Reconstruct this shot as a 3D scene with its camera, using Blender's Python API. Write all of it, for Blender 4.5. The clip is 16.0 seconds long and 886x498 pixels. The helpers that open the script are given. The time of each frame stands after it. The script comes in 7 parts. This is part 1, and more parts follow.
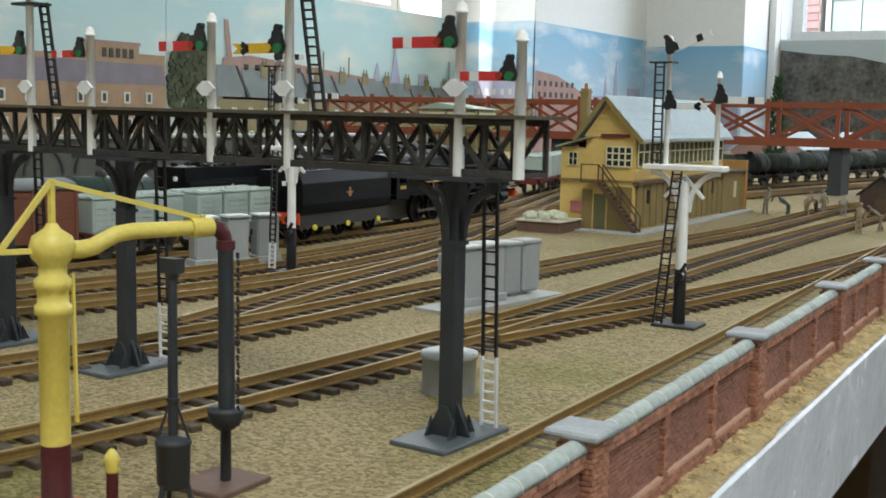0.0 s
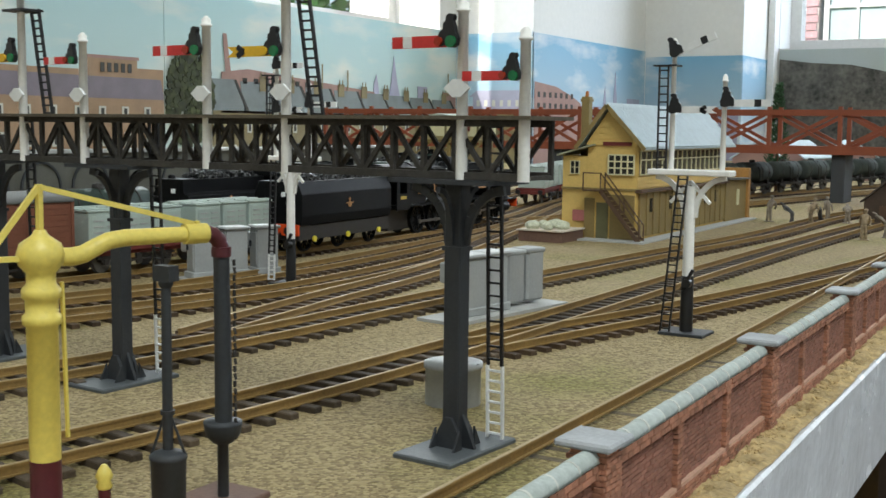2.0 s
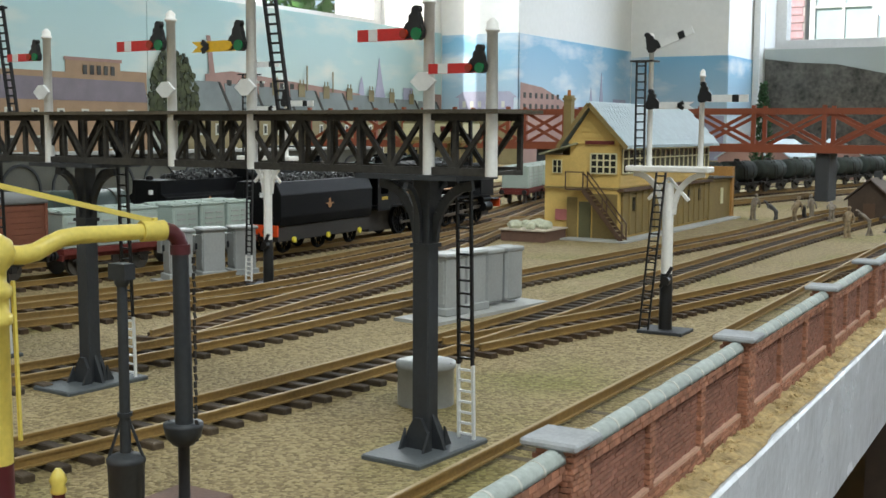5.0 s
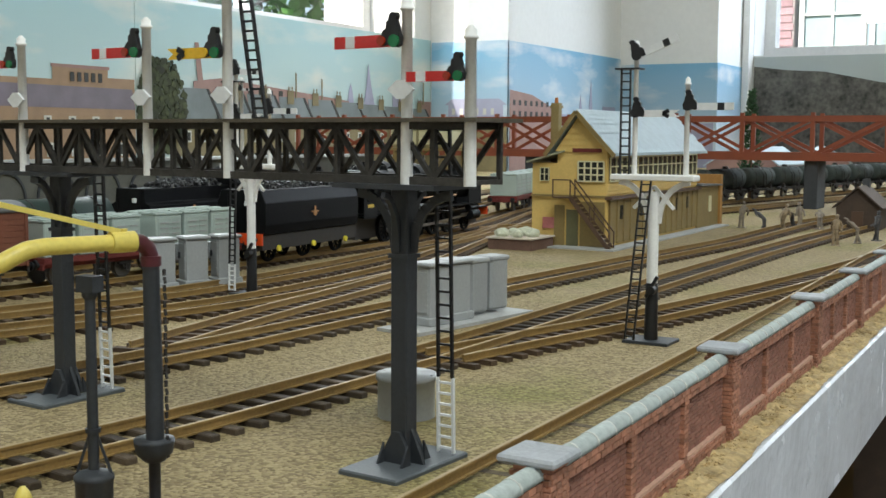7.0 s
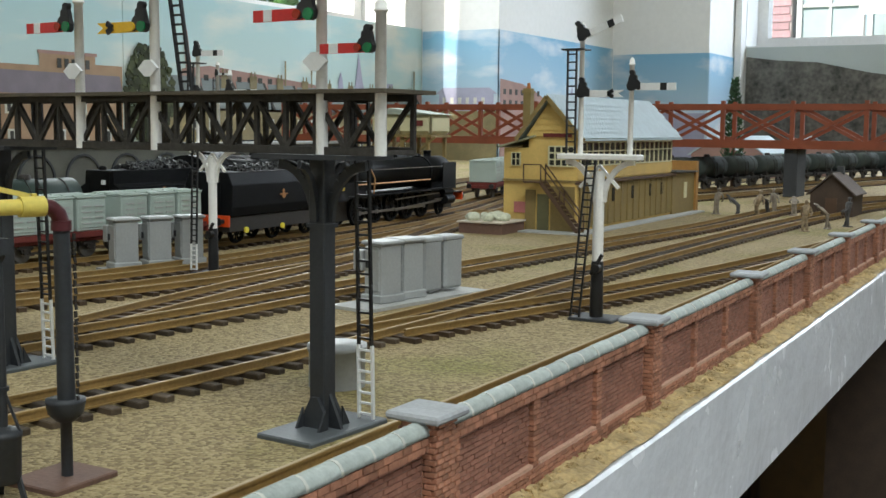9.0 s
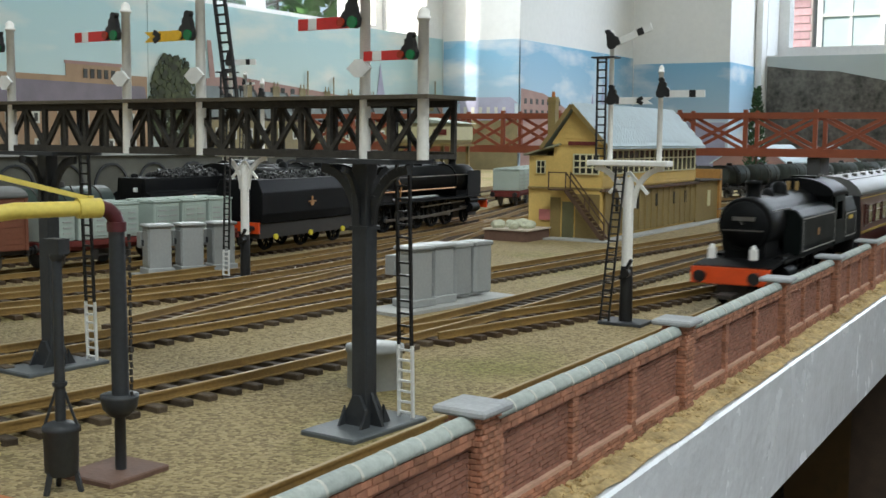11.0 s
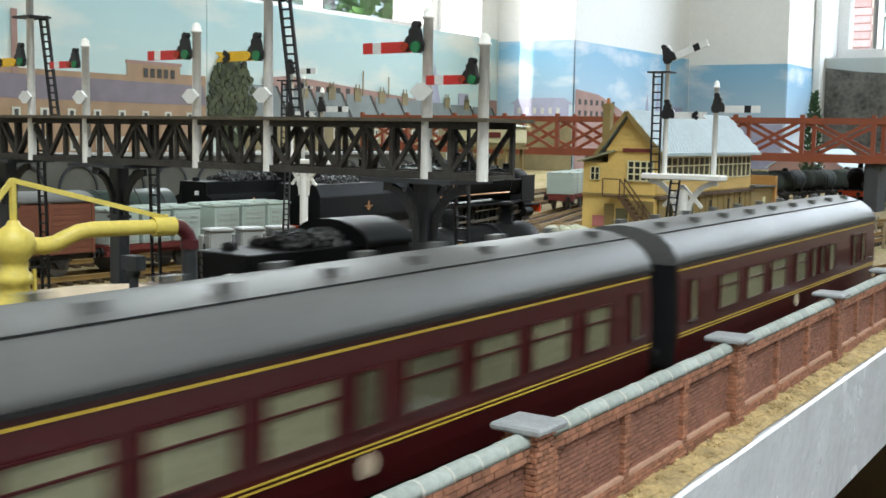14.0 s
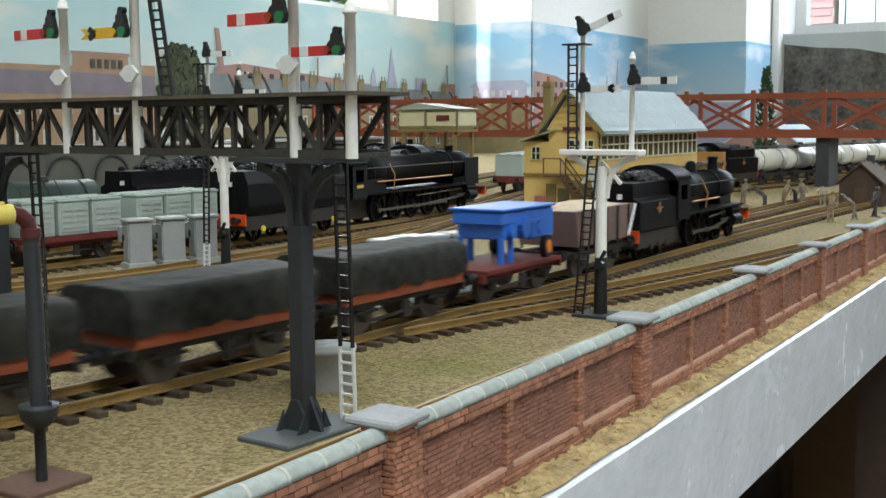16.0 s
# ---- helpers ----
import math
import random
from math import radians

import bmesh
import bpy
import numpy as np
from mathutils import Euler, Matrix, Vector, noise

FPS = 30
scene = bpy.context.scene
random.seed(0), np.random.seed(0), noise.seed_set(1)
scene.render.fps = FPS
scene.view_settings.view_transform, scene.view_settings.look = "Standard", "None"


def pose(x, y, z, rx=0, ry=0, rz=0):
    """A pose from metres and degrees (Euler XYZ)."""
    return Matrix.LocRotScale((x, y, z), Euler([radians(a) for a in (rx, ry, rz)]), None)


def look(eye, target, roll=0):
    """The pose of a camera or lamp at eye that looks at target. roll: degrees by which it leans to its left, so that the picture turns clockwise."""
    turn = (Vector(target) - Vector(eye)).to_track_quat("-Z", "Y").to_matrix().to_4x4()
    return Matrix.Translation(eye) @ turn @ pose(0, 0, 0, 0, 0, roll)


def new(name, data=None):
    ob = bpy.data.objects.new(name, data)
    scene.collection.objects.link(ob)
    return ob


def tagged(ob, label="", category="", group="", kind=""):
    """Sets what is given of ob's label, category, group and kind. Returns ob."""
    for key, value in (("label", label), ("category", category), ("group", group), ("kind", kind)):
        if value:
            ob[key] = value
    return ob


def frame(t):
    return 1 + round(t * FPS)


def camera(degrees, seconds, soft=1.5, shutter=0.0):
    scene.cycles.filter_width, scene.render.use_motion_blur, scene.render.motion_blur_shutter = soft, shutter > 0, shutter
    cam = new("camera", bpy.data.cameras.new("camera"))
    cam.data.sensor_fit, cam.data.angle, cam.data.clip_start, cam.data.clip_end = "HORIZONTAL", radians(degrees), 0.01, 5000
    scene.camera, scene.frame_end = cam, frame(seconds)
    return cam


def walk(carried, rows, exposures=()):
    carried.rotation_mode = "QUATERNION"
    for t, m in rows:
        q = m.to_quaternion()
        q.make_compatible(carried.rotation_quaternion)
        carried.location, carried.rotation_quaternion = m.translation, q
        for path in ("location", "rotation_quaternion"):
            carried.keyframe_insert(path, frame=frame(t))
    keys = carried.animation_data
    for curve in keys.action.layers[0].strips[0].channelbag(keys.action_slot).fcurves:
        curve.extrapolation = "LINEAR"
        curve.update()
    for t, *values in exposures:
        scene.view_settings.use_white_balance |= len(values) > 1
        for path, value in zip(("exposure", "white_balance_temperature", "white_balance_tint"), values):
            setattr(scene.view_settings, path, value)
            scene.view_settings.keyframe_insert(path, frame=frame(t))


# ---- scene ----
cam = camera(42.1, 16.0, 1.5, 0.55)
PATH = [
    (0, (0.00595, -0.00269, 0.08257), (-1.0026, 1.7085, -0.1509), 1.22),
    (0.5, (0.00213, -0.00341, 0.08268), (-1.0186, 1.7041, -0.1235), 1.06),
    (1, (0.00281, 0.00060, 0.08012), (-1.0042, 1.7161, -0.1269), 0.79),
    (1.5, (-0.00050, 0.00100, 0.07883), (-1.0140, 1.7127, -0.1286), 0.84),
    (2, (0.00117, 0.00421, 0.07980), (-1.0097, 1.7171, -0.1308), 0.66),
    (2.5, (0.00243, 0.00818, 0.08042), (-0.9963, 1.7280, -0.1308), 0.46),
    (3, (0.00215, 0.00871, 0.08000), (-0.9924, 1.7303, -0.1367), 0.42),
    (3.5, (0.00466, 0.00952, 0.07950), (-0.9844, 1.7346, -0.1347), 0.64),
    (4, (0.00246, 0.01247, 0.07627), (-0.9846, 1.7381, -0.1427), 0.57),
    (4.2, (0.00314, 0.01203, 0.07637), (-0.9928, 1.7322, -0.1451), 0.14),
    (6.3, (0.00212, 0.01098, 0.08052), (-0.9896, 1.7388, -0.0954), 0.72),
    (6.5, (0.00260, 0.01218, 0.08033), (-0.9885, 1.7397, -0.1026), 0.65),
    (7, (0.00286, 0.01678, 0.07840), (-0.9785, 1.7486, -0.1160), 0.35),
    (7.5, (0.00568, 0.01792, 0.07803), (-0.9664, 1.7549, -0.1166), 0.22),
    (8, (0.01220, 0.01642, 0.07599), (-0.9476, 1.7601, -0.1200), 0.56),
    (8.5, (0.02532, 0.01833, 0.07376), (-0.9368, 1.7598, -0.1304), 0.69),
    (9, (0.02324, 0.02061, 0.07414), (-0.9553, 1.7522, -0.1360), 0.56),
    (9.2, (0.02366, 0.02155, 0.07303), (-0.9599, 1.7502, -0.1373), 0.50),
    (11.3, (0.02175, 0.01011, 0.07289), (-0.9911, 1.7237, -0.1212), 0.67),
    (11.5, (0.02075, 0.00883, 0.07290), (-1.0036, 1.7121, -0.1494), 0.96),
    (12, (0.02587, 0.00160, 0.07544), (-1.0283, 1.6896, -0.1229), 1.28),
    (12.5, (0.03223, -0.00098, 0.07723), (-1.0231, 1.6857, -0.1260), 1.29),
    (13, (0.03287, -0.00166, 0.08109), (-1.0205, 1.6882, -0.1054), 0.81),
    (13.5, (0.02898, -0.00427, 0.08018), (-1.0385, 1.6769, -0.1047), 0.99),
    (14, (0.02538, 0.00388, 0.07868), (-1.0581, 1.6732, -0.1203), 1.00),
    (14.5, (0.03286, 0.02180, 0.07773), (-1.0758, 1.6724, -0.1377), 0.19),
    (15, (0.03082, 0.03386, 0.07705), (-1.0543, 1.6992, -0.1442), -0.96),
    (15.5, (0.03375, 0.03145, 0.07591), (-1.0129, 1.7198, -0.1568), -0.34),
    (16, (0.03586, 0.02964, 0.07602), (-1.0050, 1.7229, -0.1464), -0.35),
]
walk(cam, [(t, look(eye, target, roll)) for t, eye, target, roll in PATH], [(0, 0.18), (7.5, 0.18), (9, 0.10), (11.4, 0.05), (12.0, 0.12), (12.5, 0.46), (14.5, 0.50), (15.4, 0.37), (16, 0.32)])

# world, sun, lights
world = bpy.data.worlds.new("sky")
scene.world = world
world.use_nodes = True
_n = world.node_tree.nodes
_sky = _n.new("ShaderNodeTexSky")
_sky.sky_type = "NISHITA"
_sky.sun_disc = False
_sky.sun_elevation, _sky.sun_rotation = radians(50), radians(210)
_n["Background"].inputs[1].default_value = 0.15
world.node_tree.links.new(_sky.outputs[0], _n["Background"].inputs[0])


def lamp(name, kind, m, energy, colour=(1, 1, 1), size=1.0, size_y=0.0, angle=0.5):
    d = bpy.data.lights.new(name, kind)
    d.energy, d.color = energy, colour
    if kind == "AREA":
        d.shape, d.size, d.size_y = "RECTANGLE", size, size_y or size
    if kind == "SUN":
        d.angle = radians(angle)
    ob = new(name, d)
    ob.matrix_basis = m
    return ob


lamp("sun", "SUN", look((-3, -5, 7), (0, 3, 0)), 5.0, (1, 0.95, 0.86))
LW_IN = -1.40
# sky light that enters by the windows of the hall
lamp("window_light_far", "AREA", look((-0.05, 3.45, 0.85), (-0.1, 0, 0.0)), 20, (0.82, 0.94, 1.08), 1.1, 0.9)
lamp("window_light_side", "AREA", look((LW_IN, 1.85, 0.78), (0.2, 0.9, 0.1)), 14, (0.88, 0.96, 1), 0.8, 0.8)
# added fill lamp, out of view, brightens camera-facing sides and the board edge
lamp("ceiling_lamp", "AREA", look((0.9, -0.50, 1.9), (-0.25, 0.7, 0)), 29, (0.90, 0.985, 1.0), 1.3, 0.4)

# materials
def mat(name, col, rough=0.6, metal=0.0, var=0.25, scale=60.0, bump=0.2, fine=900.0, spec=0.5, tint=None, coat=0.0, island=0.0, wash=0.0):
    """A painted or natural surface: two scales of noise vary colour and gloss, a fine one gives relief."""
    m = bpy.data.materials.new(name)
    m.use_nodes = True
    t = m.node_tree
    n, l = t.nodes, t.links
    b = n["Principled BSDF"]
    co = n.new("ShaderNodeTexCoord")
    big, small = n.new("ShaderNodeTexNoise"), n.new("ShaderNodeTexNoise")
    for k, s in ((big, scale), (small, fine)):
        k.inputs["Scale"].default_value = s
        k.inputs["Detail"].default_value = 5
        l.new(co.outputs["Object"], k.inputs["Vector"])
    r = n.new("ShaderNodeValToRGB")
    c2 = tint or [min(1, c * (1 + var)) for c in col]
    c1 = [c * (1 - var) for c in col]
    r.color_ramp.elements[0].position, r.color_ramp.elements[1].position = 0.3, 0.7
    r.color_ramp.elements[0].color, r.color_ramp.elements[1].color = (*c1, 1), (*c2, 1)
    mx = n.new("ShaderNodeMath")
    mx.operation = "MULTIPLY_ADD"
    mx.inputs[1].default_value, mx.inputs[2].default_value = 0.45, 0.0
    l.new(small.outputs[0], mx.inputs[0])
    ad = n.new("ShaderNodeMath")
    ad.operation = "MULTIPLY_ADD"
    ad.inputs[1].default_value = 0.55
    l.new(big.outputs[0], ad.inputs[0])
    l.new(mx.outputs[0], ad.inputs[2])
    l.new(ad.outputs[0], r.inputs[0])
    out = r.outputs[0]
    if island or wash:
        h = n.new("ShaderNodeHueSaturation")
        rnd = n.new("ShaderNodeNewGeometry").outputs["Random Per Island"] if island else n.new("ShaderNodeObjectInfo").outputs["Random"]
        mr = n.new("ShaderNodeMapRange")
        a = island or wash
        mr.inputs[3].default_value, mr.inputs[4].default_value = 1 - a, 1 + a
        l.new(rnd, mr.inputs[0])
        l.new(mr.outputs[0], h.inputs["Value"])
        l.new(out, h.inputs["Color"])
        out = h.outputs[0]
    l.new(out, b.inputs["Base Color"])
    b.inputs["Metallic"].default_value = metal
    b.inputs["Specular IOR Level"].default_value = spec
    b.inputs["Coat Weight"].default_value = coat
    rr = n.new("ShaderNodeMapRange")
    rr.inputs[3].default_value, rr.inputs[4].default_value = max(0.03, rough - 0.1), min(1, rough + 0.1)
    l.new(big.outputs[0], rr.inputs[0])
    l.new(rr.outputs[0], b.inputs["Roughness"])
    if bump:
        bp = n.new("ShaderNodeBump")
        bp.inputs["Strength"].default_value = bump
        bp.inputs["Distance"].default_value = 0.0006
        l.new(small.outputs[0], bp.inputs["Height"])
        l.new(bp.outputs[0], b.inputs["Normal"])
    return m


def ballast_mat():
    m = mat("ballast", (0.32, 0.26, 0.17), 0.95, 0, 0.3, 25, 0.6, 500)
    t = m.node_tree
    n, l = t.nodes, t.links
    b = n["Principled BSDF"]
    co = n["Texture Coordinate"]
    v = n.new("ShaderNodeTexVoronoi")
    v.inputs["Scale"].default_value = 980
    l.new(co.outputs["Object"], v.inputs["Vector"])
    r = n.new("ShaderNodeValToRGB")
    r.color_ramp.elements[0].color, r.color_ramp.elements[1].color = (0.165, 0.117, 0.047, 1), (0.42, 0.325, 0.160, 1)
    sep = n.new("ShaderNodeSeparateColor")
    l.new(v.outputs["Color"], sep.inputs[0])
    l.new(sep.outputs[0], r.inputs[0])
    # patches of oil, rust and moss
    g = n.new("ShaderNodeTexNoise")
    g.inputs["Scale"].default_value, g.inputs["Detail"].default_value = 11, 4
    l.new(co.outputs["Object"], g.inputs["Vector"])
    gr = n.new("ShaderNodeValToRGB")
    gr.color_ramp.elements[0].position, gr.color_ramp.elements[1].position = 0.52, 0.72
    gr.color_ramp.elements[0].color, gr.color_ramp.elements[1].color = (0, 0, 0, 1), (1, 1, 1, 1)
    l.new(g.outputs[0], gr.inputs[0])
    mixg = n.new("ShaderNodeMix")
    mixg.data_type = "RGBA"
    mixg.blend_type = "MULTIPLY"
    mixg.inputs[7].default_value = (0.70, 0.82, 0.46, 1)
    l.new(gr.outputs[0], mixg.inputs[0])
    l.new(r.outputs[0], mixg.inputs[6])
    l.new(mixg.outputs[2], b.inputs["Base Color"])
    bp = n.new("ShaderNodeBump")
    bp.inputs["Strength"].default_value, bp.inputs["Distance"].default_value = 0.7, 0.0006
    v2 = n.new("ShaderNodeTexVoronoi")
    v2.inputs["Scale"].default_value = 980
    l.new(co.outputs["Object"], v2.inputs["Vector"])
    inv = n.new("ShaderNodeMath")
    inv.operation = "SUBTRACT"
    inv.inputs[0].default_value = 1
    l.new(v2.outputs["Distance"], inv.inputs[1])
    l.new(inv.outputs[0], bp.inputs["Height"])
    l.new(bp.outputs[0], b.inputs["Normal"])
    return m


def glow(name, col, strength):
    m = bpy.data.materials.new(name)
    m.use_nodes = True
    b = m.node_tree.nodes["Principled BSDF"]
    b.inputs["Base Color"].default_value = (*col, 1)
    b.inputs["Emission Color"].default_value = (*col, 1)
    b.inputs["Emission Strength"].default_value = strength
    return m


def glass_mat(name, col=(1, 1, 1), rough=0.02):
    m = bpy.data.materials.new(name)
    m.use_nodes = True
    b = m.node_tree.nodes["Principled BSDF"]
    b.inputs["Base Color"].default_value = (*col, 1)
    b.inputs["Roughness"].default_value = rough
    b.inputs["Transmission Weight"].default_value = 1
    b.inputs["IOR"].default_value = 1.2
    return m


BALLAST = ballast_mat()
SAND = mat("sandy_scatter", (0.47, 0.345, 0.165), 0.95, 0, 0.5, 160, 0.9, 700)
RAIL = mat("rusty_rail", (0.27, 0.165, 0.05), 0.65, 0.0, 0.3, 80, 0.1)
RAILTOP = mat("worn_rail_head", (0.40, 0.29, 0.14), 0.6, 0.2, 0.1, 80, 0.0)
SLEEPER = mat("sleeper", (0.075, 0.046, 0.024), 0.85, 0, 0.35, 120, 0.4, island=0.35)
BRICK = mat("red_brick", (0.39, 0.175, 0.105), 0.85, 0, 0.3, 60, 0.4, island=0.3)
BRICKP = mat("red_brick_piece", (0.40, 0.18, 0.108), 0.85, 0, 0.3, 60, 0.4, wash=0.3)
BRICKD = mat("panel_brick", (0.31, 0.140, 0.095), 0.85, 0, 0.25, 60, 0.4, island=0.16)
JOINT = mat("lime_joint", (0.62, 0.62, 0.56), 0.9, 0, 0.15, 90, 0.2)
MORTAR = mat("mortar", (0.34, 0.24, 0.19), 0.9, 0, 0.2, 100, 0.4)
COPING = mat("coping_stone", (0.42, 0.46, 0.43), 0.8, 0, 0.25, 70, 0.3, wash=0.12)
CAPSTONE = mat("cap_stone", (0.36, 0.37, 0.38), 0.8, 0, 0.2, 70, 0.3, wash=0.08)
FASCIA = mat("white_gloss_board", (0.84, 0.86, 0.90), 0.25, 0, 0.08, 40, 1.0, 170)
DARK = mat("under_board_dark", (0.02, 0.017, 0.015), 0.9, 0, 0.3, 10)
STEEL = mat("dark_grey_paint", (0.029, 0.032, 0.036), 0.55, 0, 0.25, 90, 0.15)
GREYPLATE = mat("grey_base_paint", (0.085, 0.095, 0.10), 0.6, 0, 0.2, 90, 0.15)
BLACK = mat("satin_black", (0.009, 0.009, 0.010), 0.45, 0, 0.3, 70, 0.08)
LOCO = mat("loco_black", (0.005, 0.0052, 0.0056), 0.55, 0, 0.35, 40, 0.05, spec=0.10)
LOCOGREEN = mat("weathered_green_black", (0.005, 0.0068, 0.0063), 0.5, 0, 0.3, 40, 0.05, spec=0.10)
GREEN = mat("dark_green_paint", (0.022, 0.04, 0.031), 0.55, 0, 0.25, 40, 0.05, spec=0.3)
WHITE = mat("white_paint", (0.78, 0.78, 0.76), 0.5, 0, 0.07, 120, 0.1)
DOLL = mat("cream_white_post", (0.86, 0.84, 0.79), 0.5, 0, 0.1, 120, 0.1)
RED = mat("signal_red", (0.62, 0.03, 0.025), 0.45, 0, 0.12, 120, 0.05)
YELLOWS = mat("signal_yellow", (0.80, 0.47, 0.02), 0.45, 0, 0.12, 120, 0.05)
BEAMRED = mat("buffer_beam_red", (0.72, 0.075, 0.01), 0.45, 0, 0.15, 120, 0.05)
YELLOW = mat("crane_yellow", (0.78, 0.62, 0.13), 0.4, 0, 0.14, 60, 0.12)
MAROON = mat("maroon_paint", (0.085, 0.012, 0.016), 0.4, 0, 0.2, 60, 0.05)
COACH = mat("coach_maroon", (0.050, 0.004, 0.0055), 0.35, 0, 0.15, 20, 0.03, coat=0.1, spec=0.35)
LINING = mat("yellow_lining", (0.52, 0.35, 0.04), 0.5, 0, 0.1)
ROOFGREY = mat("coach_roof_grey", (0.115, 0.115, 0.11), 0.5, 0, 0.18, 25, 0.06)
CABINET = mat("cabinet_grey", (0.36, 0.37, 0.36), 0.5, 0, 0.12, 60, 0.1, wash=0.08)
CONCRETE = mat("pale_concrete", (0.42, 0.42, 0.40), 0.85, 0, 0.2, 80, 0.3)
LADW = mat("white_ladder", (0.8, 0.8, 0.78), 0.5, 0, 0.05)
BOXY = mat("cream_yellow_boards", (0.72, 0.49, 0.15), 0.65, 0, 0.14, 60, 0.1, wash=0.06)
BOXB = mat("ochre_brown_panels", (0.25, 0.175, 0.06), 0.7, 0, 0.2, 60, 0.1)
BOXT = mat("chocolate_trim", (0.10, 0.055, 0.03), 0.6, 0, 0.2, 60, 0.1)
SLATE = mat("pale_blue_slate", (0.44, 0.53, 0.56), 0.7, 0, 0.1, 120, 0.2, wash=0.05)
DOORG = mat("olive_door", (0.14, 0.13, 0.06), 0.6, 0, 0.2, 60, 0.1)
GLASS = mat("dark_model_glazing", (0.03, 0.03, 0.025), 0.12, 0, 0.3, 40, 0)
COACHGLASS = mat("coach_glazing", (0.17, 0.165, 0.105), 0.12, 0, 0.4, 30, 0, wash=0.5)
BRIDGE = mat("red_oxide_girder", (0.24, 0.058, 0.022), 0.6, 0, 0.25, 60, 0.1)
BRIDGEPIER = mat("blue_grey_stone", (0.05, 0.052, 0.055), 0.85, 0, 0.25, 60, 0.4)
WALLP = mat("white_plaster", (0.77, 0.77, 0.75), 0.9, 0, 0.05, 3, 0.15, 80)
CEIL = mat("ceiling_paint", (0.75, 0.74, 0.71), 0.9, 0, 0.04, 3, 0.1, 80)
FLOORM = mat("brown_floor", (0.10, 0.06, 0.03), 0.7, 0, 0.3, 5, 0.2, 90)
STONE = mat("rockery_stone", (0.55, 0.56, 0.42), 0.9, 0, 0.3, 200, 0.5)
CONTAINER = mat("pale_green_container", (0.40, 0.47, 0.42), 0.55, 0, 0.12, 60, 0.08, wash=0.05)
BAUXITE = mat("bauxite_brown", (0.19, 0.065, 0.035), 0.65, 0, 0.2, 50, 0.08)
WAGRED = mat("wagon_red_brown", (0.15, 0.032, 0.026), 0.7, 0, 0.35, 60, 0.1, spec=0.25)
TARP = mat("dark_tarpaulin", (0.017, 0.017, 0.014), 0.75, 0, 0.6, 70, 0.8, 260, spec=0.15, tint=(0.05, 0.05, 0.043))
BLUE = mat("bright_blue_plastic", (0.03, 0.16, 0.62), 0.4, 0, 0.12, 60, 0.05)
ORANGE = mat("orange_wheel", (0.75, 0.22, 0.02), 0.5, 0, 0.1)
COAL = mat("coal", (0.03, 0.03, 0.03), 0.4, 0, 0.6, 500, 1.0, 600)
LOAD = mat("pale_sand_load", (0.62, 0.5, 0.36), 0.95, 0, 0.2, 200, 0.8, 700)
TANKW = mat("white_tank", (0.74, 0.73, 0.66), 0.45, 0, 0.12, 40, 0.05)
FRAMEB = mat("weathered_underframe", (0.026, 0.021, 0.017), 0.7, 0, 0.4, 90, 0.2)
WHEEL = mat("wheel_metal", (0.16, 0.15, 0.14), 0.4, 0.7, 0.2, 90, 0.05)
BRASS = mat("copper_brass", (0.55, 0.28, 0.12), 0.4, 0.6, 0.2, 90, 0.05)
FIGURE = mat("painted_figure", (0.22, 0.18, 0.135), 0.7, 0, 0.6, 350, 0.1)
FIGDARK = mat("dark_blue_figure", (0.035, 0.04, 0.055), 0.7, 0, 0.6, 350, 0.1, tint=(0.12, 0.11, 0.10))
FIGOCHRE = mat("ochre_figure", (0.20, 0.125, 0.05), 0.7, 0, 0.6, 350, 0.1, tint=(0.5, 0.38, 0.24))
ORANGEBASE = mat("rust_orange_plinth", (0.48, 0.17, 0.05), 0.8, 0, 0.25, 100, 0.2)
BROWNPLATE = mat("brown_plinth", (0.16, 0.09, 0.065), 0.8, 0, 0.25, 100, 0.2)
LENSR = mat("red_lens", (0.35, 0.03, 0.01), 0.15, 0, 0.2, 90, 0)
WAGGREY = mat("dull_green_grey", (0.055, 0.065, 0.058), 0.9, 0, 0.3, 50, 0.1, spec=0.15)
GIRDER = mat("brown_grey_girder", (0.052, 0.047, 0.040), 0.75, 0, 0.4, 110, 0.3, spec=0.25)
LENSG = mat("green_lens", (0.01, 0.16, 0.05), 0.15, 0, 0.2, 90, 0)
YSPOT = mat("yellow_spot", (0.8, 0.65, 0.05), 0.5, 0, 0.1)
CREAM = mat("cream_paint", (0.66, 0.60, 0.36), 0.55, 0, 0.1, 60, 0.05)
HUTB = mat("dark_brown_hut", (0.07, 0.045, 0.03), 0.8, 0, 0.3, 80, 0.2)
RUST = mat("rusty_stain", (0.45, 0.12, 0.03), 0.9, 0, 0.3, 150, 0.4)

# building helpers
def bx(bm, x0, x1, y0, y1, z0, z1):
    v = [bm.verts.new((x, y, z)) for z in (z0, z1) for y in (y0, y1) for x in (x0, x1)]
    for f in ((0, 2, 3, 1), (4, 5, 7, 6), (0, 1, 5, 4), (2, 6, 7, 3), (0, 4, 6, 2), (1, 3, 7, 5)):
        bm.faces.new([v[i] for i in f])
    return bm


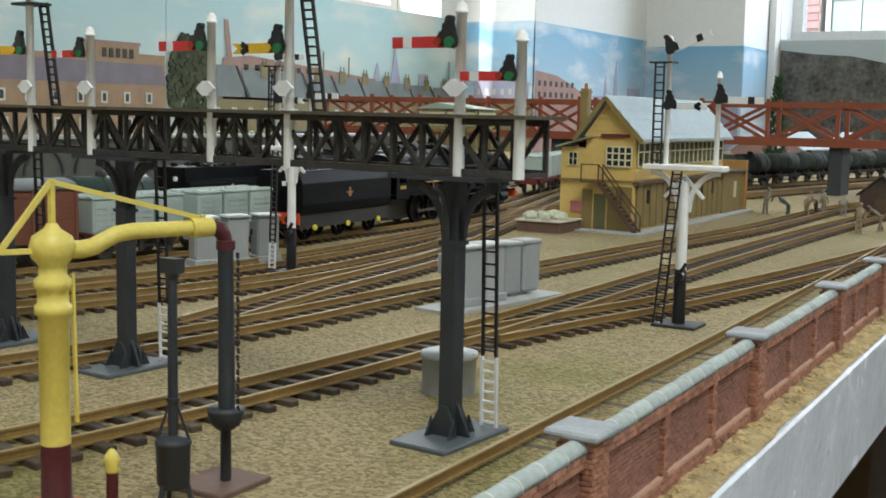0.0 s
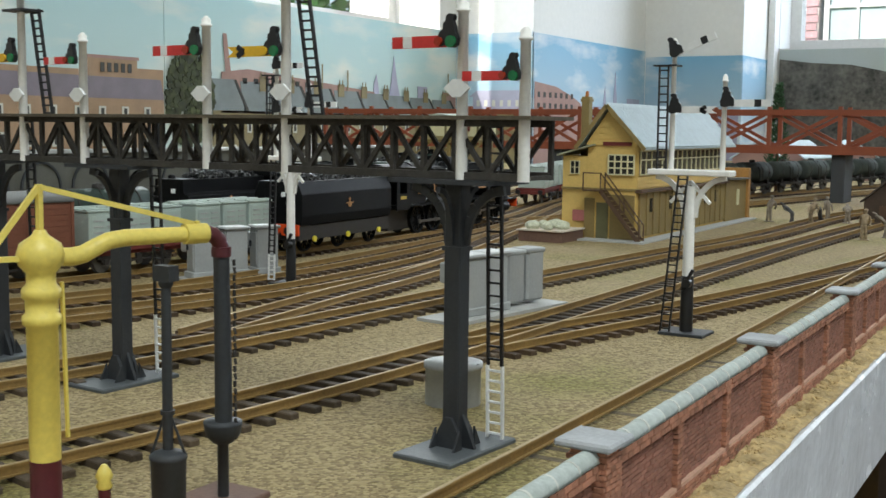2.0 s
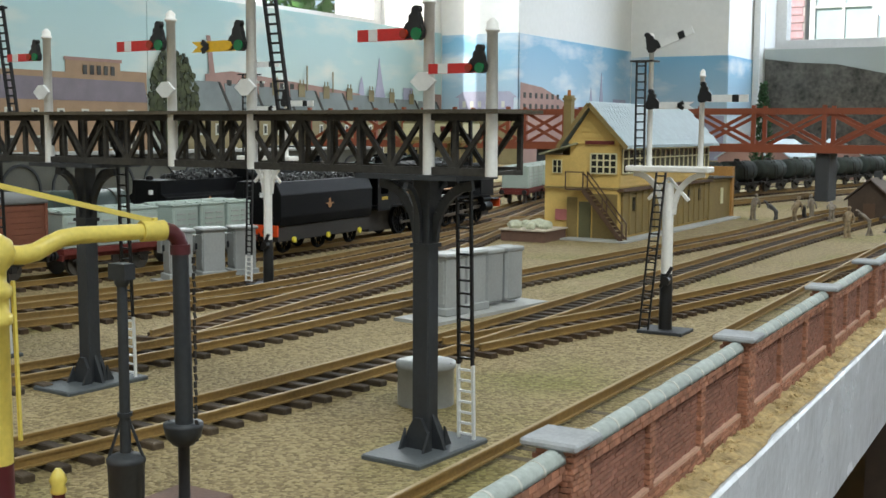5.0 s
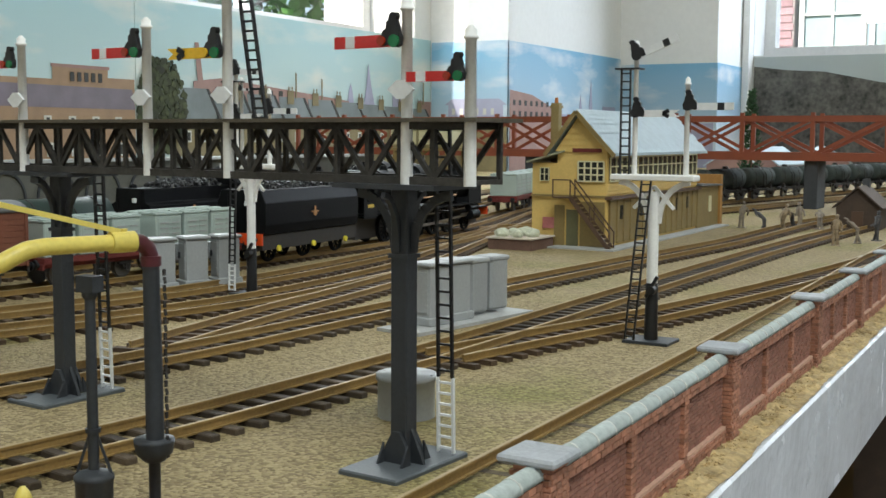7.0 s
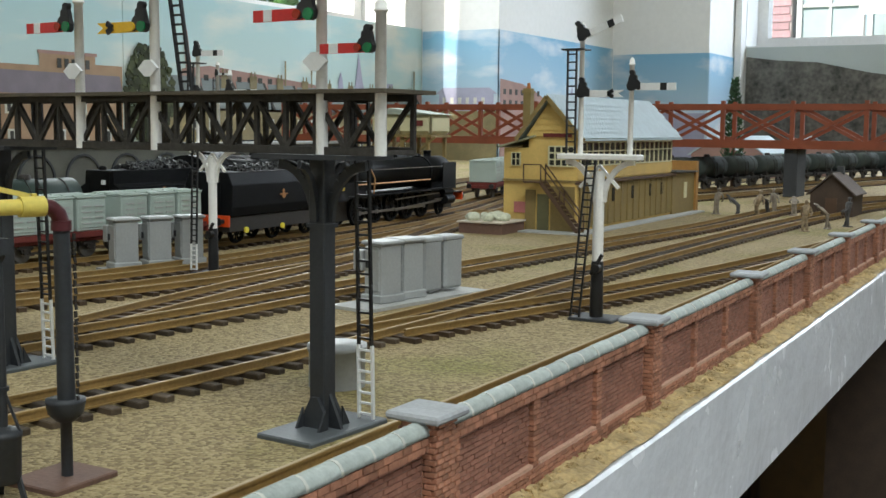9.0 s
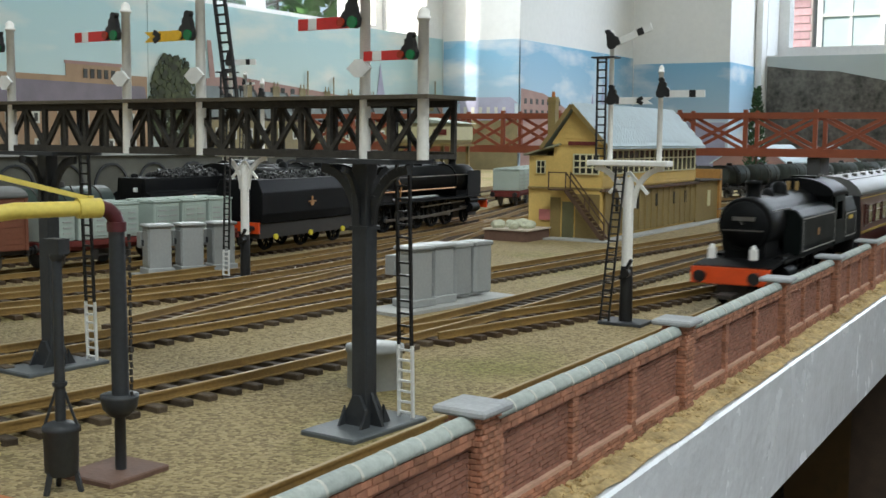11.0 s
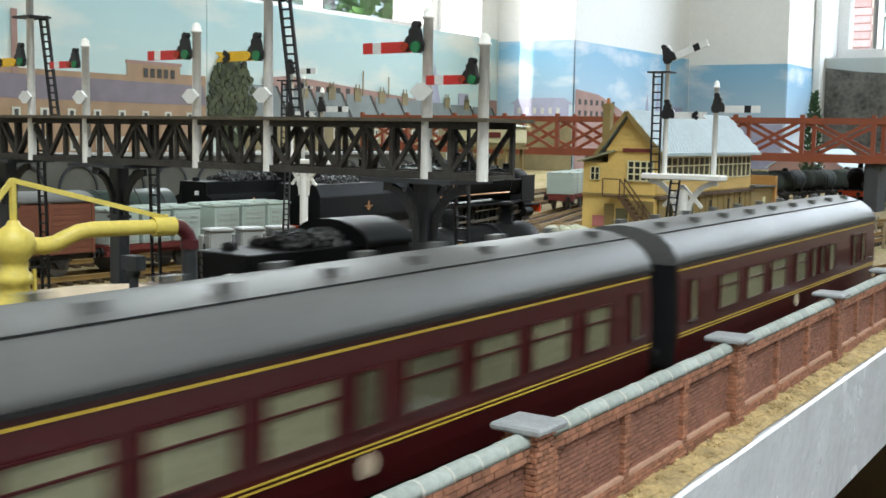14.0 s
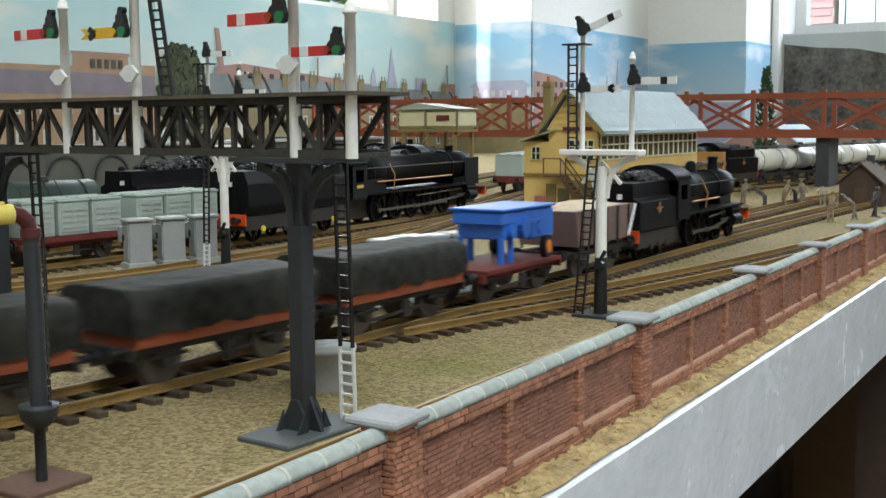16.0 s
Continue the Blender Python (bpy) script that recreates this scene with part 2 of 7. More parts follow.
def bar(bm, p, q, w, h=None, up=(0, 0, 1)):
    """A square bar from p to q."""
    p, q = Vector(p), Vector(q)
    d = (q - p).normalized()
    u = Vector(up)
    if abs(d.dot(u)) > 0.98:
        u = Vector((0, 1, 0))
    s = d.cross(u).normalized() * w / 2
    u = s.cross(d).normalized() * (h or w) / 2
    v = [bm.verts.new(e + a * s + b * u) for e in (p, q) for a, b in ((-1, -1), (1, -1), (1, 1), (-1, 1))]
    for f in ((0, 1, 2, 3), (7, 6, 5, 4), (0, 4, 5, 1), (1, 5, 6, 2), (2, 6, 7, 3), (3, 7, 4, 0)):
        bm.faces.new([v[i] for i in f])
    return bm


def tube(bm, pts, radii, n=12, cap=True):
    """A round tube through pts; radii: one or a list."""
    pts = [Vector(p) for p in pts]
    if not isinstance(radii, (list, tuple)):
        radii = [radii] * len(pts)
    rings = []
    ref = None
    for i, p in enumerate(pts):
        d = (pts[min(i + 1, len(pts) - 1)] - pts[max(i - 1, 0)])
        if d.length < 1e-9:
            d = Vector((0, 0, 1))
        d.normalize()
        if ref is None:
            ref = Vector((1, 0, 0)) if abs(d.x) < 0.9 else Vector((0, 1, 0))
        s = d.cross(ref).normalized()
        u = s.cross(d).normalized()
        ref = u
        rings.append([bm.verts.new(p + radii[i] * (math.cos(2 * math.pi * k / n) * u + math.sin(2 * math.pi * k / n) * s)) for k in range(n)])
    for a, b in zip(rings, rings[1:]):
        for k in range(n):
            f = bm.faces.new((a[k], a[(k + 1) % n], b[(k + 1) % n], b[k]))
            f.smooth = True
    if cap:
        for ring, way in ((rings[0], -1), (rings[-1], 1)):
            bm.faces.new([bm.verts.new(v.co) for v in ring][::way])
    return bm


def lathe(bm, base, prof, n=16):
    """Turned shape on a vertical axis: prof = (radius, height) pairs."""
    x, y, z = base
    return tube(bm, [(x, y, z + h + i * 1e-6) for i, (r, h) in enumerate(prof)], [max(r, 1e-5) for r, h in prof], n)


def prism(bm, outline, axis, a, b, smooth=False):
    """Outline in the plane across axis (x: (y, z), y: (x, z), z: (x, y)), drawn out from a to b."""
    def at(p, s):
        return {"x": (s, p[0], p[1]), "y": (p[0], s, p[1]), "z": (p[0], p[1], s)}[axis]
    r = [[bm.verts.new(at(p, s)) for p in outline] for s in (a, b)]
    n = len(outline)
    for k in range(n):
        f = bm.faces.new((r[0][k], r[0][(k + 1) % n], r[1][(k + 1) % n], r[1][k]))
        f.smooth = smooth
    for ring, way in ((r[0], -1), (r[1], 1)):
        bm.faces.new([bm.verts.new(v.co) for v in ring][::way] if smooth else ring[::way])
    return bm


def B():
    return bmesh.new()


def mesh_of(bm, material, bevel=0.0):
    if bevel:
        bmesh.ops.bevel(bm, geom=list(bm.edges), offset=bevel, segments=1, affect="EDGES", clamp_overlap=True)
    bmesh.ops.recalc_face_normals(bm, faces=bm.faces)
    me = bpy.data.meshes.new("mesh")
    bm.to_mesh(me)
    bm.free()
    me.materials.append(material)
    return me


def part(name, bm, material, parent=None, label="", bevel=0.0, at=None):
    ob = new(name, mesh_of(bm, material, bevel))
    if parent:
        ob.parent = parent
    if at is not None:
        ob.matrix_basis = at
    if label:
        ob["label"] = label
    return ob


def piece(name, me, parent, m):
    ob = new(name, me)
    ob.parent = parent
    ob.matrix_basis = m
    return ob


def thing(name, label, category, m=None, group="", kind=""):
    e = new(name)
    e.empty_display_size = 0.01
    if m is not None:
        e.matrix_basis = m
    return tagged(e, label, category, group, kind)


def curve_at(pts, y):
    """x and slope of a track centre line at y, smooth through (y, x) pairs."""
    ys = [p[0] for p in pts]
    if y <= ys[0]:
        s = (pts[1][1] - pts[0][1]) / (pts[1][0] - pts[0][0])
        return pts[0][1] + s * (y - ys[0]), s
    if y >= ys[-1]:
        s = (pts[-1][1] - pts[-2][1]) / (pts[-1][0] - pts[-2][0])
        return pts[-1][1] + s * (y - ys[-1]), s
    i = max(k for k in range(len(ys) - 1) if ys[k] <= y)
    def sl(k):
        a, b = max(k - 1, 0), min(k + 1, len(pts) - 1)
        return (pts[b][1] - pts[a][1]) / (pts[b][0] - pts[a][0])
    h = ys[i + 1] - ys[i]
    t = (y - ys[i]) / h
    m0, m1 = sl(i) * h, sl(i + 1) * h
    p0, p1 = pts[i][1], pts[i + 1][1]
    x = (2 * t**3 - 3 * t**2 + 1) * p0 + (t**3 - 2 * t**2 + t) * m0 + (-2 * t**3 + 3 * t**2) * p1 + (t**3 - t**2) * m1
    s = ((6 * t**2 - 6 * t) * p0 + (3 * t**2 - 4 * t + 1) * m0 + (-6 * t**2 + 6 * t) * p1 + (3 * t**2 - 2 * t) * m1) / h
    return x, s


def on_track(pts, y, z=0.0042, back=False):
    """Pose of a vehicle whose middle is at y; its own +y looks along the track (back: towards smaller y)."""
    x, s = curve_at(pts, y)
    return pose(x, y, z, 0, 0, -math.degrees(math.atan(s)) + (180 if back else 0))


def arc_rows(pts, y_start, length, n=60):
    """Points of a centre line by running length from y_start on, towards larger y."""
    out, y, d = [], y_start, 0.0
    while d < length:
        x, s = curve_at(pts, y)
        out.append((d, x, y, s))
        dy = (length / n) / math.sqrt(1 + s * s)
        y += dy
        d += length / n
    return out


def on_arc(table, d, z=0.0042, back=False):
    d = max(table[0][0], min(table[-1][0], d))
    i = max(k for k in range(len(table)) if table[k][0] <= d)
    j = min(i + 1, len(table) - 1)
    f = (d - table[i][0]) / (table[j][0] - table[i][0]) if j > i else 0
    x, y, s = (table[i][k] + f * (table[j][k] - table[i][k]) for k in (1, 2, 3))
    return pose(x, y, z, 0, 0, -math.degrees(math.atan(s)) + (180 if back else 0))

# ---- the hall ----
def wall_box(name, label, dims, material):
    b = B()
    bx(b, *dims)
    return tagged(part(name, b, material), label, "wall", kind="structure")


LW, JOG_Y, JOG_X, FAR_Y, REV_X, WIN_Y = -1.35, 2.34, -1.15, 3.03, -0.88, 3.31
# side wall with its window opening
wb = B()
bx(wb, LW - 0.25, LW, -1.5, 1.42, -0.9, 2.4)
bx(wb, LW - 0.25, LW, 1.42, 2.27, -0.9, 0.296)
bx(wb, LW - 0.25, LW, 1.42, 2.27, 1.25, 2.4)
bx(wb, LW - 0.25, LW, 2.27, JOG_Y, -0.9, 2.4)
tagged(part("wall_side", wb, WALLP), "white plastered wall with a window opening", "wall", kind="structure")
wb = B()
bx(wb, LW - 0.25, JOG_X, JOG_Y, FAR_Y + 0.5, -0.9, 2.4)
tagged(part("wall_pier", wb, WALLP), "white plastered wall pier in the corner", "wall", kind="structure")
wb = B()
bx(wb, JOG_X, REV_X, FAR_Y, FAR_Y + 0.5, -0.9, 2.4)
tagged(part("wall_corner", wb, WALLP), "white plastered wall beside the window recess", "wall", kind="structure")
wb = B()
WX0, WX1, WZ0, WZ1 = -0.858, 0.75, 0.31, 1.35
bx(wb, REV_X, WX0, WIN_Y, WIN_Y + 0.22, -0.9, 2.4)
bx(wb, WX1, 1.9, WIN_Y, WIN_Y + 0.22, -0.9, 2.4)
bx(wb, WX0, WX1, WIN_Y, WIN_Y + 0.22, -0.9, WZ0)
bx(wb, WX0, WX1, WIN_Y, WIN_Y + 0.22, WZ1, 2.4)
tagged(part("wall_far", wb, WALLP), "white wall with a wide window", "wall", kind="structure")
wall_box("wall_right", "plain white wall of the hall", (1.9, 2.1, -1.5, 3.6, -0.9, 2.4), WALLP)
wall_box("wall_back", "plain white wall behind the layout", (LW, 1.9, -1.7, -1.5, -0.9, 2.4), WALLP)
tagged(part("ceiling", bx(B(), LW - 0.3, 2.1, -1.7, 3.6, 2.4, 2.5), CEIL), "white painted ceiling", "ceiling", kind="structure")
tagged(part("floor", bx(B(), LW - 0.3, 2.1, -1.7, 3.6, -1.0, -0.9), FLOORM), "dark brown floor under the layout", "floor", kind="structure")
# land outside, one sheet to the horizon
OUTG = mat("outside_grass", (0.06, 0.10, 0.03), 0.9, 0, 0.3, 2, 0.3, 40)
tagged(part("ground", bx(B(), -400, 400, -400, 400, -1.2, -1.05), OUTG), "grass outside the hall", "ground", kind="structure")


def window(name, label, x0, x1, z0, z1, y, cols, rows, turn=None):
    """A framed window in the x-z plane; panes between glazing bars."""
    w = thing(name, label, "window", turn, kind="structure")
    b = B()
    f = 0.03
    bx(b, x0, x0 + f, y, y + 0.05, z0, z1)
    bx(b, x1 - f, x1, y, y + 0.05, z0, z1)
    bx(b, x0 + f, x1 - f, y, y + 0.05, z0, z0 + f)
    bx(b, x0 + f, x1 - f, y, y + 0.05, z1 - f, z1)
    for i in range(1, cols):
        x = x0 + (x1 - x0) * i / cols
        bx(b, x - 0.011, x + 0.011, y + 0.008, y + 0.04, z0 + f, z1 - f)
    part("window_frame", b, WHITE, w)
    b = B()
    for i in range(1, rows):
        z = z0 + (z1 - z0) * i / rows
        for c in range(cols):
            a, e = x0 + (x1 - x0) * c / cols, x0 + (x1 - x0) * (c + 1) / cols
            bx(b, a + (f if c == 0 else 0.011), e - (f if c == cols - 1 else 0.011), y + 0.01, y + 0.038, z - 0.009, z + 0.009)
    if rows > 1:
        part("glazing_bar", b, WHITE, w)
    part("window_sill", bx(B(), x0 - 0.02, x1 + 0.02, y - 0.06, y - 0.001, z0 - 0.025, z0), WHITE, w)
    p = part("pane", bx(B(), x0 + f, x1 - f, y + 0.022, y + 0.025, z0 + f, z1 - f), PANE, w)
    p.visible_shadow = False
    return w


PANE = glass_mat("window_glass")
window("window_1", "wide white-framed window above the hill picture", WX0, WX1, WZ0, WZ1, WIN_Y + 0.12, 3, 1)
window("window_2", "white-framed window in the side wall", -2.27, -1.42, 0.296, 1.25, 0.12, 2, 1, Matrix(((0, -1, 0, LW), (-1, 0, 0, 0), (0, 0, 1, 0), (0, 0, 0, 1))))

# ---- the layout board ----
def wall_x(y):
    return -0.0810 - 0.014 * (y - 0.2)


def edge_x(y):
    """Outer face of the board's white edge, which runs along with the wall."""
    return wall_x(y) + 0.0120


g = B()
prism(g, [(LW + 0.002, -1.2), (wall_x(-1.2), -1.2), (wall_x(1.15), 1.15), (wall_x(1.15), WIN_Y - 0.002), (LW + 0.002, WIN_Y - 0.002)], "z", -0.02, 0.0)
prism(g, [(wall_x(-1.2) + 0.0002, -1.2), (edge_x(-1.2) - 0.0042, -1.2), (edge_x(1.15) - 0.0042, 1.15), (wall_x(1.15) + 0.0002, 1.15)], "z", -0.02, -0.0085)
bx(g, wall_x(1.15) + 0.0002, 0.9, 1.151, WIN_Y - 0.002, -0.02, 0.0)
tagged(part("ballast_ground", g, BALLAST), "model ballast in buff and grey granules covering the board", "ground", kind="structure")
g = B()
prism(g, [(edge_x(-1.2) - 0.004, -1.2), (edge_x(-1.2), -1.2), (edge_x(1.149), 1.149), (edge_x(1.149) - 0.004, 1.149)], "z", -0.046, -0.0042)
tagged(part("board_edge", g, FASCIA, bevel=0.0008), "white gloss painted board along the layout's edge", "trim", kind="structure")

# ---- tracks: centre lines as (y, x) ----
GAUGE = 0.0172
T1 = [(-1.2, -0.1105), (0.35, -0.1105), (0.6, -0.1130), (0.9, -0.1170), (1.05, -0.1120), (1.3, -0.065), (1.5, 0.0), (1.8, 0.13), (2.4, 0.45)]
T2 = [(-1.2, -0.47), (-0.3, -0.302), (0.0, -0.25), (0.1, -0.232), (0.182, -0.2145), (0.25, -0.2045), (0.33, -0.1985), (0.41, -0.1955), (0.53, -0.1945), (0.65, -0.193), (0.82, -0.189), (1.04, -0.178), (1.2, -0.160), (1.4, -0.105), (1.6, -0.03), (1.9, 0.12)]
T2B = [(0.25, -0.2045), (0.33, -0.1965), (0.40, -0.1815), (0.47, -0.1635), (0.58, -0.1425), (0.66, -0.131), (0.76, -0.119), (0.86, -0.1128)]
T3 = [(-1.2, -0.62), (-0.2, -0.405), (0.10, -0.322), (0.23, -0.286), (0.33, -0.2715), (0.40, -0.268), (0.48, -0.263), (0.57, -0.2555), (0.674, -0.247), (0.76, -0.2385), (0.86, -0.230), (1.077, -0.225), (1.2, -0.21), (1.35, -0.175), (1.55, -0.095), (1.8, 0.03)]
T4 = [(0.22, -0.289), (0.29, -0.286), (0.36, -0.2965), (0.42, -0.3055), (0.48, -0.312), (0.56, -0.324), (0.66, -0.348)]
T5 = [(-1.2, -0.86), (-0.2, -0.56), (0.2, -0.405), (0.305, -0.365), (0.38, -0.345), (0.45, -0.336), (0.576, -0.345), (0.66, -0.365), (0.76, -0.393), (0.9, -0.43)]
T10 = [(1.1, -0.455), (1.3, -0.40), (1.5, -0.36), (1.8, -0.30), (2.2, -0.21), (2.6, -0.12), (2.9, -0.05)]
T11 = [(0.85, -0.435), (1.0, -0.40), (1.1, -0.37), (1.2, -0.345), (1.3, -0.325), (1.5, -0.29), (1.7, -0.25), (2.0, -0.19), (2.4, -0.11), (2.8, -0.03)]
T6 = [(-1.2, -0.90), (-0.2, -0.61), (0.1, -0.485), (0.25, -0.425), (0.368, -0.393), (0.4456, -0.381), (0.539, -0.3815), (0.684, -0.397), (0.765, -0.407), (0.896, -0.433), (1.1, -0.49), (1.5, -0.56), (3.0, -0.62)]
T7 = [(-1.2, -0.78), (0.0, -0.54), (0.35, -0.460), (0.5, -0.444), (0.62, -0.440), (0.73, -0.443), (0.9, -0.472), (1.1, -0.525), (1.5, -0.61), (3.0, -0.69)]
T8 = [(y, x - 0.058 - 0.01 * max(0, y)) for y, x in T7]
T9 = [(y, x - 0.062) for y, x in T8]


def rail_mesh(bm, pts, y0, y1, off, z0, z1, w, step=0.02):
    n = max(2, int((y1 - y0) / step))
    rings = []
    for i in range(n + 1):
        y = y0 + (y1 - y0) * i / n
        x, s = curve_at(pts, y)
        k = math.sqrt(1 + s * s)
        nx, ny = 1 / k, -s / k
        rings.append([bm.verts.new((x + (off + a) * nx, y + (off + a) * ny, z)) for a, z in ((-w / 2, z0), (w / 2, z0), (w / 2, z1), (-w / 2, z1))])
    for p, q in zip(rings, rings[1:]):
        for k in range(4):
            bm.faces.new((p[k], p[(k + 1) % 4], q[(k + 1) % 4], q[k]))
    bm.faces.new(rings[0][::-1])
    bm.faces.new(rings[-1])


_b = bx(B(), -0.0152, 0.0152, -0.0017, 0.0017, -0.0005, 0.0017)
SLEEPER_PIECE = mesh_of(_b, mat("sleeper_piece", (0.065, 0.046, 0.028), 0.85, 0, 0.35, 120, 0.4, wash=0.35), 0.0003)


_b = bx(B(), -0.0152, 0.0152, -0.0017, 0.0017, -0.0005, 0.0017)
SLEEPER_DUSTY = mesh_of(_b, mat("dusty_sleeper", (0.14, 0.105, 0.06), 0.9, 0, 0.35, 120, 0.4, wash=0.25), 0.0003)


def track(pts, y0, y1, near=None, name="railway_track", sunk=False):
    t = thing(name, "model railway track with rusty rails on dark sleepers in ballast", "track", kind="structure")
    for s in (-1, 1):
        b = B()
        rail_mesh(b, pts, y0, y1, s * GAUGE / 2, 0.0015, 0.0019, 0.0026)
        rail_mesh(b, pts, y0, y1, s * GAUGE / 2, 0.0019, 0.0035, 0.0008)
        rail_mesh(b, pts, y0, y1, s * GAUGE / 2, 0.0035, 0.0041, 0.0014)
        r = part("rail", b, RAIL, t)
        b = B()
        rail_mesh(b, pts, y0, y1, s * GAUGE / 2, 0.00405, 0.00425, 0.0009)
        part("rail_head", b, RAILTOP, r)
    b = B()
    far = 0
    rnd = random.Random(int(abs(pts[1][1]) * 1e5))
    y = y0
    while y < y1:
        x, s = curve_at(pts, y)
        a = -math.atan(s) + rnd.uniform(-0.03, 0.03)
        if near and near[0] < y < near[1]:
            piece("sleeper", SLEEPER_DUSTY if sunk else SLEEPER_PIECE, t, pose(x, y, -0.0018 + rnd.uniform(-0.0005, 0.0002) if sunk else 0, 0, 0, math.degrees(a)))
        else:
            far += 1
            c, d = Vector((math.cos(a), math.sin(a), 0)) * 0.0152, Vector((x, y, -0.0012 if sunk else 0.0006))
            bar(b, d - c, d + c, 0.0034, 0.0022)
        y += 0.0086 / math.sqrt(1 + s * s)
    if far:
        tagged(part("sleepers", b, SLEEPER, t), kind="stuff")
    else:
        b.free()
    return t


# ---- brick boundary wall ----
PIERS = [-0.170, -0.047, 0.078, 0.200, 0.3218, 0.438, 0.533, 0.627, 0.727, 0.828, 0.930, 1.032, 1.134]


def brick_field(b, y0, y1, z0, z1, x0, x1, rnd, bl=0.0032, bh=0.00115, j=0.00022):
    """Courses of bricks filling a face from x0 to x1."""
    rows = max(1, int(round((z1 - z0) / bh)))
    h = (z1 - z0) / rows
    for r in range(rows):
        y = y0 - (bl / 2 if r % 2 else 0)
        while y < y1 - 1e-5:
            a, e = max(y, y0), min(y + bl - j, y1)
            if e - a > 0.0004:
                k = rnd.uniform(-0.00012, 0.00012)
                bx(b, x0 + k, x1 + k, a, e, z0 + r * h, z0 + (r + 1) * h - j)
            y += bl


def brick_wall():
    w = thing("boundary_wall", "weathered red brick boundary wall with piers and stone coping", "wall", kind="structure")
    rnd = random.Random(4)
    mb = mesh_of(bx(B(), -0.0011, 0.0011, -0.0011, 0.0011, 0, 0.00095), BRICKP, 0.0001)
    cop = B()
    prism(cop, [(0.0022 * math.cos(a), 0.0024 * math.sin(a)) for a in [math.pi * k / 8 for k in range(9)]], "y", 0, 0.0094, True)
    cop = mesh_of(cop, COPING)
    jnt = B()
    prism(jnt, [(0.00228 * math.cos(a), 0.00248 * math.sin(a)) for a in [math.pi * k / 8 for k in range(9)]], "y", -0.00035, 0.00035, True)
    jnt = mesh_of(jnt, JOINT)
    capb = B()
    prism(capb, [(-0.0058, -0.0058), (0.0058, -0.0058), (0.0058, 0.0058), (-0.0058, 0.0058)], "z", 0, 0.0016)
    capm = mesh_of(capb, CAPSTONE, 0.0005)
    slope = math.degrees(math.atan(0.014))
    for k, yc in enumerate(PIERS):
        PITCH = PIERS[k + 1] - yc if k + 1 < len(PIERS) else 0.10
        x = wall_x(yc)
        # pier
        b = B()
        bx(b, x - 0.0033, x + 0.0033, yc - 0.0033, yc + 0.0033, -0.0075, 0.0212)
        pier = part("pier", b, MORTAR, w)
        if k in (2, 3, 4):
            z, r = -0.0057, 0
            while z < 0.0205:
                for s in range(3):
                    o = (s - 1) * 0.0024 + (0.0004 if r % 2 else -0.0004)
                    piece("brick", mb, pier, pose(x + 0.0030 + rnd.uniform(0, 0.00015), yc + o, z))
                    piece("brick", mb, pier, pose(x + o, yc - 0.0030 - rnd.uniform(0, 0.00015), z))
                z += 0.00112
                r += 1
        else:
            b = B()
            z, r = -0.0057, 0
            while z < 0.0205:
                for s in range(3):
                    o = (s - 1) * 0.0024 + (0.0004 if r % 2 else -0.0004)
                    bx(b, x + 0.0019, x + 0.0041, yc + o - 0.0011, yc + o + 0.0011, z, z + 0.00095)
                    bx(b, x + o - 0.0011, x + o + 0.0011, yc - 0.0041, yc - 0.0019, z, z + 0.00095)
                z += 0.00112
                r += 1
            tagged(part("bricks", b, BRICK, pier), kind="stuff")
        piece("capstone", capm, w, pose(x, yc, 0.0212, 0, 0, rnd.uniform(-2, 2)))
        # bay: plinth, recessed panel, stiles and top rail
        m = pose(wall_x(yc), yc, 0, 0, 0, slope)
        y0, y1 = 0.0046, PITCH - 0.0046
        b = B()
        bx(b, -0.0016, 0.0012, y0 - 0.002, y1 + 0.002, -0.0075, 0.0188)
        bay = part("bay", b, MORTAR, w, at=m)
        b = B()
        brick_field(b, y0, y1, -0.0055, 0.0010, 0.0005, 0.0028, rnd)
        brick_field(b, y0, y1, 0.0160, 0.0188, 0.0005, 0.0028, rnd)
        n = 3
        d = B()
        for i in range(n):
            a = y0 + (y1 - y0) * i / n
            e = y0 + (y1 - y0) * (i + 1) / n
            brick_field(b, a, a + 0.0034, 0.0010, 0.0160, 0.0005, 0.0026, rnd, 0.0034)
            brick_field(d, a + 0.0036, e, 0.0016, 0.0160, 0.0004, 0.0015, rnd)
        tagged(part("bricks", b, BRICK, bay), kind="stuff")
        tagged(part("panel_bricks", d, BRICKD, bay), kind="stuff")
        b = B()
        for i in range(n):
            a = y0 + (y1 - y0) * i / n
            e = y0 + (y1 - y0) * (i + 1) / n
            bx(b, 0.0005, 0.0026, a + 0.0036, e, 0.0008, 0.0016)
        part("stone_sill", b, mat("sandy_sill", (0.56, 0.34, 0.24), 0.85, 0, 0.2, 90, 0.3) if k == 0 else bpy.data.materials["sandy_sill"], bay)
        nc = round((y1 - y0 + 0.0024) / 0.0094)
        for i in range(1, nc):
            piece("mortar_joint", jnt, bay, pose(0.0006, y0 - 0.0012 + i * (y1 - y0 + 0.0024) / nc, 0.0188))
        for i in range(nc):
            piece("coping_stone", cop, bay, pose(0.0006, y0 - 0.0012 + i * (y1 - y0 + 0.0024) / nc, 0.0188 + rnd.uniform(-0.0001, 0.0001), 0, 0, rnd.uniform(-0.6, 0.6)))
    return w


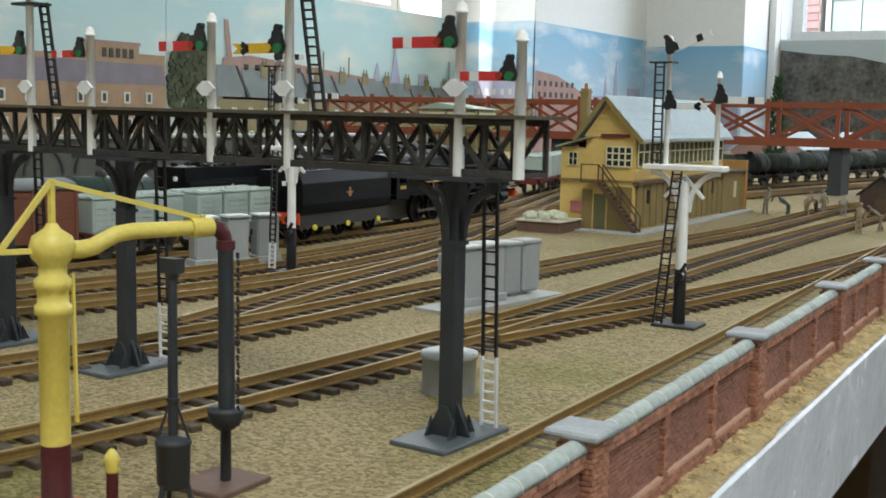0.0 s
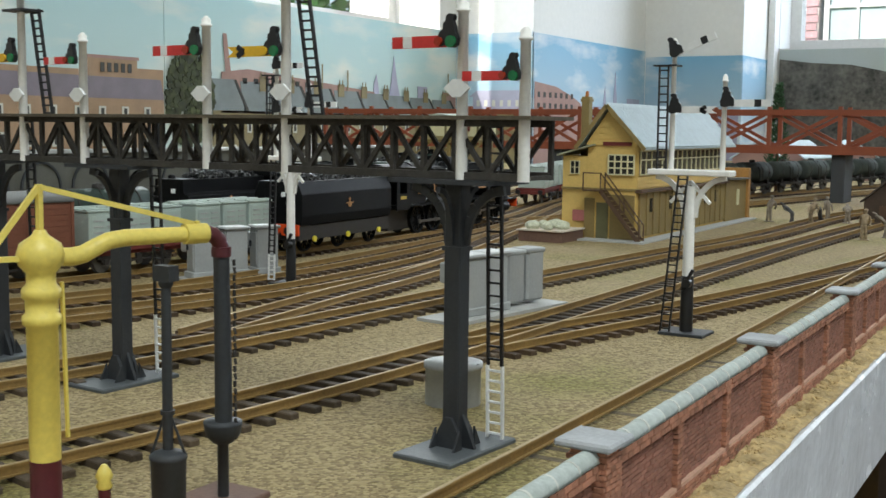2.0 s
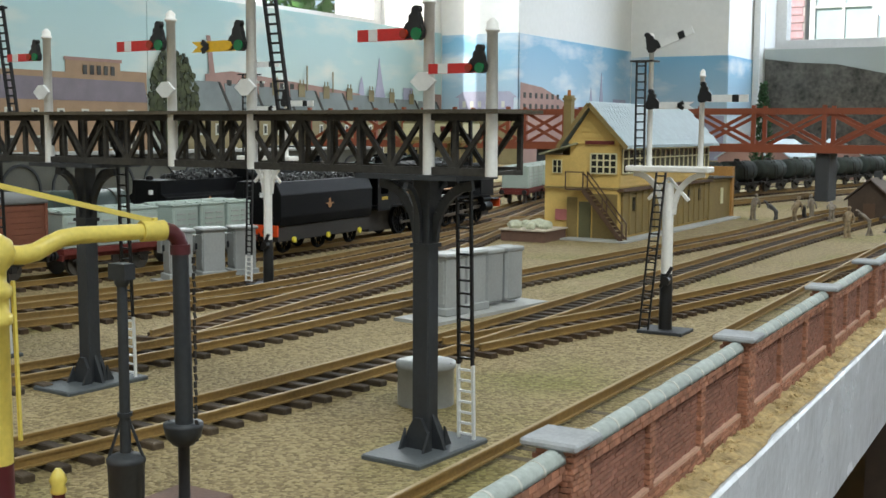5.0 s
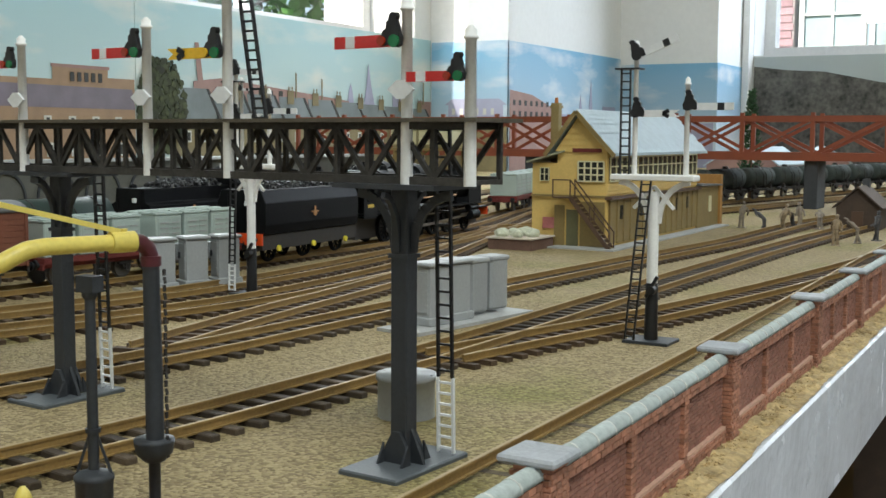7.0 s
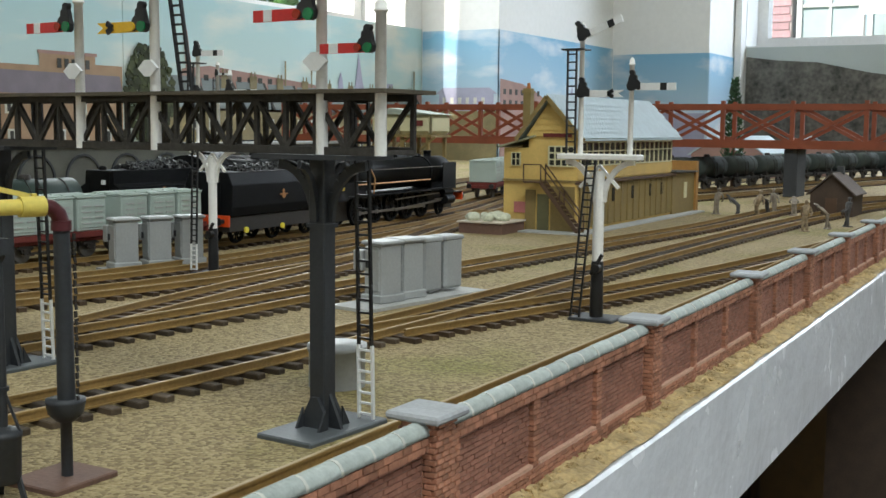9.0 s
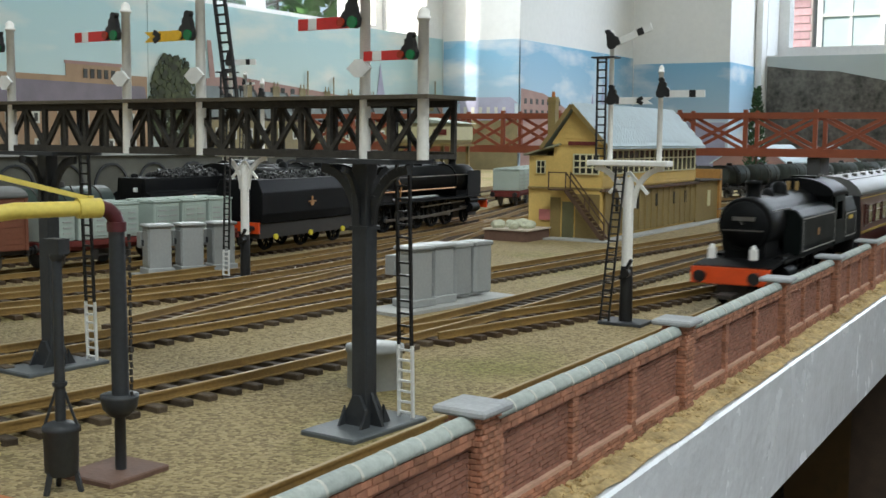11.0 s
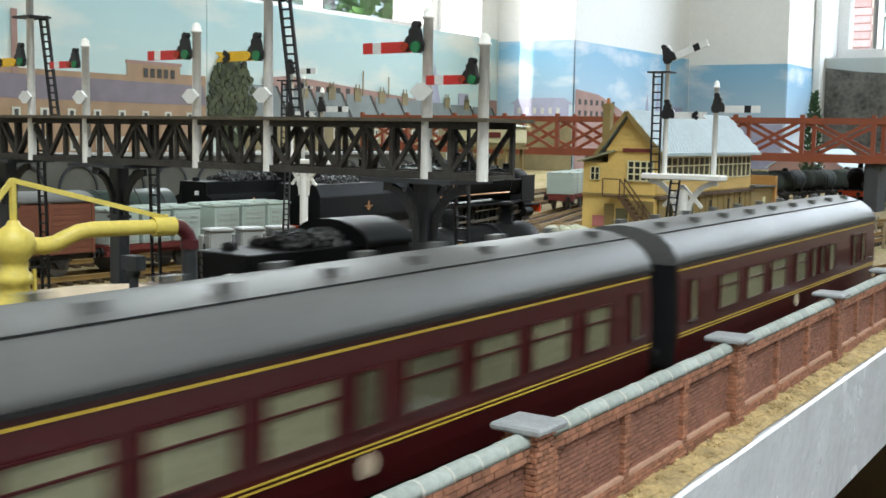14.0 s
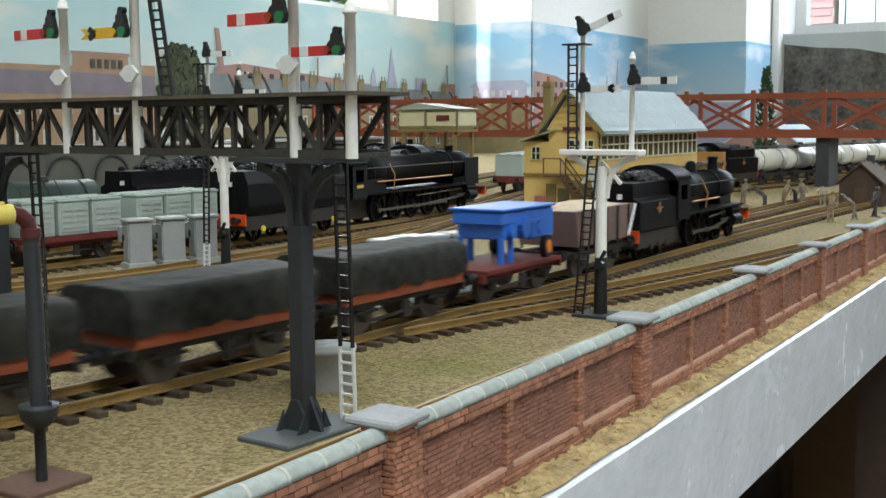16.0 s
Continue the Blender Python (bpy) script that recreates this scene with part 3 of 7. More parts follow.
def sand_strip():
    """Loose granules and crumbled cork on the strip between wall and board edge."""
    b = B()
    rnd = random.Random(9)
    n = 420
    wob = 0.001
    rows = []
    for i in range(n + 1):
        y = -0.2 + 1.34 * i / n
        xa = wall_x(y) + 0.001
        row = []
        for j in range(7):
            u = j / 6
            if j == 0:
                wob = 0.7 * wob + 0.3 * rnd.uniform(-0.0005, 0.0035)
            x = xa + (edge_x(y) - wob * 0.6 - rnd.uniform(0, 0.0004) - xa) * u
            z = -0.0022 - 0.0014 * u + (rnd.uniform(-0.0009, 0.0009) if 0 < j < 6 else 0)
            row.append(b.verts.new((x, y, z)))
        rows.append(row)
    for p, q in zip(rows, rows[1:]):
        for j in range(6):
            b.faces.new((p[j], p[j + 1], q[j + 1], q[j]))
    for _ in range(5000):
        y = rnd.uniform(0.08, 1.0)
        u = rnd.random()
        xa = wall_x(y) + 0.003
        x = xa + (edge_x(y) - 0.003 - xa) * u
        s = rnd.uniform(0.0004, 0.0013)
        z = -0.0026 - 0.0014 * u
        p = Vector((x, y, z))
        d = Vector((rnd.uniform(-1, 1), rnd.uniform(-1, 1), rnd.uniform(-0.3, 0.6))).normalized()
        bar(b, p - d * s / 2, p + d * s / 2, s * rnd.uniform(0.6, 1), s * rnd.uniform(0.5, 0.9))
    return tagged(part("sandy_verge", b, SAND), "ochre sand and cork crumbs along the wall's foot", "verge", kind="stuff")


# ---- signals ----
def signal_arm(parent, x, z, y, kind="home", tilt=0.0, length=0.024, facing=-1):
    """Arm with spectacle plate and lens, pivoting at (x, y, z); it points to smaller x when facing is -1."""
    col = {"home": RED, "distant": YELLOWS, "back": WHITE, "backd": WHITE}[kind]
    m = pose(x, y, z, 0, tilt, 0)
    f = facing
    h = 0.0021 * length / 0.024
    b = B()
    s0, s1 = f * 0.003 * length / 0.024, f * (0.003 * length / 0.024 + length)
    if kind in ("distant", "backd"):
        prism(b, [(s0, -h), (s1, -h), (s1 - f * 0.0022, 0), (s1, h), (s0, h)], "y", -0.0004, 0.0004)
    else:
        bx(b, min(s0, s1), max(s0, s1), -0.0004, 0.0004, -h, h)
    arm = part("arm", b, col, parent, at=m)
    b = B()
    a = s1 - f * length * (0.40 if kind in ("distant", "backd") else 0.22)
    if kind in ("distant", "backd"):
        for sg in (-1, 1):
            bar(b, (a, -0.00055, 0), (a + f * 0.0022, -0.00055, sg * h * 0.9), 0.0014, 0.0006, (0, 1, 0))
    else:
        bx(b, min(a, a - f * 0.0025), max(a, a - f * 0.0025), -0.0006, 0.0006, -h * 0.99, h * 0.99)
    part("stripe", b, WHITE if kind == "home" else BLACK, arm)
    b = B()
    k = length / 0.024
    outline = [(7.0, 2.2), (5.8, 4.2), (4.4, 5.0), (4.3, 7.6), (3.0, 8.4), (2.8, 10.4), (1.4, 11.4), (-0.6, 11.2), (-1.2, 9.8), (-0.5, 8.4), (-1.4, 6.0), (-1.8, 3.6), (-2.9, 1.2), (-2.4, -1.8), (-0.6, -2.8), (1.8, -2.5), (3.4, -1.6), (5.6, -2.2), (7.0, -1.8)]
    prism(b, [(f * p * 0.00085 * k, q * 0.00085 * k) for p, q in outline], "y", -0.0008, 0.0006)
    part("spectacle", b, BLACK, arm)
    if kind.startswith("back"):
        return arm
    b = B()
    tube(b, [(0, -0.0013, -0.0002 * k), (0, -0.0004, -0.0002 * k)], 0.0022 * k, 14)
    part("green_lens", b, LENSG, arm)
    b = B()
    tube(b, [(f * 0.0054 * k, -0.0013, 0), (f * 0.0054 * k, -0.0004, 0)], 0.0017 * k, 14)
    part("red_lens", b, LENSR if kind == "home" else YELLOWS, arm)
    return arm


def ladder(parent, p, q, w, material, rungs, name="ladder", side=(1, 0, 0)):
    p, q, s = Vector(p), Vector(q), Vector(side) * w / 2
    b = B()
    t = 0.0006
    for k in (-1, 1):
        bar(b, p + k * s, q + k * s, t, t * 1.5)
    for i in range(rungs):
        c = p + (q - p) * (i + 0.5) / rungs
        bar(b, c - s, c + s, t * 0.9)
    return part(name, b, material, parent)


def doll(parent, x, y, z0, z1, r=0.0016, diamond=None):
    """A tapered white post with a finial cap."""
    b = B()
    lathe(b, (x, y, 0), [(r, z0), (r * 0.85, z1 - 0.003), (r * 1.15, z1 - 0.0029), (r * 1.15, z1 - 0.0022), (r * 0.9, z1 - 0.0022), (r * 0.95, z1 - 0.001), (r * 0.3, z1)], 10)
    d = part("post", b, DOLL, parent)
    if diamond:
        b = B()
        s = 0.0036
        prism(b, [(x - s, diamond), (x - s * 0.3, diamond - s * 0.58), (x + s * 0.3, diamond - s * 0.58), (x + s, diamond), (x + s * 0.3, diamond + s * 0.58), (x - s * 0.3, diamond + s * 0.58)], "y", y - r - 0.0012, y - r - 0.0004)
        part("diamond_plate", b, WHITE, d)
    return d


def gantry():
    gy = 0.251
    g = thing("signal_gantry", "dark grey lattice signal gantry on posts, carrying semaphore signals", "signal gantry", pose(-0.1378, 0.2465, 0, 0, 0, -4.5) @ pose(0.142, -0.251, 0))
    x0, x1, z0, z1 = -0.60, -0.1200, 0.0676, 0.0816
    ya, yb = gy - 0.0065, gy + 0.0065
    # girders
    for y in (ya, yb):
        b = B()
        bx(b, x0, x1, y - 0.0009, y + 0.0009, z1 - 0.0016, z1)
        bx(b, x0, x1, y - 0.0009, y + 0.0009, z0, z0 + 0.0018)
        n = int((x1 - x0) / 0.0092)
        st = (x1 - x0) / n
        for i in range(n + 1):
            x = x0 + i * st
            bar(b, (x, y, z0), (x, y, z1), 0.0011, 0.0011, (0, 1, 0))
            if i < n:
                mid = i % 2
                bar(b, (x, y, z0 + 0.001 if mid else z1 - 0.001), (x + st, y, z1 - 0.001 if mid else z0 + 0.001), 0.0011, 0.0010, (0, 1, 0))
        part("lattice_girder", b, GIRDER, g)
    n = 26
    for i in range(n + 1):
        x = x0 + (x1 - x0) * i / n
        part("cross_tie", bx(B(), x - 0.0006, x + 0.0006, ya, yb, z0 + 0.0002, z0 + 0.0012), GIRDER, g)
    b = B()
    bx(b, x0, x1 + 0.004, ya - 0.0035, yb + 0.0035, z1, z1 + 0.0009)
    part("deck", b, mat("weathered_deck", (0.10, 0.082, 0.055), 0.8, 0, 0.3, 100, 0.3), g)
    # legs
    for x, y, d in ((-0.1420, gy, 1), (-0.2670, gy, 1), (-0.3300, gy, 1), (-0.46, gy, 1)):
        leg = part("leg", bx(B(), x - 0.0024, x + 0.0024, y - 0.0022, y + 0.0022, 0.001, z0), STEEL, g, bevel=0.0003)
        b = B()
        bx(b, x - 0.0028, x + 0.0028, y - 0.0026, y + 0.0026, 0.0500, 0.0510)
        part("collar", b, STEEL, leg)
        b = B()
        for s in (-1, 1):
            # curved brackets
            pts = [(x + s * (0.0024 + 0.011 * (1 - math.cos(a))), y, 0.0515 + 0.0135 * math.sin(a)) for a in [math.pi / 2 * k / 6 for k in range(7)]]
            for p, q in zip(pts, pts[1:]):
                bar(b, p, q, 0.0022, 0.0012, (0, 1, 0))
            pts = [(x, y + s * (0.0022 + 0.006 * (1 - math.cos(a))), 0.0515 + 0.0135 * math.sin(a)) for a in [math.pi / 2 * k / 6 for k in range(7)]]
            for p, q in zip(pts, pts[1:]):
                bar(b, p, q, 0.0014, 0.0012, (1, 0, 0))
        bx(b, x - 0.0145, x + 0.0145, y - 0.009, y + 0.009, z0 - 0.0012, z0 - 0.0001)
        part("bracket", b, STEEL, leg)
        b = B()
        for s in (-1, 1):
            prism(b, [(x + s * 0.002, 0.001), (x + s * 0.0062, 0.001), (x + s * 0.0055, 0.0028), (x + s * 0.0024, 0.0095)], "y", y - 0.0005, y + 0.0005)
            prism(b, [(x - 0.0038, 0.001), (x + 0.0038, 0.001), (x + 0.0030, 0.0052), (x + 0.0010, 0.0088), (x - 0.0010, 0.0088), (x - 0.0030, 0.0052)], "y", min(y + s * 0.0023, y + s * 0.0033), max(y + s * 0.0023, y + s * 0.0033))
            for o in (-0.0035, 0.0035):
                prism(b, [(y + s * 0.0033, 0.001), (y + s * 0.0060, 0.001), (y + s * 0.0033, 0.0060)], "x", x + o - 0.0003, x + o + 0.0003)
        part("foot_bracket", b, STEEL, leg)
        b = bx(B(), x - 0.0085, x + 0.0085, y - 0.0145, y + 0.0155, -0.0005, 0.0012)
        part("base_plate", b, GREYPLATE, leg, bevel=0.0004)
        # access ladder, white at its foot
        lx, ly = x + 0.0042, y + 0.012
        p, q = Vector((lx, ly, 0.001)), Vector((lx - 0.0006, yb + 0.004, z1))
        mid = p + (q - p) * 0.235
        ladder(leg, p, mid, 0.0044, LADW, 7, "white_ladder")
        ladder(leg, mid, q, 0.0040, BLACK, 19)
    # dolls and arms, along the gantry
    dy = ya - 0.0002
    for x, z1d, kind, za, ln, dia in (
        (-0.1195, 0.1023, "home", 0.0915, 0.0125, None),
        (-0.1365, 0.1093, "home", 0.0996, 0.0155, 0.0888),
        (-0.1920, 0.1262, "distant", 0.0990, 0.0155, 0.0884),
        (-0.2215, 0.1093, "home", 0.1001, 0.0155, 0.0882),
        (-0.2745, 0.1068, "home", 0.0985, 0.0125, 0.0882),
        (-0.3045, 0.1262, "distant", 0.1000, 0.0155, 0.0884),
        (-0.3420, 0.1262, "home", 0.1120, 0.0155, 0.0884),
        (-0.3850, 0.1085, "home", 0.1000, 0.0155, 0.0884)):
        d = doll(g, x, dy, z0, z1d, 0.00142, dia)
        signal_arm(d, x - 0.0012, za, dy - 0.0024, kind, 0.0, ln)
        if z1d > 0.12:
            b = bx(B(), x - 0.004, x + 0.006, dy - 0.004, dy + 0.004, z1d - 0.012, z1d - 0.0113)
            part("landing", b, BLACK, d)
            ladder(d, (x + 0.0075, dy + 0.004, z1), (x + 0.0030, dy + 0.003, z1d - 0.011), 0.0038, BLACK, 14)
    return g


def bracket_signal(m, label, tilt=-22):
    x, y = 0.0, 0.0
    s = thing("bracket_signal", label, "signal", m)
    b = B()
    lathe(b, (x, y, 0), [(0.0027, 0.001), (0.0024, 0.022), (0.0022, 0.023)], 12)
    post = part("lower_post", b, BLACK, s)
    b = B()
    lathe(b, (x, y, 0), [(0.0022, 0.0225), (0.0021, 0.058)], 12)
    part("upper_post", b, DOLL, s)
    part("base_plate", bx(B(), x - 0.009, x + 0.009, y - 0.0075, y + 0.0075, -0.0005, 0.0012), STEEL, s, bevel=0.0003)
    b = B()
    bar(b, (x - 0.001, y - 0.004, 0.018), (x + 0.0035, y - 0.004, 0.026), 0.0012)
    tube(b, [(x + 0.001, y - 0.005, 0.0205), (x + 0.001, y - 0.002, 0.0205)], 0.0018, 10)
    part("balance_lever", b, BLACK, s)
    b = B()
    for d in (-1, 1):
        pts = [(x + d * (0.002 + 0.012 * (1 - math.cos(a))), y, 0.046 + 0.0155 * math.sin(a)) for a in [math.pi / 2 * k / 7 for k in range(8)]]
        for p, q in zip(pts, pts[1:]):
            bar(b, p, q, 0.002, 0.0016, (0, 1, 0))
        part("bracket", b, DOLL, s)
        b = B()
        bar(b, (x, y, 0.060), (x + d * 0.008, y, 0.0515), 0.0012)
        part("brace", b, DOLL, s)
        b = B()
    part("platform", bx(B(), x - 0.0165, x + 0.0165, y - 0.004, y + 0.004, 0.0622, 0.0645), DOLL, s, bevel=0.0004)
    d = doll(s, x - 0.0078, y - 0.001, 0.0645, 0.1150, 0.0011)
    signal_arm(d, x - 0.0078 + 0.0005, 0.1090, y - 0.003, "back", tilt, 0.0155, 1)
    signal_arm(d, x - 0.0078 + 0.0005, 0.0875, y - 0.003, "backd", 0, 0.0155, 1)
    part("landing", bx(B(), x - 0.0155, x - 0.006, y - 0.0035, y + 0.0035, 0.1042, 0.1048), BLACK, d)
    ladder(d, (x - 0.0110, y - 0.003, 0.0645), (x - 0.0115, y - 0.002, 0.1042), 0.0036, BLACK, 13)
    d = doll(s, x + 0.0125, y - 0.001, 0.0645, 0.1010, 0.0011)
    signal_arm(d, x + 0.0125 + 0.0005, 0.0900, y - 0.003, "back", 0, 0.0155, 1)
    if tilt:
        ladder(s, (x - 0.0068, y - 0.0055, 0.001), (x - 0.0016, y - 0.0045, 0.0622), 0.0036, BLACK, 22)
    else:
        ladder(s, (x - 0.0098, y - 0.0035, 0.001), (x - 0.0095, y - 0.0035, 0.0150), 0.0036, LADW, 6, "white_ladder")
        ladder(s, (x - 0.0095, y - 0.0035, 0.0150), (x - 0.0080, y - 0.0035, 0.0622), 0.0034, BLACK, 17)
    return s


def small_signal(m, label, height=0.075, arms=(("back", 0.068),), kind_post=DOLL, ladder_side=-1):
    s = thing("signal_post", label, "signal", m)
    b = B()
    lathe(b, (0, 0, 0), [(0.0021, 0.001), (0.0018, 0.016), (0.0017, 0.0165)], 10)
    part("lower_post", b, BLACK, s)
    d = doll(s, 0, 0, 0.0164, height, 0.0016)
    part("base_plate", bx(B(), -0.006, 0.006, -0.006, 0.006, -0.0005, 0.001), STEEL, s)
    for k, z in arms:
        signal_arm(d, 0, z, -0.0022, k, 0, 0.010, 1)
    ladder(s, (ladder_side * 0.007, 0, 0.001), (ladder_side * 0.0066, 0, 0.015), 0.0036, LADW, 6, "white_ladder")
    ladder(s, (ladder_side * 0.0066, 0, 0.015), (ladder_side * 0.003, 0, height - 0.012), 0.0034, BLACK, 16)
    b = B()
    bar(b, (-0.0005, -0.002, 0.013), (0.004, -0.002, 0.020), 0.001)
    part("balance_lever", b, BLACK, s)
    return s

# ---- water crane and its neighbours ----
def water_crane():
    x, y = -0.171, 0.149
    c = thing("water_crane", "yellow water crane with a maroon base and swinging jib", "water crane")
    part("plinth", bx(B(), x - 0.012, x + 0.014, y - 0.011, y + 0.010, -0.0005, 0.002), ORANGEBASE, c, bevel=0.0004)
    b = B()
    lathe(b, (x, y, 0), [(0.0042, 0.002), (0.0042, 0.004), (0.0030, 0.0055), (0.0029, 0.0165)], 16)
    part("column_base", b, MAROON, c)
    b = B()
    lathe(b, (x, y, 0), [(0.0029, 0.0165), (0.0029, 0.0420), (0.0036, 0.0425), (0.0036, 0.0440), (0.0030, 0.0445), (0.0030, 0.0470), (0.0036, 0.0475), (0.0036, 0.0490), (0.0027, 0.0500), (0.0027, 0.0520), (0.0040, 0.0535), (0.0044, 0.0555), (0.0038, 0.0575), (0.0016, 0.0590), (0.0010, 0.0600)], 20)
    part("column", b, YELLOW, c)
    e = Vector((-0.1610, 0.1815, 0))
    dvec = (e - Vector((x, y, 0))).normalized()
    def at(d, z):
        return (x + dvec.x * d, y + dvec.y * d, z)
    L = (e - Vector((x, y, 0))).length
    b = B()
    pts = [at(0.003, 0.0548), at(0.006, 0.0546), at(0.0085, 0.0550), at(0.011, 0.0562), at(0.0135, 0.0572), at(0.017, 0.0576), at(L, 0.0576)]
    tube(b, pts, [0.0018, 0.0018, 0.00175, 0.0017, 0.0017, 0.0017, 0.00155], 14)
    tube(b, [at(L - 0.004, 0.0576), at(L + 0.001, 0.0576)], [0.0021, 0.0021], 14)
    tube(b, [at(L - 0.001, 0.0576), at(L - 0.001, 0.0602)], 0.0006, 8)
    part("jib_pipe", b, YELLOW, c)
    b = B()
    bar(b, at(0.0, 0.0595), at(0.0, 0.0685), 0.0010)
    bar(b, at(0.0, 0.0680), at(L - 0.002, 0.0597), 0.0010)
    bar(b, at(0.0, 0.0682), at(-0.0105, 0.0548), 0.0010)
    bar(b, at(-0.010, 0.0550), at(0.0, 0.0548), 0.0010)
    part("tie_rod", b, YELLOW, c)
    b = B()
    bar(b, at(0.004, 0.050), at(0.0045, 0.020), 0.0006)
    part("valve_rod", b, YELLOW, c)
    b = B()
    q = [at(L + 0.001, 0.0576), at(L + 0.0025, 0.0572), at(L + 0.0040, 0.0559), at(L + 0.0046, 0.0541)]
    tube(b, q, 0.0017, 12)
    tube(b, [at(L + 0.0046, 0.0545), at(L + 0.0046, 0.0525)], 0.0021, 12)
    part("elbow", b, MAROON, c)
    b = B()
    ex, ey, _ = at(L + 0.0046, 0)
    tube(b, [(ex, ey, 0.0526), (ex + 0.0002, ey, 0.035), (ex + 0.0003, ey, 0.0165)], [0.0017, 0.0018, 0.0019], 12)
    part("leather_bag", b, STEEL, c)
    b = B()
    for i in range(24):
        z = 0.052 - i * 0.0016
        bar(b, (ex + 0.0030, ey + 0.0005, z), (ex + 0.0030 + (0.0003 if i % 2 else 0), ey + 0.0005, z - 0.0013), 0.0006 if i % 2 else 0.0004, 0.0003 if i % 2 else 0.0006)
    part("chain", b, FRAMEB, c)
    # drain bowl under the bag
    d = thing("drain_bowl", "dark iron drain bowl on a post with a brown plinth", "drain")
    b = B()
    lathe(b, (ex, ey, 0), [(0.0012, 0.001), (0.0012, 0.0125), (0.0022, 0.0130), (0.0036, 0.0145), (0.0041, 0.0168), (0.0041, 0.0175), (0.0035, 0.0175), (0.0030, 0.0160)], 20)
    part("bowl", b, STEEL, d)
    part("plinth", bx(B(), ex - 0.0085, ex + 0.0065, ey - 0.009, ey + 0.008, -0.0005, 0.0012), BROWNPLATE, d, bevel=0.0003)
    b = B()
    lathe(b, (ex, ey, 0), [(0.0033, 0.0166), (0.0031, 0.0172)], 14)
    part("rust_water", b, RUST, d)
    # frost brazier
    sx, sy = ex - 0.0012, ey - 0.0150
    s = thing("frost_brazier", "dark grey iron brazier with a tall flue on legs", "stove")
    b = B()
    lathe(b, (sx, sy, 0), [(0.0028, 0.0035), (0.0034, 0.0045), (0.0036, 0.0125), (0.0038, 0.0128), (0.0038, 0.0136), (0.0030, 0.0142), (0.0012, 0.0148)], 18)
    part("drum", b, STEEL, s)
    b = B()
    lathe(b, (sx, sy, 0), [(0.0011, 0.0148), (0.0010, 0.050)], 12)
    lathe(b, (sx, sy, 0), [(0.0015, 0.0220), (0.0015, 0.0228)], 12)
    part("flue", b, STEEL, s)
    b = B()
    lathe(b, (sx, sy, 0), [(0.0011, 0.0475), (0.0015, 0.0482), (0.0015, 0.0490)], 12)
    bx(b, sx - 0.0022, sx + 0.0022, sy - 0.0014, sy + 0.0014, 0.0489, 0.0520)
    part("cowl", b, STEEL, s)
    b = B()
    for k in range(3):
        a = 0.5 + 2.1 * k
        bar(b, (sx + 0.0028 * math.cos(a), sy + 0.0028 * math.sin(a), 0.005), (sx + 0.0040 * math.cos(a), sy + 0.0040 * math.sin(a), 0.0), 0.0009)
    part("leg", b, STEEL, s)
    b = B()
    for k in (0.6, 3.6):
        bar(b, (sx + 0.0036 * math.cos(k), sy + 0.0036 * math.sin(k), 0.0130), (sx, sy, 0.0235), 0.0005)
    part("stay", b, STEEL, s)
    h = thing("hydrant", "small hydrant with a yellow top and maroon post", "hydrant")
    hx, hy = x + 0.0085, y + 0.0065
    b = B()
    lathe(b, (hx, hy, 0), [(0.0012, 0.0019), (0.0012, 0.0105)], 12)
    part("post", b, MAROON, h)
    b = B()
    lathe(b, (hx, hy, 0), [(0.0013, 0.0105), (0.0016, 0.0110), (0.0012, 0.0120), (0.0017, 0.0130), (0.0012, 0.0142), (0.0005, 0.0152)], 12)
    part("top", b, YELLOW, h)


def cabinet(kind, m):
    """A lineside relay cabinet: a plain case or a case with a junction box on its side."""
    c = thing("relay_cabinet", "grey lineside relay cabinet on a concrete base", "cabinet", m, "lineside cabinets")
    b = B()
    w, d, h = 0.0050, 0.0060, 0.0240
    bx(b, -w, w, -d, d, 0.0012, h)
    if kind == "tall":
        body = part("body", b, CABINET, c, bevel=0.0012)
        part("lid", bx(B(), -w - 0.0004, w + 0.0004, -d - 0.0004, d + 0.0004, h - 0.0012, h + 0.0010), CABINET, c, bevel=0.0006)
    else:
        body = part("body", b, CABINET, c, bevel=0.0004)
        part("plinth", bx(B(), -w - 0.0012, w + 0.0012, -d - 0.0012, d + 0.0012, 0.0, 0.0034), CABINET, c, bevel=0.0004)
        part("lid", bx(B(), -w - 0.0012, w + 0.0012, -d - 0.0012, d + 0.0012, h, h + 0.0018), CABINET, c, bevel=0.0007)
        part("junction_box", bx(B(), -w - 0.0058, -w - 0.0002, -d - 0.001, d - 0.002, 0.0130, 0.0215), CABINET, c, bevel=0.0004)
        b = B()
        for z in (0.008, 0.014, 0.022):
            lathe(b, (w - 0.0015, -d - 0.0002, z), [(0.0006, 0), (0.0006, 0.0010)], 8)
        part("hinge", b, CABINET, body)
        b = bx(B(), -w + 0.001, w - 0.001, -d - 0.0004, -d + 0.0002, 0.005, h - 0.002)
        door = part("door", b, CABINET, c, bevel=0.0002)
        part("handle", bx(B(), -w + 0.002, -w + 0.0032, -d - 0.0012, -d - 0.0004, 0.0145, 0.0175), STEEL, door)
    return c


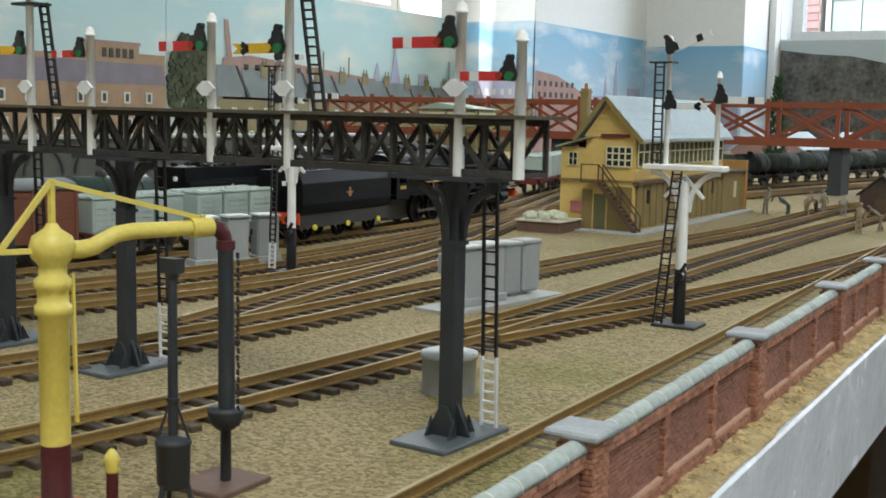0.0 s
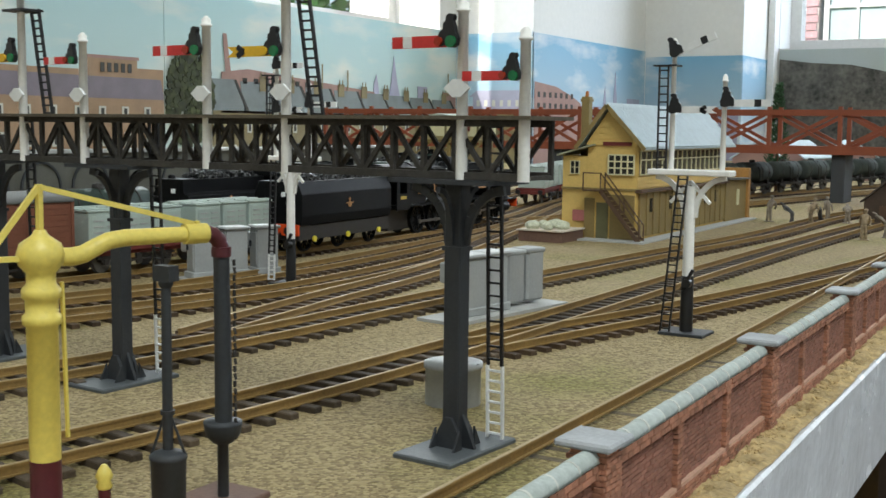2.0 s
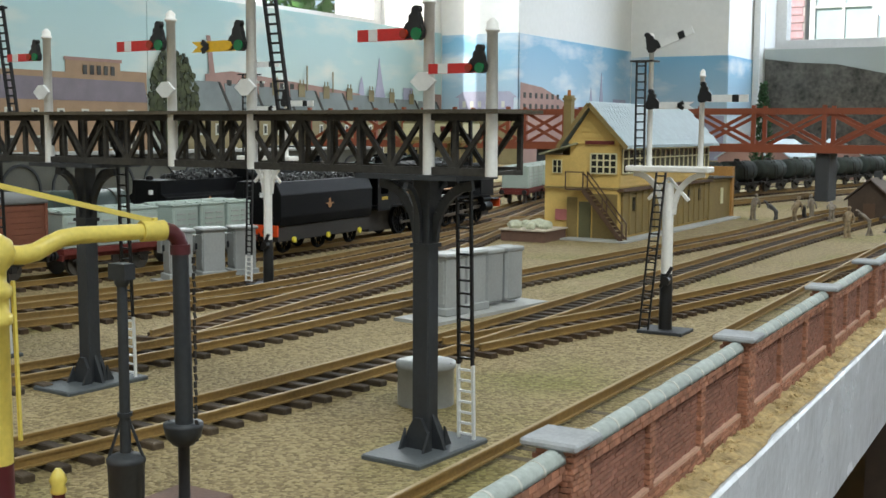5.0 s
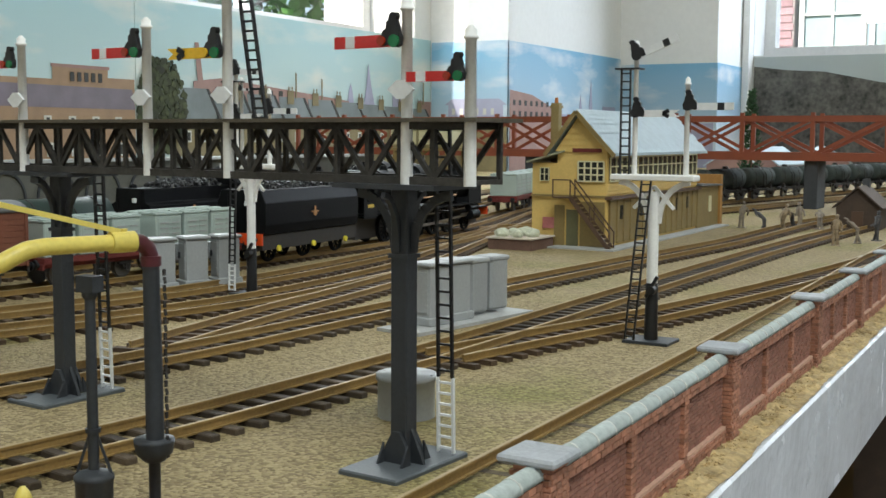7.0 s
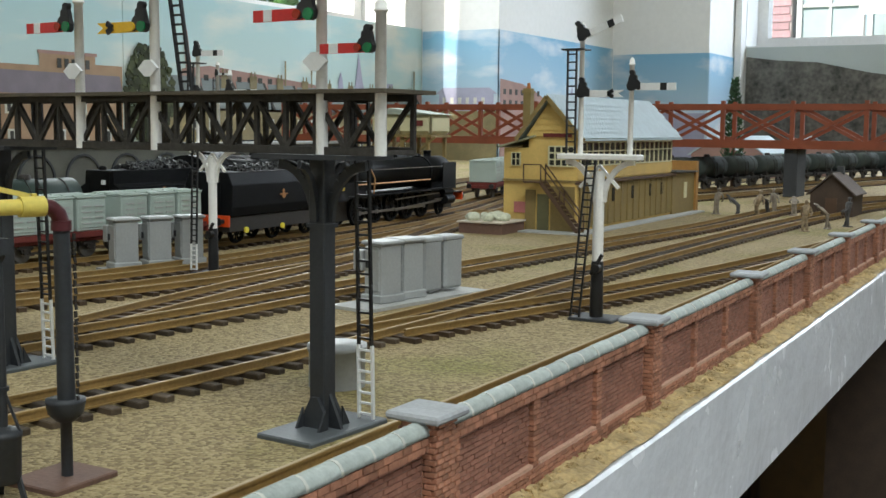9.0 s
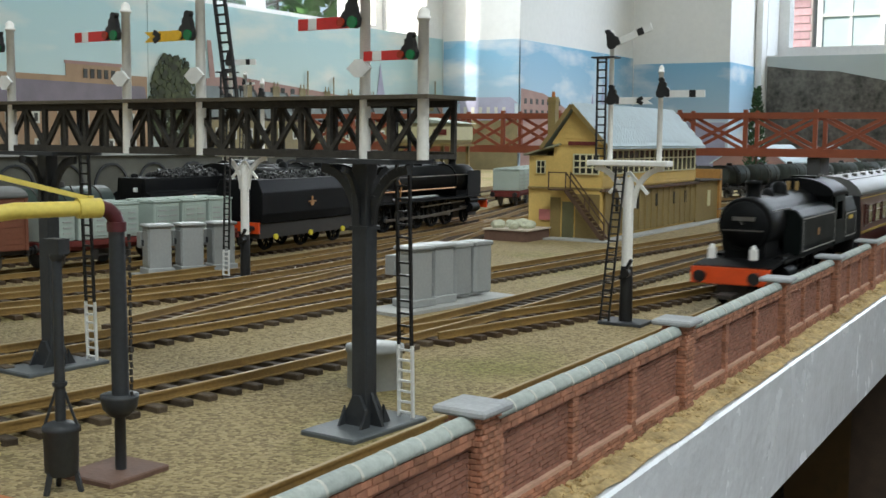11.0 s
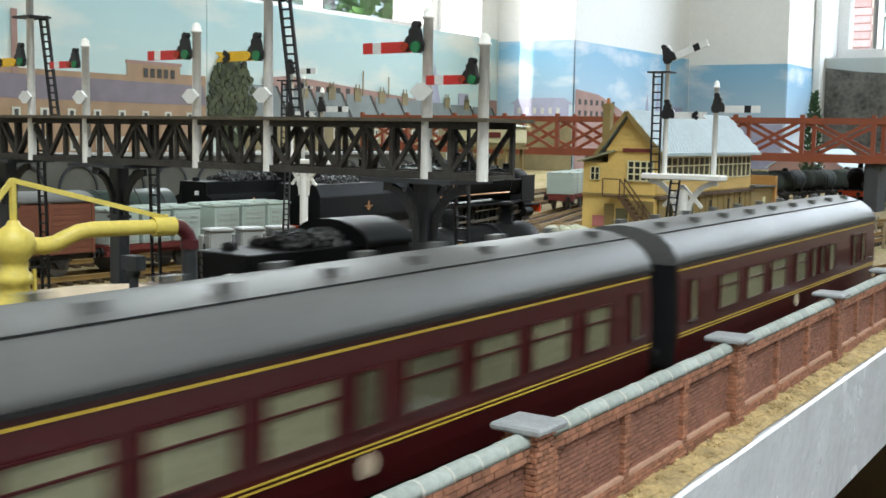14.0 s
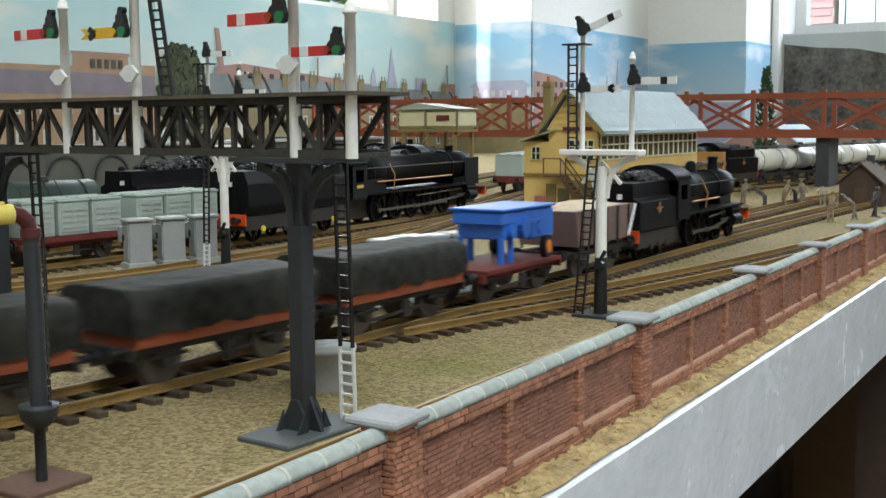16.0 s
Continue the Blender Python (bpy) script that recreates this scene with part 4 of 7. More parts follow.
def signal_box():
    s = thing("signal_box", "cream and brown timber signal box with pale slate roof", "signal box")
    xl, xr, y0, y1 = -0.334, -0.296, 0.777, 0.985   # main body
    zf, ze, zr = 0.037, 0.0685, 0.096
    # lower storey
    part("lower_wall", bx(B(), xl, xr, y0, y1, -0.0005, zf), BOXY, s)
    b = B()
    bx(b, xr, xr + 0.0012, y0 + 0.004, y1 - 0.001, 0.003, zf - 0.003)
    side = part("brown_panel", b, BOXB, s)
    n = 15
    for i in range(n + 1):
        y = y0 + 0.004 + (y1 - y0 - 0.005) * i / n
        part("batten", bx(B(), xr + 0.0012, xr + 0.002, y - 0.0008, y + 0.0008, 0.003, zf - 0.003), BOXB, side)
    for i in (1, 4, 7, 10, 12):
        y = y0 + 0.012 + i * 0.014
        part("lower_window", bx(B(), xr + 0.001, xr + 0.0019, y - 0.0022, y + 0.0022, 0.020, 0.030), GLASS, s)
    # upper storey: boards below the glazing
    part("upper_wall", bx(B(), xl, xr - 0.0002, y0 + 0.0002, y1, zf, ze), BOXY, s)
    part("floor_band", bx(B(), xr - 0.001, xr + 0.004, y0 - 0.001, y1 + 0.002, zf - 0.0022, zf), BOXT, s)
    bmesh_b = B()
    for i in range(7):
        z = 0.004 + i * 0.0046
        bx(bmesh_b, xl, xr, y0 - 0.0005, y0, z, z + 0.0040)
    for i in range(3):
        z = zf + 0.0012 + i * 0.0028
        bx(bmesh_b, xr, xr + 0.0006, y0 + 0.0005, y1, z, z + 0.0024)
    part("weatherboard", bmesh_b, BOXY, s)
    # gable with boards
    b = B()
    xm = (xl + xr) / 2 - 0.003
    prism(b, [(xl - 0.002, ze), (xr + 0.001, ze), (xm, zr - 0.002)], "y", y0, y1)
    part("gable", b, BOXY, s)
    b = B()
    k = 6
    for i in range(k):
        f0, f1 = i / k, (i + 0.85) / k
        za, zb = ze + (zr - 0.002 - ze) * f0, ze + (zr - 0.002 - ze) * f1
        xa, xb = xl + (xm - xl) * f0, xr + (xm - xr) * f0
        xc, xd = xl + (xm - xl) * f1, xr + (xm - xr) * f1
        prism(b, [(xa, za), (xb, za), (xd, zb), (xc, zb)], "y", y0 - 0.0007, y0)
    part("gable_board", b, BOXY, s)
    # roof slopes with slate courses
    for nm, xe in (("a", xl - 0.0075), ("b", xr + 0.0075)):
        b = B()
        zl = ze - 0.003
        prism(b, [(xe, zl), (xm, zr), (xm, zr + 0.0013), (xe, zl + 0.0013)], "y", y0 - 0.006, y1 + 0.005)
        roof = part("roof", b, SLATE, s)
        mb = B()
        L = math.hypot(xe - xm, zr - zl)
        bx(mb, -0.0030, 0.0030, 0, L / 9 * 1.12, 0, 0.0004)
        mb = mesh_of(mb, SLATE)
        rows, cols = 9, 34
        sg = 1 if xe > xm else -1
        dx, dz = (xm - xe) / L, (zr - zl) / L
        rot = Matrix(((0, dx, -dz * (1 if sg < 0 else -1) * 1, 0), (1, 0, 0, 0), (0, dz, abs(dx), 0), (0, 0, 0, 1)))
        rnd = random.Random(2)
        if sg > 0:
            for r in range(rows):
                for c in range(cols):
                    y = y0 - 0.003 + (y1 - y0 + 0.008) * (c + (0.5 if r % 2 else 0)) / cols
                    q = L / rows * r
                    piece("slate", mb, roof, Matrix.Translation((xe + dx * q, y, zl + dz * q + 0.0014 + 0.0004)) @ rot)
    b = B()
    for sx, xe in ((-1, xl - 0.0075), (1, xr + 0.0075)):
        bar(b, (xe, y0 - 0.0062, ze - 0.003), (xm, y0 - 0.0062, zr + 0.0005), 0.0008, 0.003)
    part("bargeboard", b, BOXB, s)
    # brackets of the eaves and glazing, side
    b = B()
    yy0, yy1, z0, z1 = y0 + 0.004, y1 - 0.004, zf + 0.0105, ze - 0.004
    nb = 18
    for i in range(nb + 1):
        y = yy0 + (yy1 - yy0) * i / nb
        bx(b, xr + 0.0006, xr + 0.0014, y - 0.0006, y + 0.0006, z0, z1)
    for z in (z0, (z0 + z1) / 2 + 0.002, z1):
        bx(b, xr + 0.0006, xr + 0.0013, yy0, yy1, z - 0.0005, z + 0.0005)
    win = part("side_glazing", b, CREAM, s)
    part("glass", bx(B(), xr - 0.0001, xr + 0.0006, yy0, yy1, z0, z1), GLASS, win)
    # front window
    b = B()
    fx0, fx1, fz0, fz1 = xr - 0.0215, xr - 0.002, 0.0475, 0.0615
    for i in range(5):
        x = fx0 + (fx1 - fx0) * i / 4
        bx(b, x - 0.0005, x + 0.0005, y0 - 0.0016, y0 - 0.0007, fz0, fz1)
    for i in range(4):
        z = fz0 + (fz1 - fz0) * i / 3
        bx(b, fx0, fx1, y0 - 0.0015, y0 - 0.0007, z - 0.0005, z + 0.0005)
    win = part("front_glazing", b, CREAM, s)
    part("glass", bx(B(), fx0, fx1, y0 - 0.0008, y0 - 0.0004, fz0, fz1), GLASS, win)
    part("nameboard", bx(B(), xl + 0.012, xr - 0.004, y0 - 0.0014, y0 - 0.0005, ze - 0.0005, ze + 0.0022), WAGRED, s, "small red-brown name board with unreadable lettering")
    # porch annex
    ax0, ax1 = -0.354, -0.334
    part("porch_wall", bx(B(), ax0, ax1, y0 + 0.001, y0 + 0.03, -0.0005, 0.060), BOXY, s)
    b = B()
    prism(b, [(ax0 - 0.003, 0.0600), (xl + 0.006, 0.0680), (xl + 0.006, 0.0692), (ax0 - 0.003, 0.0612)], "y", y0 - 0.004, y0 + 0.033)
    part("porch_roof", b, mat("greenish_felt", (0.30, 0.30, 0.2), 0.8, 0, 0.2, 100, 0.3), s)
    b = B()
    for i in range(3):
        bx(b, -0.3478 + i * 0.0034, -0.3472 + i * 0.0034, y0 - 0.0004, y0 + 0.001, 0.047, 0.0565)
    for z in (0.047, 0.0517, 0.0562):
        bx(b, -0.3478, -0.3404, y0 - 0.0003, y0 + 0.001, z, z + 0.0005)
    win = part("porch_window", b, CREAM, s)
    part("glass", bx(B(), -0.3478, -0.3404, y0 + 0.0002, y0 + 0.0008, 0.047, 0.0565), GLASS, win)
    part("floor_string", bx(B(), ax0, xr, y0 - 0.0012, y0 + 0.0004, zf - 0.001, zf + 0.0005), BOXB, s)
    part("poster", bx(B(), -0.345, -0.334, y0 - 0.0003, y0 + 0.0008, 0.013, 0.021), mat("pink_poster", (0.45, 0.15, 0.14), 0.7), s, "faded pink poster")
    part("door", bx(B(), -0.326, -0.317, y0 - 0.0012, y0 - 0.0004, 0.0, 0.027), DOORG, s)
    # brown sheet beside the door, shade of the end wall put into its colour
    part("shaded_panel", bx(B(), -0.3355, -0.3275, y0 - 0.0010, y0 - 0.0004, 0.0, 0.030), BOXB, s)
    part("door_frame", bx(B(), -0.3155, -0.297, y0 - 0.0011, y0 - 0.0004, 0.0, 0.033), BOXB, s)
    # stair
    st = part("landing", bx(B(), -0.332, -0.318, y0 - 0.012, y0 - 0.0013, 0.0355, 0.0365), BOXT, s)
    b = B()
    p0, p1 = Vector((-0.319, y0 - 0.007, 0.036)), Vector((-0.289, y0 - 0.007, 0.0))
    for o in (-0.004, 0.004):
        bar(b, p0 + Vector((0, o, 0)), p1 + Vector((0, o, 0)), 0.0008, 0.003)
    part("stringer", b, BOXT, s)
    b = B()
    for i in range(12):
        c = p0 + (p1 - p0) * (i + 0.5) / 12
        bx(b, c.x - 0.0013, c.x + 0.0013, c.y - 0.0042, c.y + 0.0042, c.z, c.z + 0.0005)
    part("tread", b, BOXB, s)
    b = B()
    for o in (-0.0042, 0.0042):
        up = Vector((0, o, 0.0125))
        bar(b, p0 + up, p1 + up, 0.0008)
        for f in (0, 0.5, 1):
            c = p0 + (p1 - p0) * f + Vector((0, o, 0))
            bar(b, c, c + Vector((0, 0, 0.0128)), 0.0008)
    bar(b, (-0.332, y0 - 0.012, 0.0485), (-0.319, y0 - 0.0112, 0.0485), 0.0008)
    bar(b, (-0.332, y0 - 0.012, 0.036), (-0.332, y0 - 0.012, 0.049), 0.0008)
    part("handrail", b, BOXT, s)
    # chimney, porch roof of the side, lean-to
    b = bx(B(), xl - 0.0155, xl - 0.0095, y0 + 0.022, y0 + 0.028, 0.05, 0.1035)
    bx(b, xl - 0.0162, xl - 0.0088, y0 + 0.0213, y0 + 0.0287, 0.1000, 0.1018)
    ch = part("chimney", b, BOXB, s, "brown stone chimney stack")
    b = B()
    lathe(b, (xl - 0.0125, y0 + 0.025, 0), [(0.0015, 0.1035), (0.0012, 0.1075)], 8)
    part("chimney_pot", b, ORANGEBASE, ch)
    part("lean_to_wall", bx(B(), xl, xr + 0.002, y1, y1 + 0.060, -0.0005, 0.036), BOXB, s)
    b = B()
    prism(b, [(y1 - 0.001, 0.0375), (y1 + 0.062, 0.0360), (y1 + 0.062, 0.0375), (y1 - 0.001, 0.0395)], "x", xl - 0.002, xr + 0.005)
    part("lean_to_roof", b, ROOFGREY, s)
    part("lean_to_end", bx(B(), xl, xr + 0.004, y1 + 0.060, y1 + 0.0665, -0.0005, 0.046), mat("orange_brick", (0.38, 0.19, 0.05), 0.8, 0, 0.2, 90, 0.2), s)
    part("lean_to_window", bx(B(), xr + 0.002, xr + 0.0028, y1 + 0.030, y1 + 0.037, 0.014, 0.028), CREAM, s)
    part("apron", bx(B(), xl, xr + 0.012, y0 - 0.016, y1 + 0.062, -0.0005, 0.0012), CONCRETE, s)
    return s


def garden():
    g = thing("rock_garden", "small raised garden bed with pale stones in brick edging", "garden")
    b = bx(B(), -0.368, -0.334, 0.735, 0.772, -0.0005, 0.0075)
    part("edging", b, BROWNPLATE, g, bevel=0.0004)
    part("soil", bx(B(), -0.369, -0.333, 0.734, 0.773, 0.0075, 0.0085), mat("pale_soil", (0.6, 0.52, 0.42), 0.9, 0, 0.2, 200, 0.4), g)
    rnd = random.Random(3)
    for _ in range(16):
        b = B()
        bmesh.ops.create_icosphere(b, subdivisions=2, radius=rnd.uniform(0.002, 0.0055))
        for v in b.verts:
            v.co *= 1 + 0.35 * noise.noise(v.co * 500 + Vector((_, 0, 0)))
            v.co.z *= 0.8
        part("stone", b, STONE, g, at=pose(-0.351 + rnd.uniform(-0.013, 0.012), 0.754 + rnd.uniform(-0.014, 0.015), 0.0105))
    return g


def bridge():
    g = thing("girder_bridge", "red oxide lattice girder bridge crossing the tracks", "bridge")
    x0, x1, z0, z1 = -0.98, 0.04, 0.054, 0.104
    for y in (1.335, 1.385):
        b = B()
        bx(b, x0, x1, y - 0.003, y + 0.003, z1 - 0.0065, z1)
        bx(b, x0, x1, y - 0.003, y + 0.003, z0, z0 + 0.009)
        n = 13
        st = (x1 - x0) / n
        for i in range(n + 1):
            x = x0 + i * st
            bar(b, (x, y, z0), (x, y, z1 + 0.0035), 0.0045, 0.005, (0, 1, 0))
            if i < n:
                bar(b, (x, y - 0.001, z0 + 0.006), (x + st, y - 0.001, z1 - 0.003), 0.0038, 0.0018, (0, 1, 0))
                bar(b, (x, y + 0.001, z1 - 0.003), (x + st, y + 0.001, z0 + 0.006), 0.0038, 0.0018, (0, 1, 0))
        part("lattice_girder", b, BRIDGE, g)
    part("deck", bx(B(), x0, x1, 1.338, 1.382, z0 + 0.001, z0 + 0.006), BRIDGE, g)
    for x in (-0.275, -0.62):
        part("bridge_pier", bx(B(), x - 0.0075, x + 0.0075, 1.338, 1.382, -0.0005, z0), BRIDGEPIER, g, "dark blue-grey stone pier", bevel=0.001)
    part("abutment", bx(B(), x0 - 0.05, x0 + 0.01, 1.30, 1.41, -0.0005, z0), BRIDGEPIER, g)
    return g

# ---- rolling stock: own +y is forward, z = 0 is the rail top ----
def wheel(parent, x, y, r, spokes=0, name="wheel"):
    """A flanged wheel on an axle across x; x is its outer face."""
    s = 1 if x > 0 else -1
    b = B()
    if spokes:
        n = 24
        for rr, w in ((r, 0.0018), (r + 0.0007, 0.0006)):
            xo = x if rr == r else x - s * 0.0016
            ring = []
            for k in range(n):
                a = 2 * math.pi * k / n
                ring.append([b.verts.new((xx, y + q * math.cos(a), r + q * math.sin(a))) for xx, q in ((xo, rr), (xo - s * w, rr), (xo - s * w, r * 0.84), (xo, r * 0.84))])
            for k in range(n):
                p, q = ring[k], ring[(k + 1) % n]
                for j in range(4):
                    b.faces.new((p[j], p[(j + 1) % 4], q[(j + 1) % 4], q[j]))
        for k in range(spokes):
            a = 2 * math.pi * k / spokes
            bar(b, (x - s * 0.0008, y, r), (x - s * 0.0008, y + r * 0.86 * math.cos(a), r + r * 0.86 * math.sin(a)), 0.0008, 0.0007, (1, 0, 0))
        tube(b, [(x + s * 0.0003, y, r), (x - s * 0.0018, y, r)], r * 0.18, 10)
    else:
        tube(b, [(x, y, r), (x - s * 0.0016, y, r)], r, 18)
        tube(b, [(x - s * 0.0016, y, r), (x - s * 0.0022, y, r)], r + 0.0007, 18)
        tube(b, [(x + s * 0.0002, y, r), (x, y, r)], r * 0.25, 8)
    return part(name, b, LOCO if spokes else WHEEL, parent)


def buffers(parent, y, s, z=0.0138, half=0.0114, material=None):
    for x in (-half, half):
        b = B()
        tube(b, [(x, y, z), (x, y + s * 0.0045, z)], [0.0014, 0.0010], 10)
        tube(b, [(x, y + s * 0.0045, z), (x, y + s * 0.0056, z)], [0.0025, 0.0025], 14)
        part("buffer", b, material or BLACK, parent)


def bogie(parent, y, half=0.0115, r=0.006, name="bogie"):
    g = part(name, bx(B(), -0.0125, 0.0125, y - 0.003, y + 0.003, 0.0055, 0.0105), FRAMEB, parent)
    b = B()
    for x in (-0.0125, 0.0125):
        prism(b, [(y - half - 0.006, 0.0085), (y - half - 0.006, 0.0065), (y - half + 0.003, 0.0030), (y - 0.003, 0.0028), (y + 0.003, 0.0028), (y + half - 0.003, 0.0030), (y + half + 0.006, 0.0065), (y + half + 0.006, 0.0085)], "x", x - 0.0008, x + 0.0008)
        for d in (-half, half):
            bx(b, x - 0.0016, x + 0.0016, y + d - 0.0016, y + d + 0.0016, 0.0040, 0.0078)
    part("side_frame", b, FRAMEB, g)
    for d in (-half, half):
        for x in (-0.0095, 0.0095):
            wheel(g, x, y + d, r)
    return g


SECTION = [(-0.0170, 0.0105), (-0.0176, 0.0150), (-0.0180, 0.0210), (-0.0178, 0.0300), (-0.0170, 0.0392)]
ROOF = [(-0.0176, 0.0392), (-0.0170, 0.0415), (-0.0150, 0.0445), (-0.0115, 0.0472), (-0.0060, 0.0490), (0, 0.0496)]


def side_x(z):
    for (xa, za), (xb, zb) in zip(SECTION, SECTION[1:]):
        if za <= z <= zb:
            return -(xa + (xb - xa) * (z - za) / (zb - za))
    return 0.0172


def coach(name, label, windows, m):
    """Windows: (y, half width, bottom, top) on both sides."""
    L = 0.1215
    c = thing(name, label, "railway coach", m, "coaches of the maroon train")
    sec = SECTION + [(-x, z) for x, z in reversed(SECTION)]
    part("body", prism(B(), sec, "y", -L, L), COACH, c)
    rf = ROOF + [(-x, z) for x, z in reversed(ROOF[:-1])]
    b = B()
    prism(b, rf, "y", -L - 0.0003, L + 0.0003, True)
    roof = part("roof", b, ROOFGREY, c)
    vent = mesh_of(bx(B(), -0.0012, 0.0012, -0.0016, 0.0016, 0, 0.0020), ROOFGREY)
    for i in range(9):
        y = -0.108 + i * 0.027
        for x in (-0.0065, 0.0065):
            piece("ventilator", vent, roof, pose(x, y, 0.0482))
    for s in (-1, 1):
        b = B()
        bx(b, min(s * 0.0172, s * 0.0179), max(s * 0.0172, s * 0.0179), -L, L, 0.0392, 0.0399)
        part("gutter", b, BLACK, roof)
        b = B()
        bar(b, (s * 0.0105, -L, 0.0477), (s * 0.0105, L, 0.0477), 0.0005, 0.0004)
        part("roof_rib", b, BLACK, roof)
    for s in (-1, 1):
        b = B()
        for z, h in ((0.0378, 0.0005), (0.0200, 0.00034), (0.0191, 0.00034)):
            x = s * (side_x(z) + 0.0001)
            bx(b, min(x, x + s * 0.0002), max(x, x + s * 0.0002), -L + 0.0005, L - 0.0005, z - h / 2, z + h / 2)
        part("lining", b, LINING, c, "thin yellow lining")
        for y, hw, z0, z1 in windows:
            x = s * (side_x((z0 + z1) / 2) - 0.0003)
            b = bx(B(), min(x, x + s * 0.0006), max(x, x + s * 0.0006), y - hw, y + hw, z0, z1)
            w = part("window", b, COACHGLASS, c)
            b = B()
            xo = x + s * 0.0005
            xa, xb = min(xo, xo + s * 0.0005), max(xo, xo + s * 0.0005)
            bx(b, xa, xb, y - hw - 0.0004, y - hw, z0 - 0.0004, z1 + 0.0004)
            bx(b, xa, xb, y + hw, y + hw + 0.0004, z0 - 0.0004, z1 + 0.0004)
            bx(b, xa, xb, y - hw, y + hw, z0 - 0.0004, z0)
            bx(b, xa, xb, y - hw, y + hw, z1, z1 + 0.0004)
            if hw > 0.005:
                bx(b, xa, xb, y - hw, y + hw, z1 - 0.0036, z1 - 0.0032)
            part("frame", b, COACH, w)
    b = B()
    for e in (-1, 1):
        y = e * L
        bx(b, -0.0062, 0.0062, min(y, y + e * 0.0042), max(y, y + e * 0.0042), 0.012, 0.0425)
        bx(b, -0.0072, 0.0072, min(y + e * 0.0030, y + e * 0.0042), max(y + e * 0.0030, y + e * 0.0042), 0.0115, 0.0435)
    part("gangway", b, BLACK, c, "black corridor bellows")
    for e in (-1, 1):
        y = e * L
        b = prism(B(), [(x * 0.985, z) for x, z in sec[:]] , "y", min(y, y + e * 0.0005), max(y, y + e * 0.0005))
        part("end_panel", b, BLACK, c)
        buffers(c, y, e)
        bogie(c, e * 0.088)
    b = B()
    bx(b, -0.0155, 0.0155, -L + 0.001, L - 0.001, 0.0092, 0.0105)
    part("underframe", b, FRAMEB, c)
    b = B()
    for s in (-1, 1):
        bar(b, (s * 0.013, -0.058, 0.0092), (s * 0.013, -0.034, 0.0045), 0.0009)
        bar(b, (s * 0.013, -0.034, 0.0045), (s * 0.013, 0.034, 0.0045), 0.0009)
        bar(b, (s * 0.013, 0.034, 0.0045), (s * 0.013, 0.058, 0.0092), 0.0009)
    part("truss_rod", b, FRAMEB, c)
    for y in (-0.02, 0.012):
        part("battery_box", bx(B(), -0.013, 0.013, y - 0.008, y + 0.008, 0.0035, 0.0092), FRAMEB, c)
    for s in (-1, 1):
        tube_b = B()
        tube(tube_b, [(s * 0.0180, 0.004, 0.0165), (s * 0.0183, 0.004, 0.0165)], 0.0022, 14)
        part("crest", tube_b, LOAD, c, "small round gilt crest")
        b = B()
        for y in (-0.112, 0.112):
            bx(b, min(s * 0.0179, s * 0.0187), max(s * 0.0179, s * 0.0187), y - 0.003, y + 0.003, 0.0226, 0.0231)
        part("door_handle", b, WHEEL, c)
    return c


def boiler(parent, segs, n=28, label=""):
    """Round boiler along y: (y, radius, centre height) rings."""
    b = B()
    rings = []
    for y, r, z in segs:
        rings.append([b.verts.new((r * math.cos(2 * math.pi * k / n), y, z + r * math.sin(2 * math.pi * k / n))) for k in range(n)])
    for p, q in zip(rings, rings[1:]):
        for k in range(n):
            f = b.faces.new((p[k], p[(k + 1) % n], q[(k + 1) % n], q[k]))
            f.smooth = True
    b.faces.new(rings[0][::-1])
    b.faces.new(rings[-1])
    return part("boiler", b, LOCO, parent)


def running_gear(c, drivers, small, y_cyl, r=0.0112, rs=0.0062):
    for y in drivers:
        for x in (-0.0092, 0.0092):
            wheel(c, x, y, r, 14, "driving_wheel")
    for y in small:
        for x in (-0.0092, 0.0092):
            wheel(c, x, y, rs, 9, "carrying_wheel")
    for s in (-1, 1):
        b = B()
        bar(b, (s * 0.0105, drivers[-1], 0.0085), (s * 0.0105, drivers[0], 0.0085), 0.0008, 0.0017)
        for y in drivers:
            tube(b, [(s * 0.0100, y, 0.0085), (s * 0.0112, y, 0.0085)], 0.0016, 10)
        part("coupling_rod", b, WHEEL, c)
        b = B()
        bar(b, (s * 0.0118, drivers[len(drivers) // 2], 0.0080), (s * 0.0118, y_cyl - 0.01, 0.0118), 0.0008, 0.0015)
        bar(b, (s * 0.0122, y_cyl - 0.022, 0.0130), (s * 0.0122, y_cyl, 0.0130), 0.0006, 0.0010)
        bar(b, (s * 0.0122, drivers[len(drivers) // 2], 0.0160), (s * 0.0122, y_cyl - 0.014, 0.0175), 0.0006, 0.0009)
        part("connecting_rod", b, WHEEL, c)
        b = B()
        tube(b, [(s * 0.0132, y_cyl - 0.008, 0.0120), (s * 0.0132, y_cyl + 0.006, 0.0120)], 0.0040, 14)
        tube(b, [(s * 0.0128, y_cyl - 0.009, 0.0178), (s * 0.0128, y_cyl + 0.007, 0.0178)], 0.0026, 12)
        part("cylinder", b, LOCO, c)


def lamps(c, y, s=1, z=0.0235):
    for x in (-0.0085, 0.0085):
        b = B()
        bx(b, x - 0.0014, x + 0.0014, y - 0.0014, y + 0.0014, z - 0.0030, z + 0.0012)
        lathe(b, (x, y, z + 0.0012), [(0.0012, 0), (0.0009, 0.0012), (0.0004, 0.0018)], 10)
        part("lamp", b, WHITE, c, "white headlamp")


